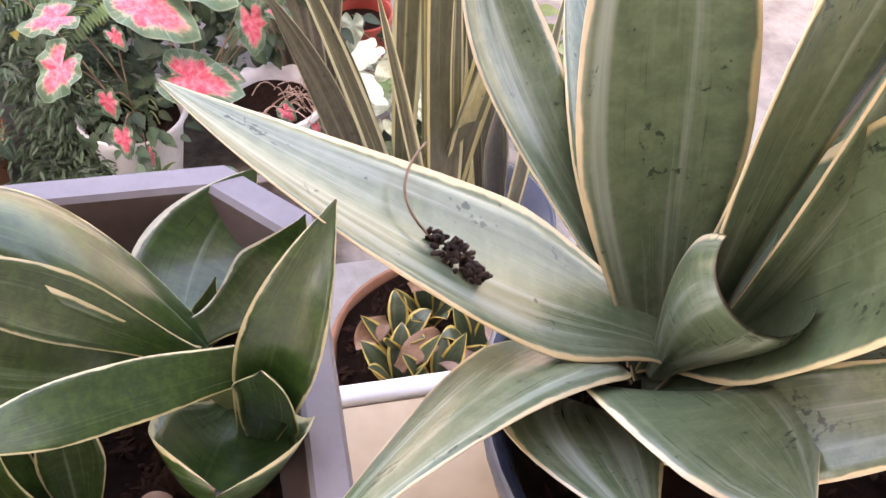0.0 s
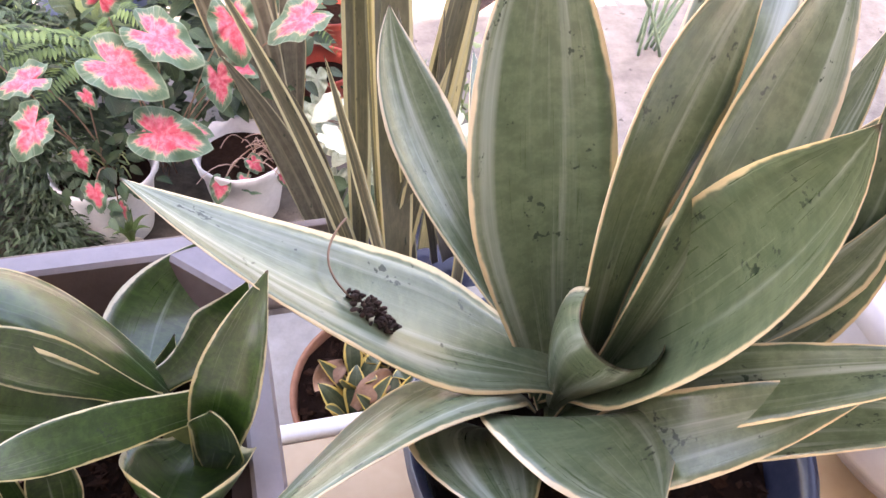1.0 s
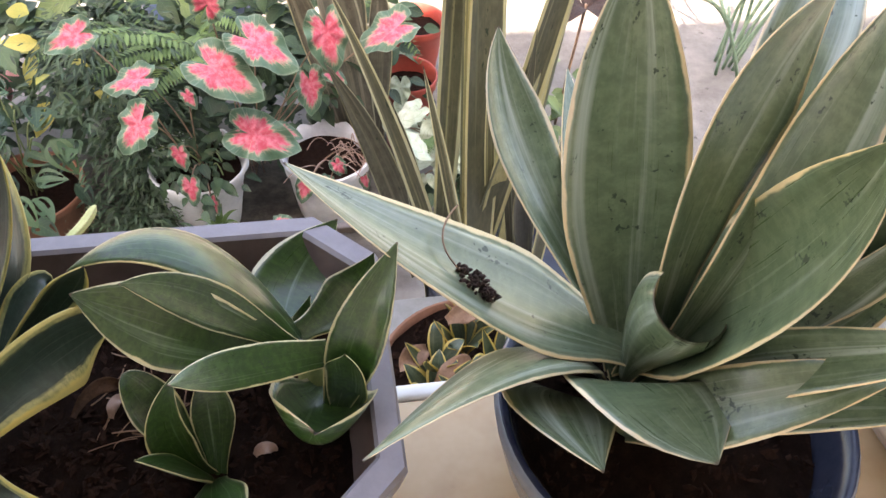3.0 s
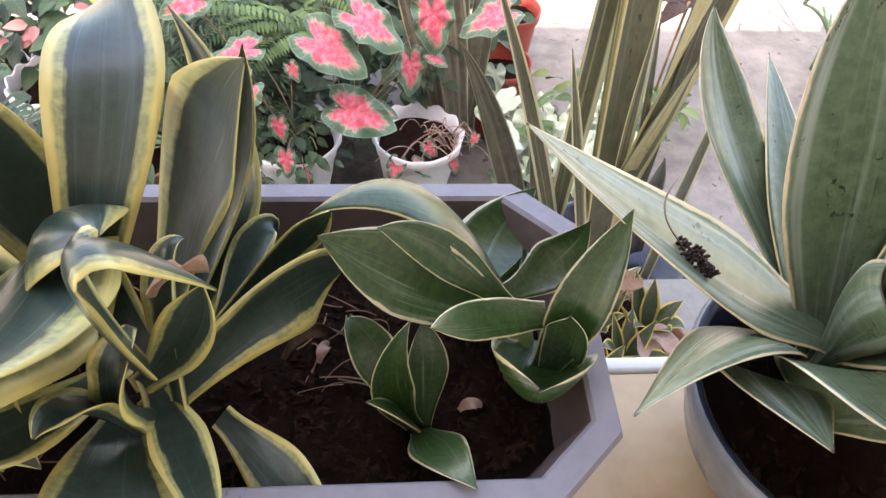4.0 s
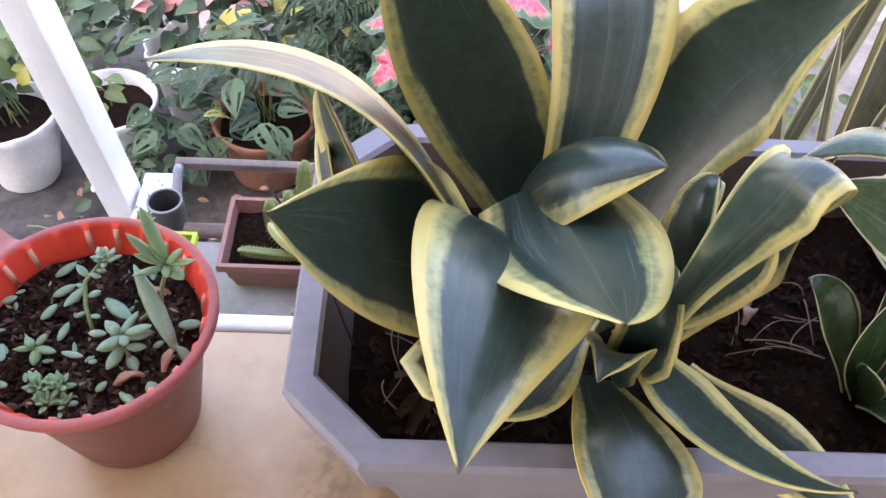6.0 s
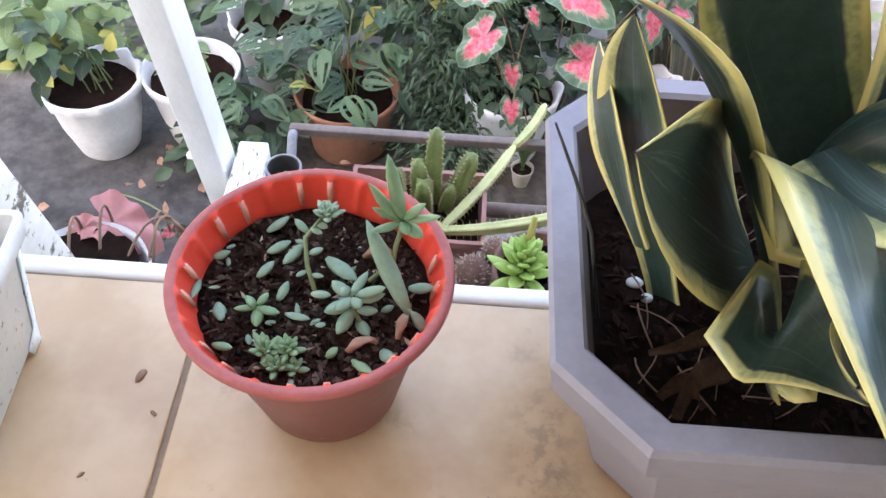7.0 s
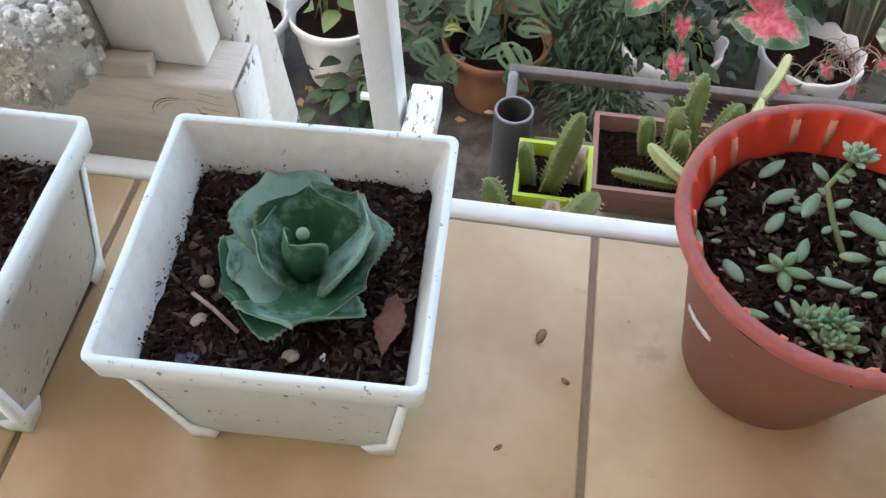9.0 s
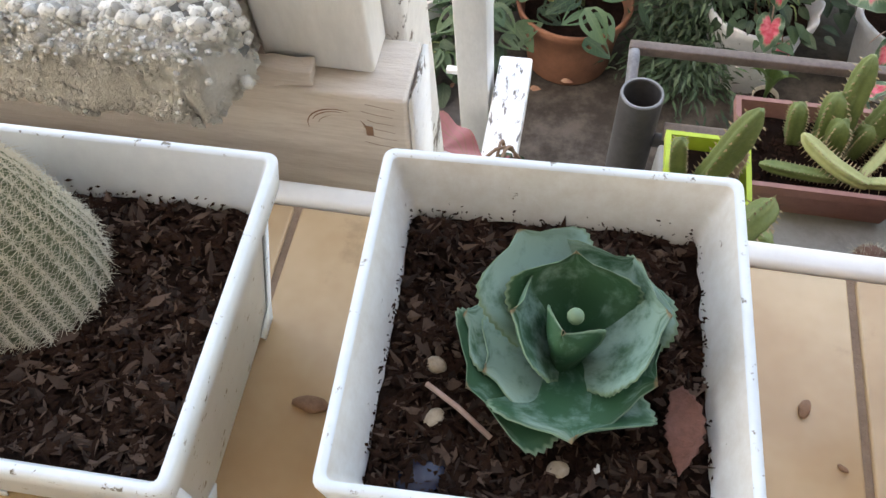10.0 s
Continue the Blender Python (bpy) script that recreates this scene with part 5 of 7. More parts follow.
def square_pot(centre, turn, label, inner):
    seed = int(turn * 10 - centre[0] * 100)
    at = (centre[0], centre[1], LEDGE)
    ob = thing("square_pot", at, label, "pot", "white square pots")
    m = Matrix.Translation(at) @ Matrix.Rotation(radians(turn), 4, "Z")
    R = 0.113
    bm = bmesh.new()
    rows = loops(bm, [square(0.0545, 0.011), square(0.0655, R - 0.016), square(0.0722, R - 0.0155, 0.005), square(0.0737, R - 0.0012, 0.005), square(0.0732, R, 0.0045), square(0.0700, R, 0.003), square(0.0695, R - 0.001, 0.003)], [0] * 6)
    cap(bm, rows[0], flip=True)
    bm.transform(m)
    part("body", bm, WHITE_SPECKED, ob)
    bm = bmesh.new()
    loops(bm, [square(0.0695, R - 0.001, 0.003), square(0.0640, R - 0.018, 0.003), square(0.0575, R - 0.05, 0.003)], [0, 0])
    bm.transform(m)
    part("lining", bm, inner, ob, "soil-stained inner wall")
    for sx in (-1, 1):
        for sy in (-1, 1):
            bm = bmesh.new()
            rows = loops(bm, [[(x * f, y * f, z) for x, y in ((i, 1.002), (1.002, 1.002), (1.002, i), (1.018, i), (1.018, 1.018), (i, 1.018))] for f, i, z in ((0.0535, 0.78, 0.001), (0.0546, 0.68, 0.012), (0.0556, 0.91, 0.020), (0.0655, 0.95, R - 0.0158))], [0, 0, 0])
            cap(bm, rows[0], flip=True)
            cap(bm, rows[-1])
            for v in bm.verts:
                v.co.x, v.co.y = v.co.x * sx, v.co.y * sy
            if sx * sy < 0:
                bmesh.ops.reverse_faces(bm, faces=list(bm.faces))
            bm.transform(m)
            part("foot", bm, WHITE_SPECKED, ob)
    bm = bmesh.new()
    bmesh.ops.create_grid(bm, x_segments=44, y_segments=44, size=0.0622)

    def height(x, y):
        return R - 0.030 + 0.007 * noise.noise(Vector((x * 32 + turn, y * 32, 1))) + 0.003 * noise.noise(Vector((x * 110, y * 110, turn)))

    for v in bm.verts:
        v.co.z = height(v.co.x, v.co.y)
    bm.transform(m)
    part("soil", bm, SOIL, ob, "dark bark soil")

    def lie(r):
        x, y = r.uniform(-0.060, 0.060), r.uniform(-0.060, 0.060)
        return m @ Vector((x, y, height(x, y) + 0.0015))

    fast_crumbs("soil_crumb", 2200, lie, 0.0008, 0.0028, CHIPS, ob, seed=seed + 41, label="bark crumbs")
    def smear(r):
        e, u = 0.0618, r.uniform(-0.060, 0.060)
        z = 0.082 + abs(r.gauss(0, 0.0045))
        s = r.choice((-1, 1))
        return m @ Vector((u, s * e, z) if r.random() < 0.5 else (s * e, u, z))

    fast_crumbs("wall_crumb", 300, smear, 0.0003, 0.0010, CHIPS, ob, seed=seed + 44, label="soil crumbs stuck to the wall")
    fast_crumbs("bark_shred", 900, lie, 0.0006, 0.0016, SHREDS, ob, flat=0.4, seed=seed + 43, label="thin bark shreds", stretch=2.1)
    fast_crumbs("bark_chip", 420, lie, 0.0014, 0.0036, SHREDS, ob, flat=0.45, seed=seed + 42, label="brown bark chips")
    return ob, m, height


pot_1, m1, h1 = square_pot((-1.155, 0.338), 2.5, "white square plastic pot with dirty specks and corner feet", WHITE_STAINED)
square_pot((-1.347, 0.323), 1.0, "white square plastic pot holding a hairy cactus", WHITE_PLASTIC)

agave = plant("agave", (-1.146, 0.333, 1.475), AGAVE, "compact blue-green agave rosette with toothed leaves", "succulent")
AC = Vector((-1.146, 0.336, 1.486))
# turn about the stem, reach, height, width, cup, roll of the leaf
for turn, reach, rise, width, cup, roll in (
    (215, 0.043, 0.014, 0.054, 0.10, 0), (172, 0.041, 0.014, 0.036, 0.15, 0), (-25, 0.034, 0.020, 0.048, 0.10, 0), (75, 0.040, 0.018, 0.054, 0.10, 0),
    (128, 0.040, 0.036, 0.046, 0.18, 14), (55, 0.036, 0.030, 0.048, 0.16, 0), (-84, 0.041, 0.020, 0.050, 0.05, 0), (-150, 0.034, 0.016, 0.038, 0.10, 0),
    (8, 0.032, 0.036, 0.048, 0.32, -10), (96, 0.024, 0.037, 0.042, 0.40, 0), (185, 0.022, 0.034, 0.036, 0.30, 0), (-112, 0.010, 0.036, 0.019, 1.20, 0)):
    d = Vector((math.cos(radians(turn)), math.sin(radians(turn)), 0))
    reach *= 0.95
    tip = AC + d * reach + UP * rise
    mid = AC + d * (reach * 0.62) + UP * (rise * 0.60)
    blade(agave, tuple(AC + d * 0.003), tuple(mid), tuple(tip), width * 1.2, axis=tuple(AC), cup=cup, foot=0.55, peak=0.60, power=2.9, thick=0.0018, teeth=0.022, nv=26, nu=12, wave=0.035, roll=roll, spike=0.0028)
bm = bmesh.new()
bmesh.ops.create_icosphere(bm, subdivisions=2, radius=0.0032, matrix=Matrix.Translation(AC + UP * 0.034))
part("bud", bm, AGAVE, agave, "round central bud")

# litter in the agave pot
for k, (x, y, s, mat, lab) in enumerate(((0.008, -0.047, 0.0042, PEBBLE, "small tan pebble on soil"), (-0.039, -0.032, 0.0045, PEBBLE, "brown pebble on soil"), (0.022, -0.044, 0.0026, TRIM, "small white pebble on soil"), (-0.041, -0.010, 0.0045, PEBBLE, "smooth brown pebble on soil"), (-0.041, -0.055, 0.010, NAVY, "flat dark slate chip on soil"))):
    bm = bmesh.new()
    bmesh.ops.create_icosphere(bm, subdivisions=2, radius=s, matrix=m1 @ Matrix.Translation((x, y, h1(x, y) + s * (0.35 if k < 4 else 0.12))) @ Matrix.Rotation(k * 0.9, 4, "Z") @ Matrix.Diagonal((1, 0.8, 0.6 if k < 4 else 0.22, 1)))
    roughen(bm, s, s * 0.15, k)
    solid("pebble", bm, mat, lab, "pebble", group="pebbles in the agave pot")
bm = bmesh.new()
blade_mesh(bm, m1 @ Vector((0.050, -0.012, h1(0.05, -0.012) + 0.006)), m1 @ Vector((0.052, -0.028, h1(0.052, -0.028) + 0.010)), m1 @ Vector((0.050, -0.046, h1(0.05, -0.046) + 0.004)), 0.014, face=(-0.3, -0.2, 1), wave=0.16, cup=0.3, teeth=0.10, thick=0.0005, power=2.4, nv=18)
solid("dead_leaf", bm, DEAD_RED, "curled reddish-brown dead leaf on soil", "leaf")
bm = bmesh.new()
tube(bm, [m1 @ Vector(p) for p in ((-0.043, -0.022, 0.092), (-0.030, -0.031, 0.094), (-0.017, -0.040, 0.091))], 0.0011, 5)
solid("twig", bm, DRIED_PINK, "short dry twig lying on the soil", "twig")

# hairy cactus
cact = thing("hairy_cactus", (-1.392, 0.315, 1.475), "leaning column cactus covered with fine pale hairs", "cactus")
bm = bmesh.new()
spine_pts = curve((-1.370, 0.336, 1.470), (-1.384, 0.344, 1.508), (-1.405, 0.352, 1.552), 14)
rad = [0.037 * min(1.0, 0.85 + 0.6 * s) * (1 - 0.45 * s) * math.sqrt(max(0.0, 1 - max(0.0, (s - 0.6) / 0.4) ** 2.4)) + 0.0006 for s in (i / 14 for i in range(15))]
rows = tube(bm, spine_pts, rad, 40)
for r, row in enumerate(rows):
    for k, v in enumerate(row):
        v.co = spine_pts[r] + (v.co - spine_pts[r]) * (1 + 0.05 * math.cos(k * 2 * math.pi / 40 * 13))
part("body", bm, HAIRY, cact)
rng = random.Random(17)
verts, faces = [], []
for ring in range(30):
    for k in range(30):
        s = (ring + 0.5 * (k % 2)) / 30.5
        i = min(13, int(s * 14))
        f = s * 14 - i
        c = spine_pts[i].lerp(spine_pts[i + 1], f)
        q = rad[i] * (1 - f) + rad[i + 1] * f
        a = 2 * math.pi * k / 30
        lean_axis = (spine_pts[i + 1] - spine_pts[i]).normalized()
        across = lean_axis.cross(Vector((0, 1, 0))).normalized()
        radial = across * math.cos(a) + lean_axis.cross(across) * math.sin(a)
        out = (radial + lean_axis * (0.25 + max(0, s - 0.6) * 2.2)).normalized()
        p = c + radial * q * 1.03
        e1 = out.cross(UP).normalized()
        e2 = out.cross(e1)
        for j in range(11):
            b = 2 * math.pi * j / 11 + rng.uniform(-0.2, 0.2)
            d = (e1 * math.cos(b) + e2 * math.sin(b) + out * rng.uniform(0.25, 0.9)).normalized()
            e = p + d * rng.uniform(0.0042, 0.0075) * (1.5 if j % 7 == 0 else 1)
            w = d.cross(out).normalized() * 0.00024
            n = len(verts)
            verts += [p - w, p + w, e, p + out * 0.0004]
            faces += [(n, n + 1, n + 2), (n + 1, n + 3, n + 2), (n + 3, n, n + 2)]
me = bpy.data.meshes.new("hair")
me.from_pydata(verts, [], faces)
me.materials.append(SPINE)
hair = new("hair", me)
hair.parent = cact
hair.matrix_parent_inverse = cact.matrix_world.inverted()
tagged(hair, "fine pale hairs", kind="stuff")

# bits of litter on the tiles
for k, (x, y, s) in enumerate(((-1.262, 0.335, 0.006), (-1.028, 0.372, 0.0038), (-1.012, 0.345, 0.002), (-1.045, 0.30, 0.0018), (-0.792, 0.30, 0.003))):
    bm = bmesh.new()
    bmesh.ops.create_icosphere(bm, subdivisions=2, radius=s, matrix=Matrix.Translation((x, y, LEDGE + s * 0.25)) @ Matrix.Rotation(k * 1.3, 4, "Z") @ Matrix.Diagonal((1.5, 0.7, 0.45, 1)))
    roughen(bm, s, s * 0.3, k * 3.0)
    solid("litter_crumb", bm, DRIED, "dark dry leaf crumb lying on the tiles", "debris", group="crumbs on the ledge")

# ---- bench with metal rails below the ledge ----
bench = thing("plant_bench", (-0.5, 0.7, 0.0), "grey concrete plant bench with brown steel rails", "bench")
bm = bmesh.new()
box(bm, (-1.045, 0.47, 0.95), (0.75, 0.885, 1.0), 0.004)
roughen(bm, 0.1, 0.002)
part("slab", bm, CONCRETE, bench)
for x in (-0.95, 0.0):
    bm = bmesh.new()
    box(bm, (x - 0.05, 0.50, 0.0), (x + 0.05, 0.86, 0.949))
    part("support", bm, CONCRETE, bench, smooth=False)
bm = bmesh.new()
tube(bm, [(-1.04, 0.902, 1.004), (-0.25, 0.905, 1.004)], 0.011, 10)
part("rail", bm, RUST, bench, "round brown rail")
bm = bmesh.new()
box(bm, (-1.087, 1.046, 0.984), (-0.16, 1.061, 0.998), 0.002)
part("rail", bm, RUST, bench, "square brown rail")
bm = bmesh.new()
tube(bm, [(-1.078, 0.958, 0.90), (-1.079, 0.995, 0.962), (-1.080, 1.032, 0.990), (-1.080, 1.0455, 0.991)], 0.0075, 12)
part("rail_end", bm, PIPE_RIM, bench, "grey bent tube end")
pipe = thing("pipe", (-1.071, 0.931, 0.0), "dark grey open-ended upright pipe", "pipe")
bm = bmesh.new()
rows = lathe(bm, [(0.026, 0.0), (0.026, 1.032), (0.0255, 1.034, 1), (0.0225, 1.034, 1), (0.0222, 1.03), (0.0222, 0.6)], (-1.071, 0.931, 0), 32)
part("shaft", bm, [PIPE_GREY, PIPE_RIM], pipe)
bm = bmesh.new()
tube(bm, [(-1.047, 0.925, 0.962), (-1.02, 0.925, 0.962)], 0.009, 10)
part("stub", bm, PIPE_GREY, pipe)


def ribbed(bm, pts, r, ribs=4, n=24, depth=0.34, tipped=True):
    """A four-sided cactus stem with notched ribs along pts."""
    rad = []
    k = len(pts) - 1
    for i in range(k + 1):
        s = i / k
        rad.append(r * (min(1, 0.7 + s) if s < 0.75 else math.sqrt(max(0.02, 1 - ((s - 0.75) / 0.26) ** 2))))
    rows = tube(bm, pts, rad, n)
    for i, row in enumerate(rows):
        c = Vector(pts[i])
        for j, v in enumerate(row):
            a = 2 * math.pi * j / n
            f = abs(math.cos(a * ribs / 2)) ** 1.5
            v.co = c + (v.co - c) * (1 - depth * (1 - f) + (0.07 * (i % 2) if f > 0.9 else 0))
    return rows


def cactus_stem(parent, a, m, b, r, mat=None, name="stem", spikes=True, n=16):
    pts = curve(a, m, b, n)
    bm = bmesh.new()
    rows = ribbed(bm, pts, r)
    teeth = []
    for i, row in enumerate(rows[1:-1]):
        for j in (0, 6, 12, 18):
            teeth.append((row[j].co.copy(), (row[j].co - Vector(pts[i + 1])).normalized()))
    ob = part(name, bm, mat or CACTUS, parent)
    if spikes:
        verts, faces = [], []
        for p, d in teeth:
            s = d.orthogonal().normalized() * r * 0.10
            t = d.cross(s).normalized() * r * 0.10
            k = len(verts)
            verts += [p + s, p - 0.5 * s + t, p - 0.5 * s - t, p + d * r * (0.75 if mat is CACTUS_PALE else 0.34)]
            faces += [(k, k + 1, k + 3), (k + 1, k + 2, k + 3), (k + 2, k, k + 3)]
        me = bpy.data.meshes.new("rib_fringe")
        me.from_pydata(verts, [], faces)
        me.materials.append(CACTUS_EDGE)
        t = new("rib_fringe", me)
        t.parent = ob
        t.matrix_parent_inverse = ob.matrix_world.inverted()
        tagged(t, "pale brown toothed rib edge", kind="stuff")
    return ob


# long terracotta coloured box of cacti
tb = thing("trough", (-0.882, 0.83, 1.0), "dusty pink rectangular plastic trough on the bench", "planter")
bm = bmesh.new()


def rect(x0, x1, y0, y1, z):
    return [(x0, y0, z), (x1, y0, z), (x1, y1, z), (x0, y1, z)]


rows = loops(bm, [rect(-0.950, -0.802, 0.806, 0.906, 1.001), rect(-0.962, -0.792, 0.798, 0.914, 1.046), rect(-0.969, -0.785, 0.792, 0.921, 1.046), rect(-0.969, -0.785, 0.792, 0.921, 1.058), rect(-0.963, -0.791, 0.798, 0.915, 1.058), rect(-0.958, -0.796, 0.803, 0.910, 1.02)], [0] * 5)
cap(bm, rows[0], flip=True)
part("body", bm, PINK_CLAY, tb, smooth=False)
bm = bmesh.new()
bmesh.ops.create_grid(bm, x_segments=30, y_segments=22, size=1.0, matrix=Matrix.Translation((-0.877, 0.8565, 1.036)) @ Matrix.Diagonal((0.0825, 0.055, 1, 1)))
for v in bm.verts:
    v.co.z += 0.006 * noise.noise(v.co * 40)
part("soil", bm, SOIL, tb, "dark soil")
fast_crumbs("soil_crumb", 500, lambda r: (r.uniform(-0.955, -0.80), r.uniform(0.805, 0.908), 1.039), 0.0015, 0.004, CHIPS, tb, seed=61)
sc = thing("carrion_cactus", (-0.870, 0.859, 1.036), "clump of ribbed grey-green stems with toothed edges", "cactus")
cactus_stem(sc, (-0.855, 0.881, 1.030), (-0.858, 0.887, 1.085), (-0.856, 0.899, 1.155), 0.0140)
cactus_stem(sc, (-0.873, 0.874, 1.030), (-0.874, 0.877, 1.070), (-0.878, 0.881, 1.115), 0.0151)
cactus_stem(sc, (-0.866, 0.864, 1.030), (-0.868, 0.861, 1.065), (-0.870, 0.857, 1.100), 0.0134)
cactus_stem(sc, (-0.835, 0.881, 1.030), (-0.822, 0.884, 1.075), (-0.806, 0.891, 1.122), 0.0140)
cactus_stem(sc, (-0.902, 0.879, 1.030), (-0.905, 0.884, 1.058), (-0.908, 0.889, 1.088), 0.0118)
cactus_stem(sc, (-0.842, 0.869, 1.030), (-0.838, 0.871, 1.055), (-0.832, 0.872, 1.080), 0.0112)
ac = thing("creeping_cactus", (-0.850, 0.819, 1.040), "long trailing yellow-green ribbed cactus stems", "cactus")
cactus_stem(ac, (-0.845, 0.819, 1.050), (-0.790, 0.899, 1.055), (-0.745, 1.019, 1.020), 0.0085, CACTUS_PALE, n=26)
cactus_stem(ac, (-0.745, 1.019, 1.020), (-0.715, 1.079, 1.010), (-0.697, 1.126, 1.012), 0.0080, CACTUS_PALE, n=14)
cactus_stem(ac, (-0.850, 0.814, 1.055), (-0.720, 0.824, 1.075), (-0.605, 0.879, 1.085), 0.0082, CACTUS_PALE, n=30)
cactus_stem(ac, (-0.835, 0.809, 1.060), (-0.872, 0.824, 1.068), (-0.905, 0.854, 1.078), 0.0088, CACTUS_PALE, n=18)
cactus_stem(ac, (-0.860, 0.819, 1.052), (-0.900, 0.819, 1.055), (-0.945, 0.824, 1.056), 0.0075, CACTUS, n=18)

# lime pot
lp = thing("lime_pot", (-1.015, 0.765, 1.0), "small square lime green plastic pot on the bench", "pot")
bm = bmesh.new()
rows = loops(bm, [rect(-1.043, -0.990, 0.710, 0.762, 1.001), rect(-1.054, -0.981, 0.700, 0.775, 1.130), rect(-1.058, -0.977, 0.696, 0.779, 1.130), rect(-1.058, -0.977, 0.696, 0.779, 1.141), rect(-1.053, -0.982, 0.701, 0.774, 1.141), rect(-1.049, -0.986, 0.705, 0.770, 1.09)], [0] * 5)
cap(bm, rows[0], flip=True)
part("body", bm, LIME, lp, smooth=False)
bm = bmesh.new()
box(bm, (-1.0505, 0.7035, 1.09), (-0.9845, 0.7715, 1.124))
part("soil", bm, SOIL, lp, "dark soil", smooth=False)
ls = thing("carrion_cactus", (-1.010, 0.737, 1.103), "ribbed grey-green cactus stems in a lime pot", "cactus")
cactus_stem(ls, (-1.025, 0.737, 1.098), (-1.015, 0.717, 1.168), (-1.002, 0.700, 1.262), 0.0129)
cactus_stem(ls, (-1.035, 0.737, 1.098), (-1.046, 0.732, 1.143), (-1.052, 0.727, 1.188), 0.0095)
cactus_stem(ls, (-1.000, 0.747, 1.098), (-0.998, 0.742, 1.143), (-0.994, 0.737, 1.178), 0.0118, DRIED_PINK)
cactus_stem(ls, (-0.990, 0.707, 1.098), (-0.972, 0.682, 1.113), (-0.962, 0.662, 1.138), 0.0118)
op = thing("terracotta_pot", (-1.045, 0.63, 1.0), "small terracotta pot of cactus stems beneath the ledge edge", "pot")
bm = bmesh.new()
rows = lathe(bm, [(0.035, 0.0), (0.048, 0.10), (0.053, 0.101), (0.053, 0.12), (0.048, 0.12), (0.046, 0.10), (0.01, 0.10)], (-1.045, 0.63, 1.001), 32)
cap(bm, rows[0], flip=True)
part("body", bm, TERRACOTTA, op)
os_ = thing("carrion_cactus", (-1.05, 0.63, 1.10), "short ribbed cactus stems in a terracotta pot", "cactus")
cactus_stem(os_, (-1.055, 0.63, 1.095), (-1.066, 0.635, 1.17), (-1.082, 0.64, 1.225), 0.0123)
cactus_stem(os_, (-1.065, 0.62, 1.095), (-1.085, 0.61, 1.14), (-1.098, 0.605, 1.165), 0.0112)
cactus_stem(os_, (-1.03, 0.62, 1.095), (-1.022, 0.612, 1.18), (-1.021, 0.602, 1.248), 0.0100, DRIED_PINK)
cactus_stem(os_, (-1.028, 0.612, 1.150), (-1.003, 0.625, 1.195), (-0.977, 0.655, 1.204), 0.0125)

# globe cacti, bright rosette, beige pot
for x, y, z, r in ((-0.800, 0.735, 1.075, 0.021), (-0.806, 0.688, 1.062, 0.019), (-0.772, 0.765, 1.080, 0.018), (-0.842, 0.712, 1.058, 0.017), (-0.762, 0.712, 1.068, 0.018)):
    gc = thing("globe_cactus", (x, y, 1.0), "small brown spiny globe cactus on the bench", "cactus", "globe cacti")
    bm = bmesh.new()
    bmesh.ops.create_icosphere(bm, subdivisions=4, radius=r, matrix=Matrix.Translation((x, y, z)))
    for v in bm.verts:
        a = math.atan2(v.co.y - y, v.co.x - x)
        v.co = Vector((x, y, z)) + (v.co - Vector((x, y, z))) * (1 + 0.06 * math.cos(15 * a))
    part("body", bm, CACTUS_BROWN, gc)
    bm = bmesh.new()
    rows = lathe(bm, [(0.014, 0.0), (0.018, z - 1.015), (0.0195, z - 1.012), (0.016, z - 1.008)], (x, y, 1.001), 24)
    cap(bm, rows[0], flip=True)
    part("pot", bm, TERRACOTTA, gc, "small terracotta pot")
    verts, faces = [], []
    rng = random.Random(int(x * -1000))
    for k in range(150):
        d = Vector((rng.gauss(0, 1), rng.gauss(0, 1), abs(rng.gauss(0, 1)))).normalized()
        p = Vector((x, y, z)) + d * r
        s = d.orthogonal().normalized() * 0.0004
        e = p + (d + 0.6 * Vector((rng.uniform(-1, 1), rng.uniform(-1, 1), rng.uniform(-1, 1)))) * rng.uniform(0.003, 0.007)
        n = len(verts)
        verts += [p - s, p + s, e]
        faces += [(n, n + 1, n + 2)]
    me = bpy.data.meshes.new("spine_coat")
    me.from_pydata(verts, [], faces)
    me.materials.append(SPINE)
    t = new("spine_coat", me)
    t.parent = gc
    t.matrix_parent_inverse = gc.matrix_world.inverted()
    tagged(t, "pale spines", kind="stuff")

ep = thing("brown_pot", (-0.735, 0.685, 1.0), "small red-brown pot with an apple green rosette", "pot")
bm = bmesh.new()
rows = lathe(bm, [(0.034, 0.0), (0.050, 0.125), (0.055, 0.126), (0.056, 0.146), (0.051, 0.146), (0.049, 0.128), (0.01, 0.128, 1)], (-0.725, 0.690, 1.001), 36)
cap(bm, rows[0], flip=True)
part("body", bm, [BROWN_POT, SOIL], ep)
ech = thing("echeveria", (-0.745, 0.675, 1.13), "apple green echeveria rosette in a brown pot", "succulent")
rng = random.Random(3)
EC = Vector((-0.748, 0.672, 1.165))
for k in range(34):
    s = k / 34
    a = k * 2.39996
    d = Vector((math.cos(a), math.sin(a), 0.15 + 1.4 * (1 - s))).normalized()
    bm = bmesh.new()
    bead(bm, EC + UP * 0.030 * (1 - s) - UP * 0.016 * s, d, 0.022 + 0.026 * s, 0.006 + 0.003 * s, 0.45)
    part("leaf", bm, LIME_LEAF, ech)
bm = bmesh.new()
tube(bm, [(-0.748, 0.678, 1.185), (-0.744, 0.684, 1.21), (-0.742, 0.69, 1.232)], [0.004, 0.0045, 0.003], 8)
part("flower_bud", bm, YELLOW_LEAF, ech, "yellow flower bud")
bp = thing("beige_pot", (-0.565, 0.775, 1.0), "round beige clay pot of dark soil", "pot")
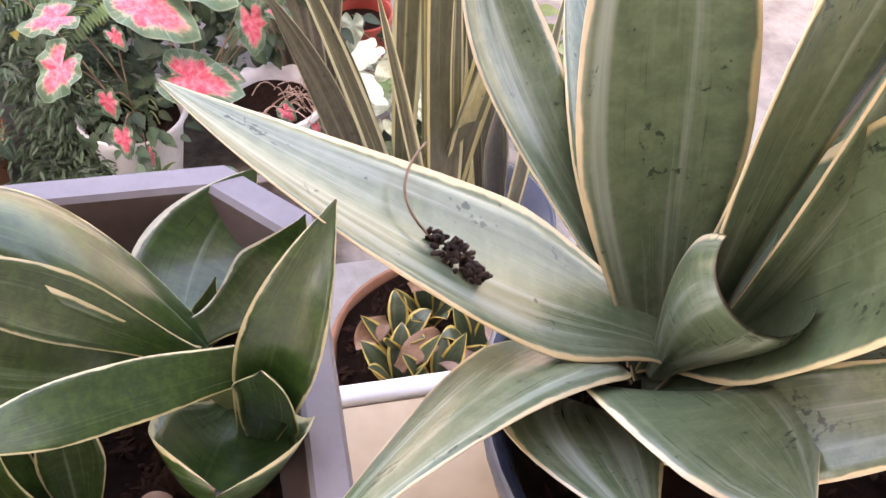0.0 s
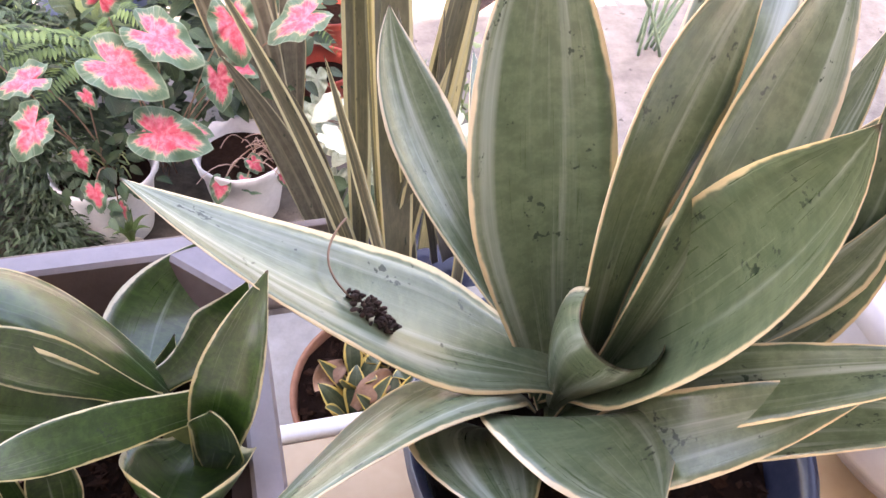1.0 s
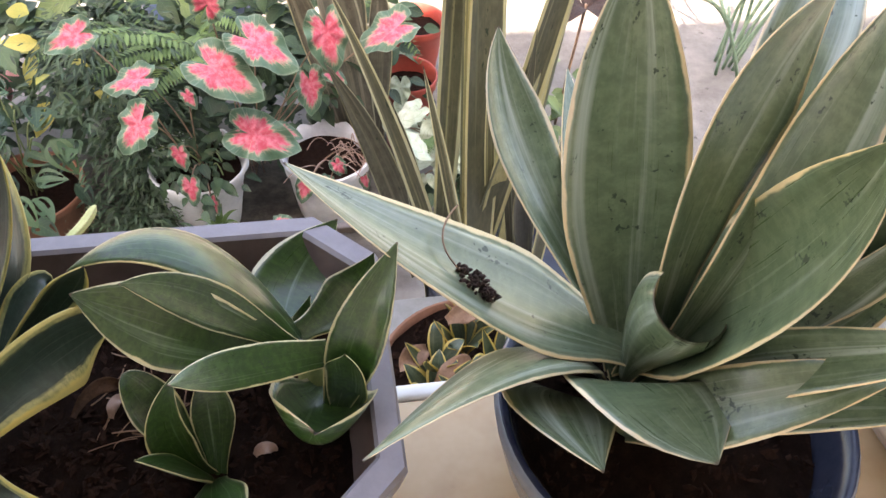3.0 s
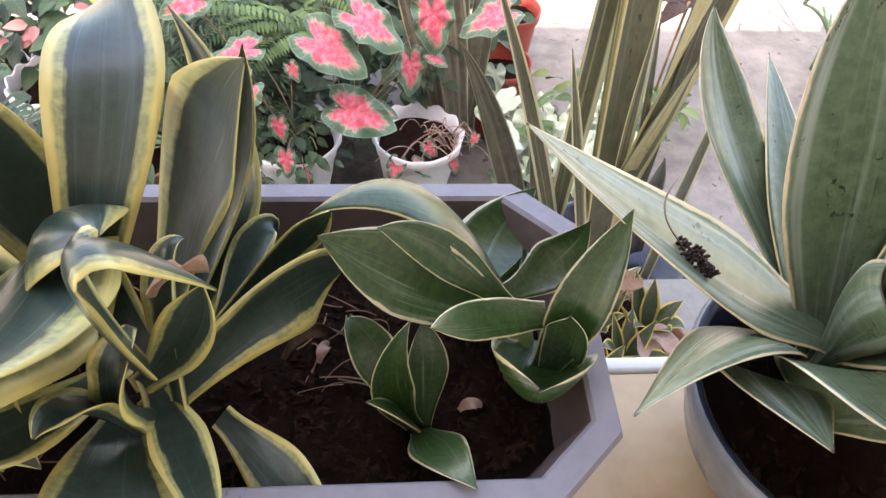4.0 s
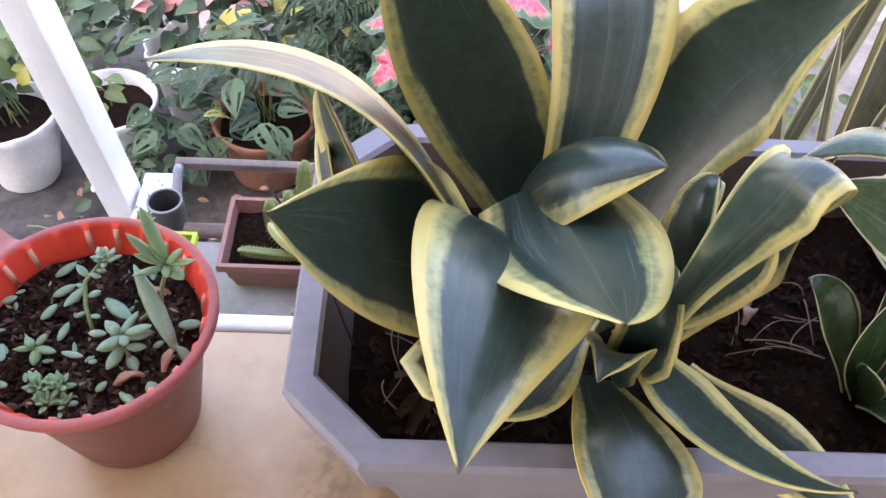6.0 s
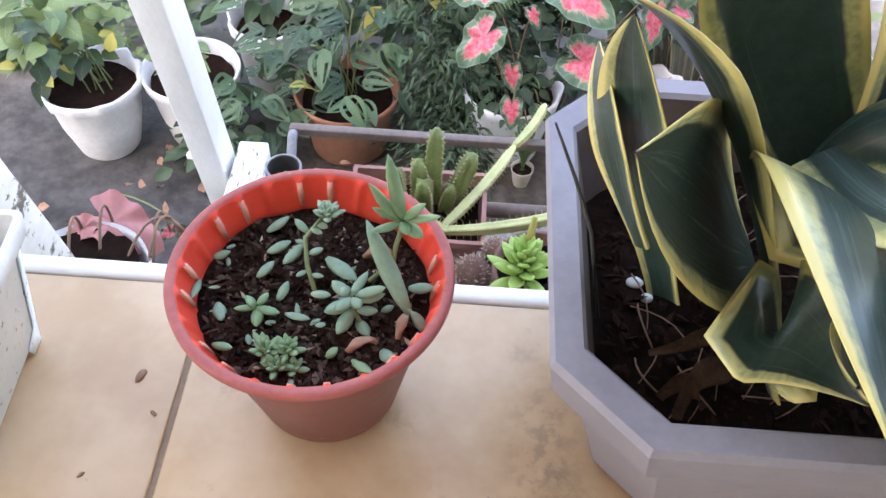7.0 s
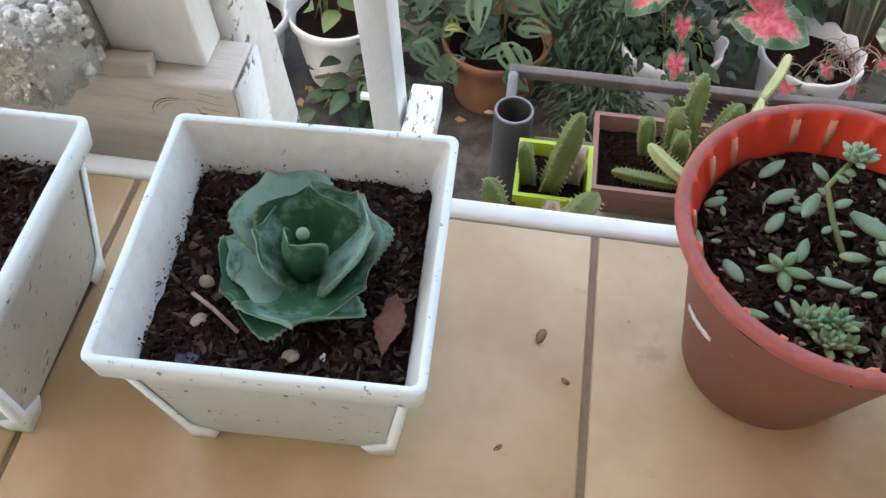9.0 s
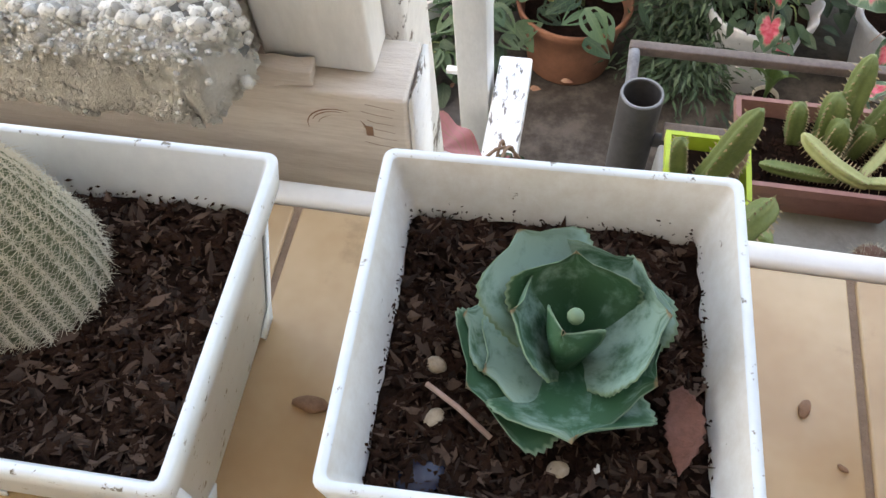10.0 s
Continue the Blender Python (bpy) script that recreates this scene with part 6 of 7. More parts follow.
bm = bmesh.new()
rows = lathe(bm, [(0.05, 0.0), (0.066, 0.10), (0.070, 0.118), (0.069, 0.124), (0.062, 0.124), (0.058, 0.105), (0.01, 0.105, 1)], (-0.565, 0.775, 1.001), 40)
cap(bm, rows[0], flip=True)
part("body", bm, [BEIGE, SOIL], bp)
fast_crumbs("soil_crumb", 220, lambda r: (lambda a, q: (-0.565 + q * math.cos(a), 0.775 + q * math.sin(a), 1.108))(r.uniform(0, 6.3), 0.055 * math.sqrt(r.random())), 0.001, 0.004, CHIPS, bp, seed=71)

# small gold-edged plants on the bench
sg = plant("dwarf_snake_plant", (-0.125, 0.70, 1.11), SMALL_GOLD, "dwarf snake plant with gold-edged leaves and dried tips")
sgp = thing("tray_pot", (-0.13, 0.70, 1.0), "low terracotta tray pot on the bench", "pot")
bm = bmesh.new()
rows = lathe(bm, [(0.115, 0.0), (0.130, 0.065), (0.134, 0.07), (0.128, 0.072), (0.125, 0.055)], (-0.15, 0.685, 1.001), 48)
cap(bm, rows[0], flip=True)
part("body", bm, TERRACOTTA, sgp)
bm = bmesh.new()
rows = lathe(bm, [(0.1255 * k / 8, 0.062) for k in range(8, 0, -1)], (-0.15, 0.685, 1.0), 40)
cap(bm, rows[-1])
roughen(bm, 0.015, 0.005)
part("soil", bm, SOIL, sgp, "dark soil")
fast_crumbs("soil_crumb", 500, lambda r: (lambda a, q: (-0.15 + q * math.cos(a), 0.685 + q * math.sin(a), 1.066))(r.uniform(0, 6.3), 0.12 * math.sqrt(r.random())), 0.0015, 0.005, CHIPS, sgp, seed=77)
rng = random.Random(14)
for cx, cy, n in ((-0.215, 0.640, 6), (-0.175, 0.625, 6), (-0.205, 0.685, 5), (-0.125, 0.672, 6), (-0.165, 0.715, 7), (-0.085, 0.72, 7), (-0.145, 0.76, 6)):
    for k in range(n):
        a = 0.4 + 2 * math.pi * k / n + rng.uniform(-0.25, 0.25)
        q = rng.uniform(0.030, 0.052)
        d = Vector((math.cos(a), math.sin(a), 0))
        base = Vector((cx, cy, 1.08))
        mid = base + d * q * 0.55 + UP * rng.uniform(0.035, 0.05)
        tip = base + d * q + UP * rng.uniform(0.05, 0.085)
        blade(sg, tuple(base), tuple(mid), tuple(tip), rng.uniform(0.022, 0.030), axis=tuple(base), cup=0.3, nv=14, nu=6, power=1.6)
for k, (x, y, z) in enumerate(((-0.16, 0.725, 1.15), (-0.10, 0.665, 1.115), (-0.12, 0.75, 1.15), (-0.08, 0.68, 1.12), (-0.19, 0.655, 1.125), (-0.165, 0.600, 1.10), (-0.235, 0.69, 1.115), (-0.15, 0.635, 1.12), (-0.21, 0.61, 1.09))):
    bm = bmesh.new()
    a = k * 1.7
    d = Vector((math.cos(a), math.sin(a), 0.2)) * 0.028
    p = Vector((x, y, z))
    blade_mesh(bm, p - d, p + UP * 0.010, p + d, 0.030, face=(0, -0.4, 1), wave=0.2, cup=0.4, power=3, thick=0.0006)
    solid("dead_leaf", bm, (DRIED, DRIED_PINK)[k % 2], "crumpled dry brown leaf among dwarf snake plants", "leaf", group="dry leaves on the bench")

# ---- striped sword plants standing behind ----
tall_pot = thing("dark_pot", (-0.05, 0.99, 0.0), "tall dark pot of striped snake plant behind the bench", "pot")
bm = bmesh.new()
rows = lathe(bm, [(0.11, 0.0), (0.13, 0.86), (0.135, 0.90), (0.125, 0.90), (0.12, 0.86), (0.01, 0.86)], (-0.03, 1.03, 0.001), 40)
cap(bm, rows[0], flip=True)
part("body", bm, NAVY, tall_pot)
st = plant("striped_snake_plant", (-0.05, 0.99, 0.87), STRIPE_LEAF, "tall snake plant with cream and green striped sword leaves")
rng = random.Random(6)
for fx, fy, tx, ty, tz, w, roll, mat in (
    (-0.127, 1.102, -0.168, 0.915, 1.76, 0.042, 8, STRIPE_LEAF), (-0.112, 0.945, -0.150, 0.98, 1.72, 0.022, -6, CREAM_SWORD), (-0.092, 0.940, -0.126, 0.986, 1.74, 0.052, 4, STRIPE_LEAF),
    (-0.046, 1.038, -0.133, 0.86, 1.479, 0.017, 0, STRIPE_LEAF), (-0.084, 1.009, -0.048, 0.81, 1.74, 0.039, -10, STRIPE_LEAF), (-0.093, 1.029, -0.070, 0.86, 1.431, 0.036, 12, CREAM_SWORD),
    (-0.021, 1.075, 0.070, 1.140, 1.74, 0.034, 6, CREAM_SWORD), (-0.010, 1.040, -0.131, 0.86, 1.494, 0.015, 20, DARK_SWORD), (-0.010, 1.050, -0.082, 0.86, 1.487, 0.016, -15, DARK_SWORD),
    (-0.005, 0.943, -0.029, 0.84, 1.440, 0.024, 15, STRIPE_LEAF), (0.017, 1.046, -0.072, 0.86, 1.276, 0.037, 0, DARK_SWORD), (-0.098, 0.926, -0.193, 0.963, 1.37, 0.018, -18, STRIPE_LEAF)):
    a, b = Vector((fx, fy, 0.88)), Vector((tx, ty, tz))
    m = (a + b) / 2 + Vector((rng.uniform(-0.004, 0.004), 0.006, 0.004))
    blade(st, tuple(a), tuple(m), tuple(b), w, mat=mat, cup=0.35, foot=0.75, peak=0.45, power=2.6, face=(0.1, -1, 0.2), nv=18, nu=8, roll=roll)
dk = plant("dark_snake_plant", (-0.17, 1.15, 0.75), DARK_SWORD, "narrow dark olive sword leaves with pale edges")
for a, b, w in (((-0.155, 1.144, 0.75), (-0.313, 1.174, 1.235), 0.050), ((-0.116, 0.985, 0.80), (-0.316, 0.952, 1.51), 0.027), ((-0.150, 1.03, 0.80), (-0.236, 1.03, 1.285), 0.030)):
    m = (Vector(a) + Vector(b)) / 2 + Vector((0.01, 0.02, 0.02))
    blade(dk, a, tuple(m), b, w, mat=DARK_SWORD if w > 0.028 else STRIPE_LEAF, cup=0.4, foot=0.7, peak=0.4, power=1.8, face=(0.1, -1, 0.3), nv=16, nu=6)

# ---- tiles of the ledge ----
for k in range(-5, 9):
    x0 = -1.0 + 0.30 * k
    if x0 < -2.55 or x0 > 1.3:
        continue
    bm = bmesh.new()
    box(bm, (x0 + 0.0022, 0.142, LEDGE - 0.006), (x0 + 0.2978, 0.4505, LEDGE), 0.0015, 2)
    part("tile", bm, TILE, ledge)

# ---- garden below ----
def oval(s):
    return math.sin(math.pi * min(1.0, s ** 0.75)) ** 0.85


def leaf_cloud(name, spots, material, parent, shape=oval, ratio=0.55, label="", droop=0.35, nv=5, holes=False, seed=1, lobes=0.0):
    """Many small leaves as one joined mesh; spots gives (place, direction, normal, length)."""
    verts, faces, uvs = [], [], []
    rng = random.Random(seed)
    for p, d, nrm, length in spots:
        d = Vector(d).normalized()
        nrm = Vector(nrm)
        nrm = (nrm - nrm.dot(d) * d)
        nrm = nrm.normalized() if nrm.length > 1e-3 else d.orthogonal().normalized()
        side = d.cross(nrm)
        k = len(verts)
        cols = 6 if holes else 4
        for i in range(nv + 1):
            s = i / nv
            w = 0.5 * ratio * length * shape(s) * (1 + lobes * (-1) ** i)
            c = Vector(p) + d * (length * s) - nrm * (droop * length * s * s)
            for j in range(cols + 1):
                u = 2 * j / cols - 1
                verts.append(c + side * (w * u) + nrm * (0.22 * w * abs(u)))
                uvs.append((j / cols, s))
        for i in range(nv):
            for j in range(cols):
                if holes and j in (1, 4) and 1 <= i < nv - 1 and rng.random() < 0.75:
                    continue
                a = k + i * (cols + 1) + j
                faces.append((a, a + 1, a + cols + 2, a + cols + 1))
    me = bpy.data.meshes.new(name)
    me.from_pydata(verts, [], faces)
    layer = me.uv_layers.new(name="UVMap")
    idx = np.empty(len(me.loops), dtype=np.int32)
    me.loops.foreach_get("vertex_index", idx)
    layer.data.foreach_set("uv", np.array(uvs, dtype=np.float32)[idx].ravel())
    me.polygons.foreach_set("use_smooth", [True] * len(me.polygons))
    me.materials.append(material)
    ob = new(name, me)
    if parent is not None:
        ob.parent = parent
        ob.matrix_parent_inverse = parent.matrix_world.inverted()
    return tagged(ob, label)


def garden_pot(name, x, y, r, h, mat, label, wavy=0.0, base=0.68, fill=0.8):
    ob = thing(name, (x, y, 0), label, "pot")
    bm = bmesh.new()

    def wave(a, q, z):
        return q * (1 + (0.6 * wavy * math.cos(12 * a) if z > h * 0.8 and q > r * 0.93 else 0))

    rows = lathe(bm, [(r * base * 0.92, 0.0), (r * base, 0.01), (r * 0.80, h * 0.45), (r * 0.88, h * 0.80), (r * 0.97, h * 0.86), (r, h * 0.97), (r * 0.985, h), (r * 0.94, h * 0.985), (r * 0.87, h * 0.86), (r * 0.85, h * fill)], (x, y, 0.001), 60, wave)
    if wavy:
        for v in bm.verts:
            if v.co.z > h * 0.9 and math.hypot(v.co.x - x, v.co.y - y) > r * 0.9:
                v.co.z += 0.022 * h * math.cos(12 * math.atan2(v.co.y - y, v.co.x - x))
    cap(bm, rows[0], flip=True)
    part("body", bm, mat, ob)
    bm = bmesh.new()
    rows = lathe(bm, [(r * 0.852 * k / 5, h * (fill + 0.025)) for k in range(5, 0, -1)], (x, y, 0.001), 30)
    cap(bm, rows[-1])
    roughen(bm, 0.02, 0.006, x)
    part("soil", bm, SOIL, ob, "dark soil")
    return ob


garden_pot("garden_pot", -0.685, 2.088, 0.149, 0.255, POT_WHITE, "white scalloped plastic pot of pink-hearted caladium", 0.05)
garden_pot("garden_pot", -0.300, 2.105, 0.142, 0.245, POT_WHITE, "white scalloped plastic pot with withered caladium stalks", 0.05)
garden_pot("garden_pot", -1.905, 1.99, 0.148, 0.26, POT_WHITE, "white scalloped pot with a leafy shrub", 0.06, 0.62)
garden_pot("garden_pot", -1.632, 2.07, 0.146, 0.25, POT_WHITE, "plain round white plastic pot of dark soil")
garden_pot("garden_pot", -1.43, 2.27, 0.125, 0.31, POT_WHITE, "white scalloped pot standing among vines", 0.06)
garden_pot("garden_pot", -1.17, 2.06, 0.158, 0.22, TERRACOTTA, "terracotta pot overflowing with a holed-leaf vine", 0.0, 0.74)
garden_pot("garden_pot", -0.01, 2.40, 0.100, 0.30, RED_POT, "orange-red plastic flower pot")
garden_pot("garden_pot", 0.07, 2.78, 0.110, 0.26, RED_POT, "orange-red plastic flower pot behind another")
garden_pot("garden_pot", -0.15, 2.43, 0.075, 0.40, POT_WHITE, "tall white plastic pot beside the red one")
garden_pot("garden_pot", -1.31, 0.76, 0.085, 0.99, POT_WHITE, "tall white pot of pink-leaved caladium below the ledge", base=0.85, fill=0.97)
garden_pot("garden_pot", -0.635, 1.93, 0.035, 0.07, BEIGE, "tiny clay pot on the garden floor")
garden_pot("garden_pot", -0.45, 1.80, 0.07, 0.09, TERRACOTTA, "small terracotta pot of red caladium")
garden_pot("garden_pot", -1.05, 2.75, 0.14, 0.28, POT_WHITE, "white plastic pot half hidden by ferns")

drum = thing("plastic_drum", (-0.72, 3.05, 0), "dark blue plastic drum standing behind the plants", "drum")
bm = bmesh.new()
rows = lathe(bm, [(0.20, 0.0), (0.205, 0.02), (0.205, 0.28), (0.212, 0.30), (0.205, 0.32), (0.205, 0.60), (0.212, 0.62), (0.205, 0.64), (0.20, 0.86), (0.19, 0.88), (0.01, 0.88)], (-0.72, 3.05, 0.001), 48)
cap(bm, rows[0], flip=True)
part("shell", bm, BLUE_DRUM, drum)


# heart-shaped caladium leaves
TURNS = [0, 15, 35, 60, 90, 120, 145, 165, 180]
REACH = [1.0, 0.84, 0.68, 0.60, 0.58, 0.63, 0.66, 0.52, 0.20]


def heart(bm, centre, tip, normal, size, rings=5, n=44, ruffle=0.05, seed=0.0):
    uv = bm.loops.layers.uv.verify()
    tip = Vector(tip).normalized()
    nrm = Vector(normal)
    nrm = (nrm - nrm.dot(tip) * tip).normalized()
    side = nrm.cross(tip)
    rows = []
    for k in range(1, rings + 1):
        f = k / rings
        row = []
        for i in range(n):
            a = 2 * math.pi * i / n
            deg = abs(math.degrees(a) if a <= math.pi else math.degrees(2 * math.pi - a))
            q = float(np.interp(deg, TURNS, REACH)) * size * f
            lift = size * (0.10 * f * abs(math.sin(a)) + ruffle * f * f * math.sin(7 * a + seed) - 0.16 * f * f * max(0, math.cos(a)))
            row.append((bm.verts.new(Vector(centre) + tip * (q * math.cos(a)) + side * (0.84 * q * math.sin(a)) + nrm * lift), (f, i / n)))
        rows.append(row)
    mid = (bm.verts.new(Vector(centre)), (0.0, 0.0))

    def face(*v):
        f = bm.faces.new([x[0] for x in v])
        for lp, x in zip(f.loops, v):
            lp[uv].uv = x[1]

    for i in range(n):
        face(mid, rows[0][i], rows[0][(i + 1) % n])
        for lo, hi in zip(rows, rows[1:]):
            face(lo[i], hi[i], hi[(i + 1) % n], lo[(i + 1) % n])


def caladium(name, foot, leaves, label, mat=None, seed=1, grow=1.18):
    ob = thing(name, foot, label, "plant")
    rng = random.Random(seed)
    for (x, y, z, size, lean) in leaves:
        c = Vector((x, y, z))
        a = radians(lean)
        tip = Vector((math.sin(a), -0.35 + rng.uniform(-0.2, 0.2), -math.cos(a) * 0.75 + rng.uniform(-0.2, 0.1)))
        bm = bmesh.new()
        heart(bm, c, tip, (rng.uniform(-0.45, 0.45), -0.62 + rng.uniform(-0.3, 0.45), 0.9), size * grow * rng.uniform(0.85, 1.15), ruffle=rng.uniform(0.05, 0.11), seed=rng.uniform(0, 6))
        part("leaf", bm, mat or CALADIUM, ob)
        bm = bmesh.new()
        f = Vector(foot) + Vector((rng.uniform(-0.03, 0.03), rng.uniform(-0.03, 0.03), 0))
        tube(bm, curve(f, (f + c) / 2 + Vector((0, 0.02, 0.05)), c + UP * -0.002, 8), 0.0022, 5)
        part("stalk", bm, STEM_RED, ob)
    return ob


caladium("caladium", (-0.685, 2.08, 0.19), [(-0.783, 1.92, 0.538, 0.086, -30), (-0.700, 1.92, 0.428, 0.052, 5), (-0.690, 1.92, 0.307, 0.058, 0), (-0.640, 1.92, 0.238, 0.050, 10), (-0.780, 2.02, 0.607, 0.075, -80), (-0.660, 2.00, 0.560, 0.036, 30), (-0.91, 2.05, 0.73, 0.075, -70)], "caladium with green-edged bright pink hearted leaves", seed=2)
caladium("caladium", (-0.52, 2.2, 0.1), [(-0.572, 1.98, 0.655, 0.118, 62), (-0.467, 2.02, 0.705, 0.115, 55), (-0.574, 2.04, 0.81, 0.078, 165), (-0.335, 2.05, 0.54, 0.072, 5), (-0.500, 1.96, 0.445, 0.105, 78), (-0.280, 2.06, 0.70, 0.092, 8), (-0.090, 2.12, 0.66, 0.092, -78), (-0.43, 2.02, 0.40, 0.05, 95), (-0.27, 2.06, 0.56, 0.04, 60), (-0.55, 2.0, 0.41, 0.045, -60)], "tall caladium with large ruffled pink hearted leaves", seed=3)
caladium("caladium", (-0.20, 2.14, 0.18), [(-0.37, 1.98, 0.22, 0.06, -20), (-0.19, 2.02, 0.19, 0.035, 10), (-0.27, 2.04, 0.24, 0.04, 30), (-0.13, 2.05, 0.27, 0.035, -20), (-0.30, 2.0, 0.20, 0.05, 50)], "withering caladium with small pale pink leaves", seed=4)
caladium("caladium", (-1.30, 0.76, 0.965), [(-1.300, 0.850, 0.985, 0.075, 70), (-1.335, 0.83, 0.99, 0.040, -60)], "caladium with large dusky pink leaves in a white pot", PINK_LEAF, seed=5, grow=1.0)
caladium("caladium", (-1.25, 0.775, 0.965), [(-1.207, 0.85, 0.975, 0.024, 10), (-1.195, 0.845, 0.970, 0.022, 75), (-1.222, 0.85, 0.972, 0.022, -65)], "small star-like red caladium", CALADIUM, seed=6, grow=1.0)
caladium("caladium", (-0.45, 1.80, 0.08), [(-0.47, 1.77, 0.21, 0.050, -15), (-0.50, 1.78, 0.19, 0.050, -80), (-0.43, 1.77, 0.15, 0.055, 40), (-0.45, 1.79, 0.26, 0.045, 150)], "small red caladium with green leaf edges", CALADIUM, seed=7, grow=1.2)
rng = random.Random(30)
caladium("caladium", (0.16, 2.16, 0.0), [(0.16 + rng.uniform(-0.24, 0.24), 2.15 + rng.uniform(-0.14, 0.16), rng.uniform(0.10, 0.34), rng.uniform(0.05, 0.085), rng.uniform(-80, 80)) for _ in range(44)], "white caladium with fine green veins", WHITE_CAL, seed=8, grow=1.1)

# withered stalks
bm = bmesh.new()
rng = random.Random(44)
for k in range(26):
    p = Vector((-0.22 + rng.uniform(-0.09, 0.09), 2.13 + rng.uniform(-0.07, 0.07), 0.19))
    q = p + Vector((rng.uniform(-0.13, 0.10), rng.uniform(-0.14, 0.04), rng.uniform(0.0, 0.12)))
    tube(bm, curve(p, (p + q) / 2 + UP * 0.04, q, 6), 0.0016, 4)
tagged(solid("withered_stalk", bm, DRIED_PINK, "tangle of dry caladium stalks in a white pot", "plant"), kind="stuff")


def scatter_spots(rng, centre, spread, n, lo, hi, up=0.7, out=True):
    for _ in range(n):
        o = Vector((rng.gauss(0, 0.5) * spread[0], rng.gauss(0, 0.5) * spread[1], rng.gauss(0, 0.5) * spread[2]))
        p = Vector(centre) + o
        if p.z < 0.02:
            p.z = 0.02 + 0.05 * rng.random()
        d = Vector((o.x, o.y, 0.02)).normalized() * 0.8 + Vector((rng.uniform(-0.7, 0.7), rng.uniform(-0.9, 0.4), rng.uniform(-0.6, 0.35)))
        yield p, d, Vector((rng.uniform(-0.5, 0.5), rng.uniform(-0.9, 0.1), up + rng.random() * 0.4)), rng.uniform(lo, hi)


def bush(name, foot, groups, label, category="plant", stems=8, seed=1):
    """A leafy plant: thin stems and one or more leafy crowns."""
    ob = thing(name, foot, label, category)
    rng = random.Random(seed)
    bm = bmesh.new()
    for k in range(stems):
        c, sp = groups[0][0], groups[0][1]
        q = Vector(c) + Vector((rng.uniform(-1, 1) * sp[0] * 0.6, rng.uniform(-1, 1) * sp[1] * 0.6, rng.uniform(-0.4, 0.6) * sp[2]))
        f = Vector(foot) + Vector((rng.uniform(-0.04, 0.04), rng.uniform(-0.04, 0.04), 0))
        tube(bm, curve(f, (f + q) / 2 + UP * 0.05, q, 6), 0.0025, 5)
    part("stem", bm, STEM, ob)
    for k, (c, sp, n, lo, hi, mat, kw) in enumerate(groups):
        leaf_cloud("crown", scatter_spots(rng, c, sp, n, lo, hi), mat, ob, seed=seed + k, **kw)
    return ob


holed = dict(holes=True, nv=7, ratio=0.70)
bush("holed_vine", (-1.17, 2.06, 0.18), [((-1.13, 2.10, 0.40), (0.28, 0.14, 0.12), 60, 0.07, 0.115, MONSTERA, holed), ((-1.42, 2.0, 0.20), (0.10, 0.10, 0.14), 34, 0.06, 0.10, MONSTERA, holed), ((-1.14, 1.95, 0.30), (0.16, 0.05, 0.05), 10, 0.07, 0.10, MONSTERA, holed), ((-1.24, 1.92, 0.30), (0.03, 0.02, 0.02), 1, 0.09, 0.10, YELLOW_LEAF, holed)], "vine with dark green holed leaves spilling from terracotta", seed=11)
fine = dict(ratio=0.20, nv=3)
bush("pot_filler", (-0.685, 2.088, 0.21), [((-0.685, 2.07, 0.27), (0.14, 0.12, 0.05), 90, 0.03, 0.06, FOLIAGE, {})], "small dark leaves filling a white pot", "plant", 5, 22)
bush("feathery_shrub", (-0.90, 2.15, 0.0), [((-0.84, 2.16, 0.24), (0.14, 0.16, 0.20), 2600, 0.018, 0.045, FOLIAGE, fine), ((-0.90, 2.28, 0.50), (0.22, 0.18, 0.16), 1600, 0.02, 0.05, FOLIAGE, fine), ((-0.86, 2.0, 0.10), (0.14, 0.12, 0.10), 1300, 0.018, 0.045, FOLIAGE, fine)], "dense dark green feathery shrub", "shrub", 14, 12)
bush("leafy_shrub", (-0.95, 2.5, 0.0), [((-0.85, 2.36, 0.34), (0.45, 0.16, 0.20), 260, 0.035, 0.085, FOLIAGE, {}), ((-0.40, 2.36, 0.34), (0.40, 0.16, 0.24), 260, 0.035, 0.085, FOLIAGE, {}), ((-1.02, 2.30, 0.50), (0.22, 0.16, 0.10), 22, 0.06, 0.11, YELLOW_LEAF, {})], "mixed green broad-leaved shrub", "shrub", 12, 13)
bush("leafy_shrub", (-0.75, 2.58, 0.0), [((-0.80, 2.56, 0.40), (0.50, 0.10, 0.26), 330, 0.05, 0.11, FOLIAGE, {}), ((-0.95, 2.50, 0.62), (0.30, 0.08, 0.10), 26, 0.07, 0.13, FOLIAGE_LIGHT, {}), ((-0.30, 2.56, 0.40), (0.30, 0.08, 0.26), 150, 0.05, 0.10, MONSTERA, {})], "dark leafy shrub with a few yellowing leaves before a drum", "shrub", 12, 23)
bush("leafy_shrub", (-1.55, 2.55, 0.0), [((-1.60, 2.50, 0.34), (0.50, 0.18, 0.26), 300, 0.05, 0.11, FOLIAGE, {}), ((-1.30, 2.42, 0.48), (0.35, 0.16, 0.16), 90, 0.05, 0.10, MONSTERA, {}), ((-1.35, 2.30, 0.46), (0.18, 0.10, 0.08), 22, 0.04, 0.07, PINK_LEAF, {})], "dark green shrub with a few reddish leaves", "shrub", 12, 14)
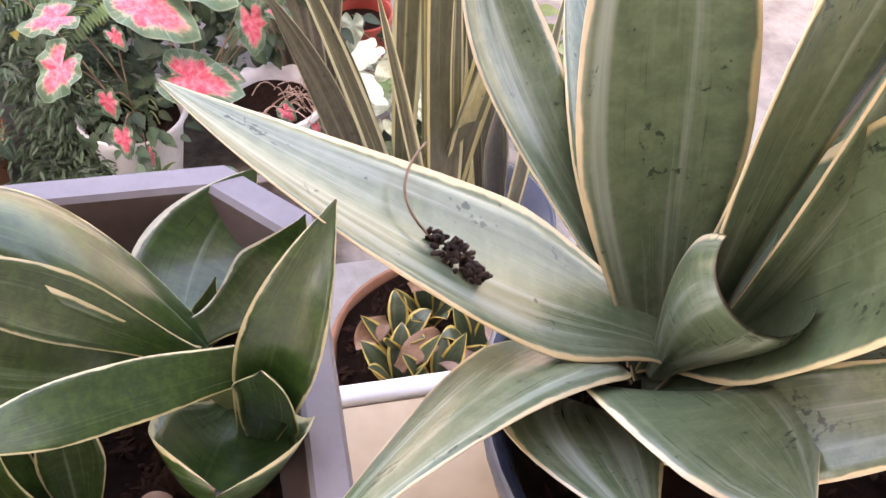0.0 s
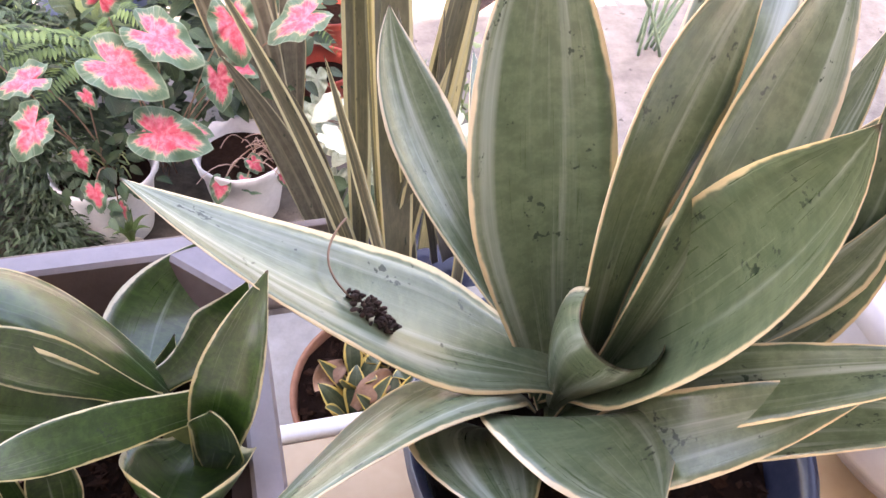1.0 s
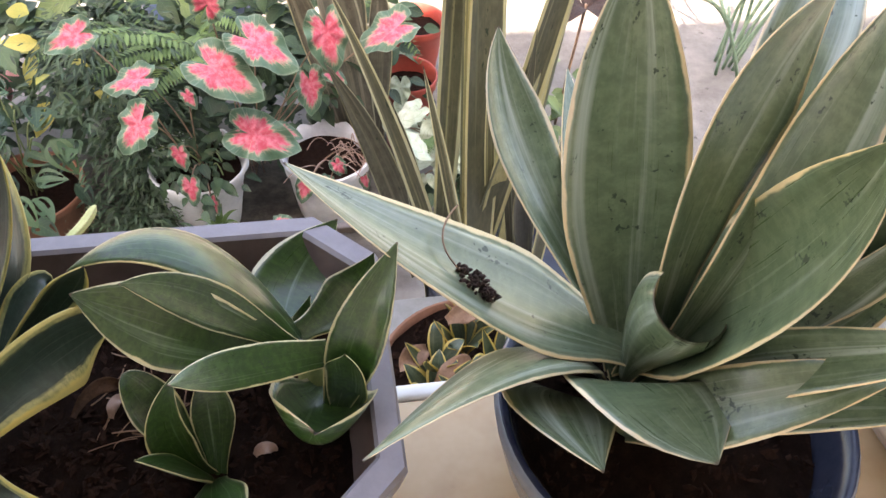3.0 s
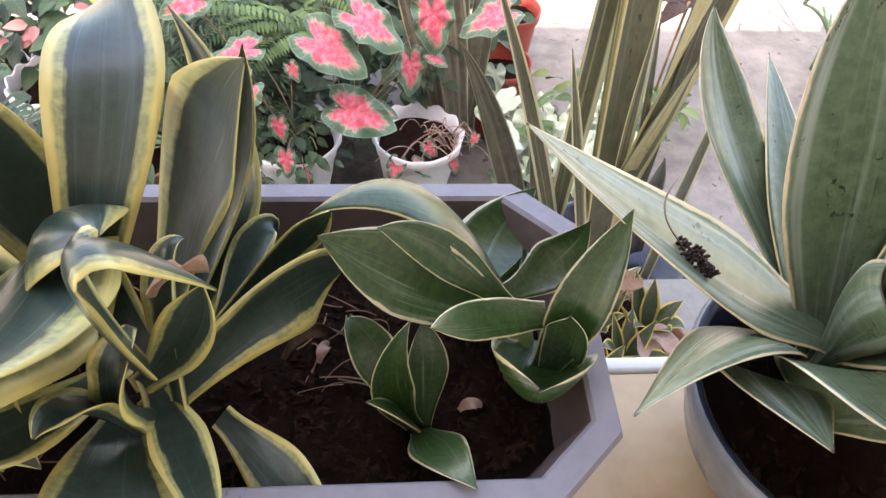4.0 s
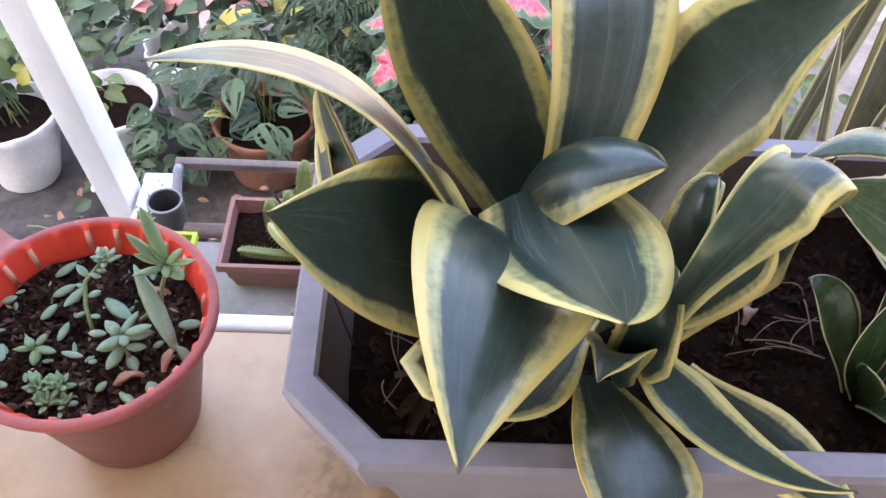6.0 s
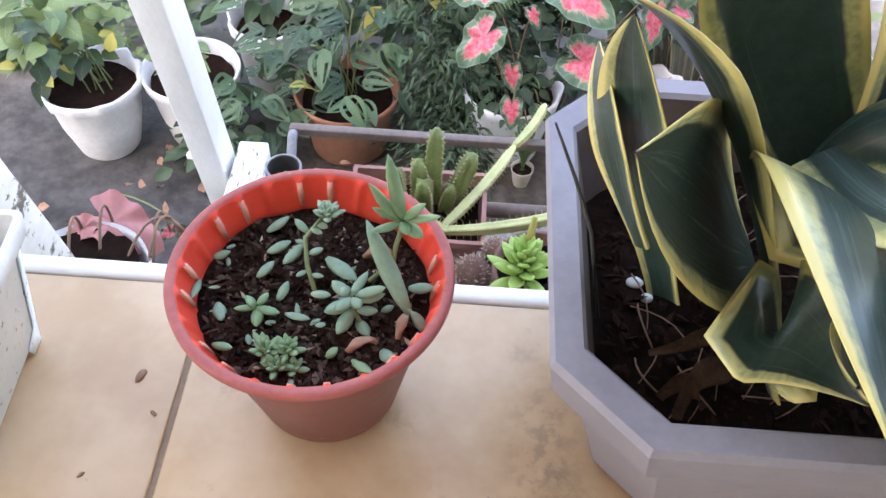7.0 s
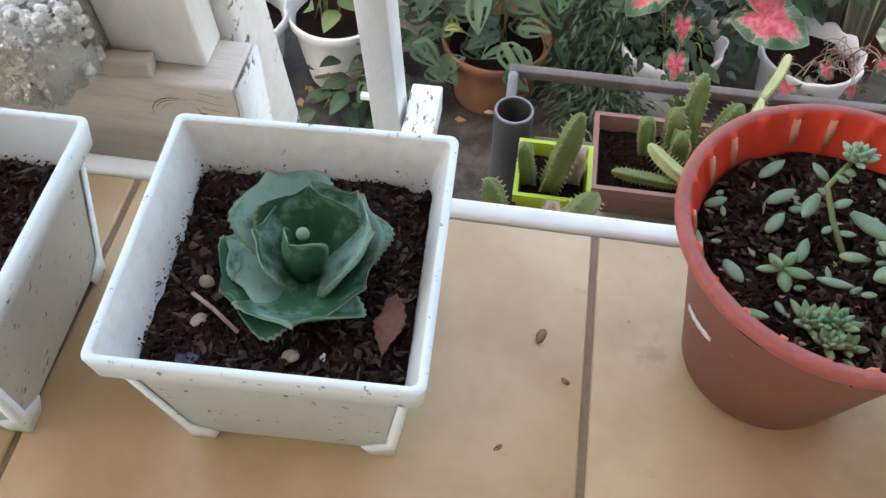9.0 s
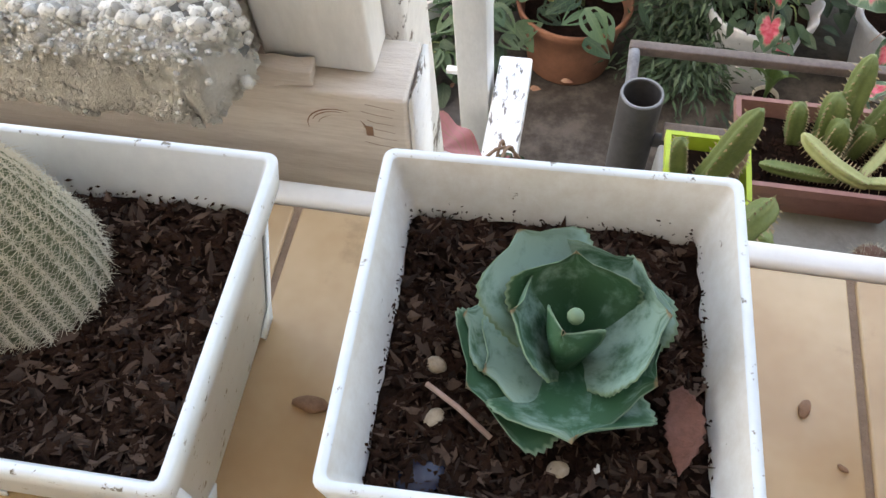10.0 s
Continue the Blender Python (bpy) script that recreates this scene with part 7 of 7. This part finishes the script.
bush("potted_shrub", (-1.885, 1.985, 0.22), [((-1.97, 2.02, 0.40), (0.15, 0.10, 0.10), 60, 0.05, 0.09, FOLIAGE_LIGHT, dict(ratio=0.7)), ((-1.99, 2.02, 0.34), (0.14, 0.10, 0.08), 40, 0.05, 0.09, FOLIAGE, dict(ratio=0.7)), ((-1.90, 1.94, 0.36), (0.12, 0.08, 0.06), 7, 0.04, 0.06, YELLOW_LEAF, dict(ratio=0.7))], "light green lobed-leaf shrub in a white pot", "shrub", 10, 15)
bush("potted_seedling", (-1.66, 2.08, 0.20), [((-1.63, 2.05, 0.30), (0.08, 0.06, 0.05), 9, 0.05, 0.09, FOLIAGE_LIGHT, dict(ratio=0.7)), ((-1.72, 2.14, 0.42), (0.12, 0.08, 0.08), 10, 0.06, 0.09, FOLIAGE, dict(ratio=0.6))], "sparse seedling in a white pot", "plant", 6, 16)
bush("dark_groundcover", (-1.62, 1.92, 0.0), [((-1.55, 1.95, 0.08), (0.14, 0.10, 0.06), 45, 0.05, 0.09, FOLIAGE, {})], "dark leaves on the ground between pots", "plant", 4, 17)
rng = random.Random(18)
spots = []
for k in range(7000):
    x, y = rng.uniform(-4.0, -1.72), rng.uniform(2.24, 3.5)
    if x > -1.95 and rng.random() < (x + 1.95) * 4:
        continue
    spots.append((Vector((x, y, rng.uniform(0.02, 0.12))), Vector((rng.uniform(-1, 1), rng.uniform(-1, 1), rng.uniform(-0.2, 0.5))), Vector((rng.uniform(-0.4, 0.4), rng.uniform(-0.5, 0.3), 1)), rng.uniform(0.018, 0.036)))
tagged(leaf_cloud("groundcover", spots, FOLIAGE_LIGHT, None, ratio=0.8, nv=3), "low carpet of small round light green leaves", "groundcover", kind="stuff")
bush("low_shrub", (0.42, 2.35, 0.0), [((0.45, 2.42, 0.12), (0.22, 0.16, 0.10), 70, 0.05, 0.09, FOLIAGE_LIGHT, {}), ((0.20, 2.05, 0.10), (0.22, 0.10, 0.08), 50, 0.05, 0.09, FOLIAGE, {})], "low light green leafy shrub", "shrub", 6, 19)
bush("dry_weed", (0.62, 1.45, 0.0), [((0.62, 1.45, 0.03), (0.30, 0.40, 0.03), 60, 0.02, 0.045, FOLIAGE_LIGHT, dict(ratio=0.4, nv=3)), ((0.70, 1.30, 0.02), (0.40, 0.50, 0.02), 70, 0.02, 0.05, DRIED, dict(ratio=0.5, nv=3))], "thin weeds and dry leaves on grey ground", "weed", 4, 20)
bush("leaf_litter", (-1.55, 1.65, 0.0), [((-1.6, 1.65, 0.012), (0.6, 0.5, 0.012), 60, 0.02, 0.06, DRIED, dict(ratio=0.5, nv=3))], "scattered dark dry leaves on concrete", "litter", 1, 21)


# ferns
def fern(foot, fronds, label, seed):
    ob = thing("fern", foot, label, "fern", "ferns")
    rng = random.Random(seed)
    for tip, bow in fronds:
        pts = curve(foot, (Vector(foot) + Vector(tip)) / 2 + UP * bow, tip, 30)
        spots = []
        for i in range(3, 31):
            d = (pts[i] - pts[i - 1]).normalized()
            side = d.cross(UP).normalized()
            w = 0.055 * math.sin(math.pi * (0.12 + 0.86 * i / 31)) ** 0.7
            for sg_ in (-1, 1):
                spots.append((pts[i], side * sg_ + d * 0.35 - UP * 0.1, UP - d * 0.2, w * rng.uniform(0.9, 1.1)))
        tagged(leaf_cloud("frond", spots, FERN, ob, ratio=0.24, nv=3, droop=0.15), kind="stuff")
    return ob


fern((-0.72, 2.42, 0.30), [((-1.12, 2.28, 0.50), 0.16), ((-0.95, 2.2, 0.44), 0.18), ((-0.45, 2.25, 0.48), 0.2), ((-0.55, 2.15, 0.42), 0.2), ((-0.75, 2.12, 0.50), 0.18), ((-1.05, 2.5, 0.62), 0.15)], "light green fern with arching feathery fronds", 1)
fern((-0.20, 2.55, 0.45), [((-0.35, 2.4, 0.80), 0.12), ((-0.10, 2.42, 0.82), 0.12), ((0.05, 2.45, 0.70), 0.12), ((-0.22, 2.35, 0.74), 0.1), ((0.02, 2.30, 0.42), 0.1)], "bright green fern behind the caladium", 2)
fern((0.02, 2.2, 0.10), [((0.10, 2.02, 0.30), 0.08), ((-0.02, 2.0, 0.28), 0.08), ((0.12, 2.15, 0.36), 0.06)], "small yellow-green fern beside pots", 3)

fern((-0.60, 2.26, 0.50), [((-1.02, 2.06, 0.66), 0.08), ((-0.92, 2.10, 0.56), 0.06), ((-0.80, 2.02, 0.50), 0.06)], "long arching light green fern frond", 4)
fern((-0.42, 2.60, 0.20), [((-0.60, 2.45, 0.95), 0.10), ((-0.38, 2.42, 1.00), 0.08), ((-0.50, 2.40, 0.84), 0.08), ((-0.28, 2.45, 0.90), 0.08)], "upright light green fern in front of the drum", 5)

# broad dull snake plant among the garden pots
grey = plant("broad_snake_plant", (-0.18, 2.22, 0.15), DARK_SWORD, "broad dull grey-green snake plant leaves rising behind the caladium")
for a, b, w, roll in (((-0.16, 2.22, 0.15), (-0.315, 2.20, 1.02), 0.115, 10), ((-0.13, 2.24, 0.15), (-0.125, 2.22, 0.80), 0.075, -12), ((-0.19, 2.25, 0.15), (-0.215, 2.26, 0.92), 0.085, 20), ((-0.22, 2.24, 0.15), (-0.405, 2.24, 0.86), 0.080, -15)):
    m = (Vector(a) + Vector(b)) / 2 + Vector((0.01, 0.015, 0.02))
    blade(grey, a, tuple(m), b, w, cup=0.3, foot=0.6, peak=0.5, power=1.9, face=(0.1, -1, 0.25), nv=18, nu=6, roll=roll)

# pencil-stemmed succulent at the edge of the shade
pencil = thing("pencil_cactus", (1.35, 2.75, 0.0), "thin branching green pencil-stemmed succulent", "succulent")
rng = random.Random(50)
for k in range(9):
    bm = bmesh.new()
    p = Vector((1.35 + rng.uniform(-0.1, 0.1), 2.75 + rng.uniform(-0.08, 0.08), 0))
    q = p + Vector((rng.uniform(-0.25, 0.3), rng.uniform(-0.1, 0.1), rng.uniform(0.25, 0.5)))
    tube(bm, curve(p, (p + q) / 2 + UP * 0.08, q, 8), 0.007, 7)
    for j in range(2):
        e = q + Vector((rng.uniform(-0.08, 0.08), rng.uniform(-0.05, 0.05), rng.uniform(0.05, 0.12)))
        tube(bm, [q, (q + e) / 2, e], 0.006, 6)
    part("branch", bm, SEDUM, pencil)
plum = thing("plum_leaf_plant", (0.55, 2.45, 0.0), "thin plant with dark plum drooping leaves", "plant")
bm = bmesh.new()
tube(bm, [(0.55, 2.45, 0), (0.56, 2.44, 0.25), (0.57, 2.42, 0.52)], 0.005, 6)
part("stem", bm, STEM_RED, plum)
for k in range(5):
    bm = bmesh.new()
    a = k * 1.3
    c = Vector((0.57, 2.42, 0.50))
    t = c + Vector((math.cos(a) * 0.14, math.sin(a) * 0.10, -0.02))
    blade_mesh(bm, c, (c + t) / 2 + UP * 0.03, t, 0.07, nv=10, nu=6, cup=0.2, power=1.8, foot=0.2)
    part("leaf", bm, DEBRIS, plum)

# seedling in the tiny clay pot
tiny = plant("striped_seedling", (-0.635, 1.93, 0.06), FERN, "small arching striped-leaf seedling in a tiny clay pot")
for k in range(7):
    a = 0.5 + k * 0.9
    d = Vector((math.cos(a), math.sin(a), 0))
    base = Vector((-0.635, 1.93, 0.06))
    blade(tiny, tuple(base), tuple(base + d * 0.022 + UP * 0.085), tuple(base + d * 0.065 + UP * (0.10 + 0.02 * (k % 3))), 0.020, axis=tuple(base), nv=10, nu=4, cup=0.3)
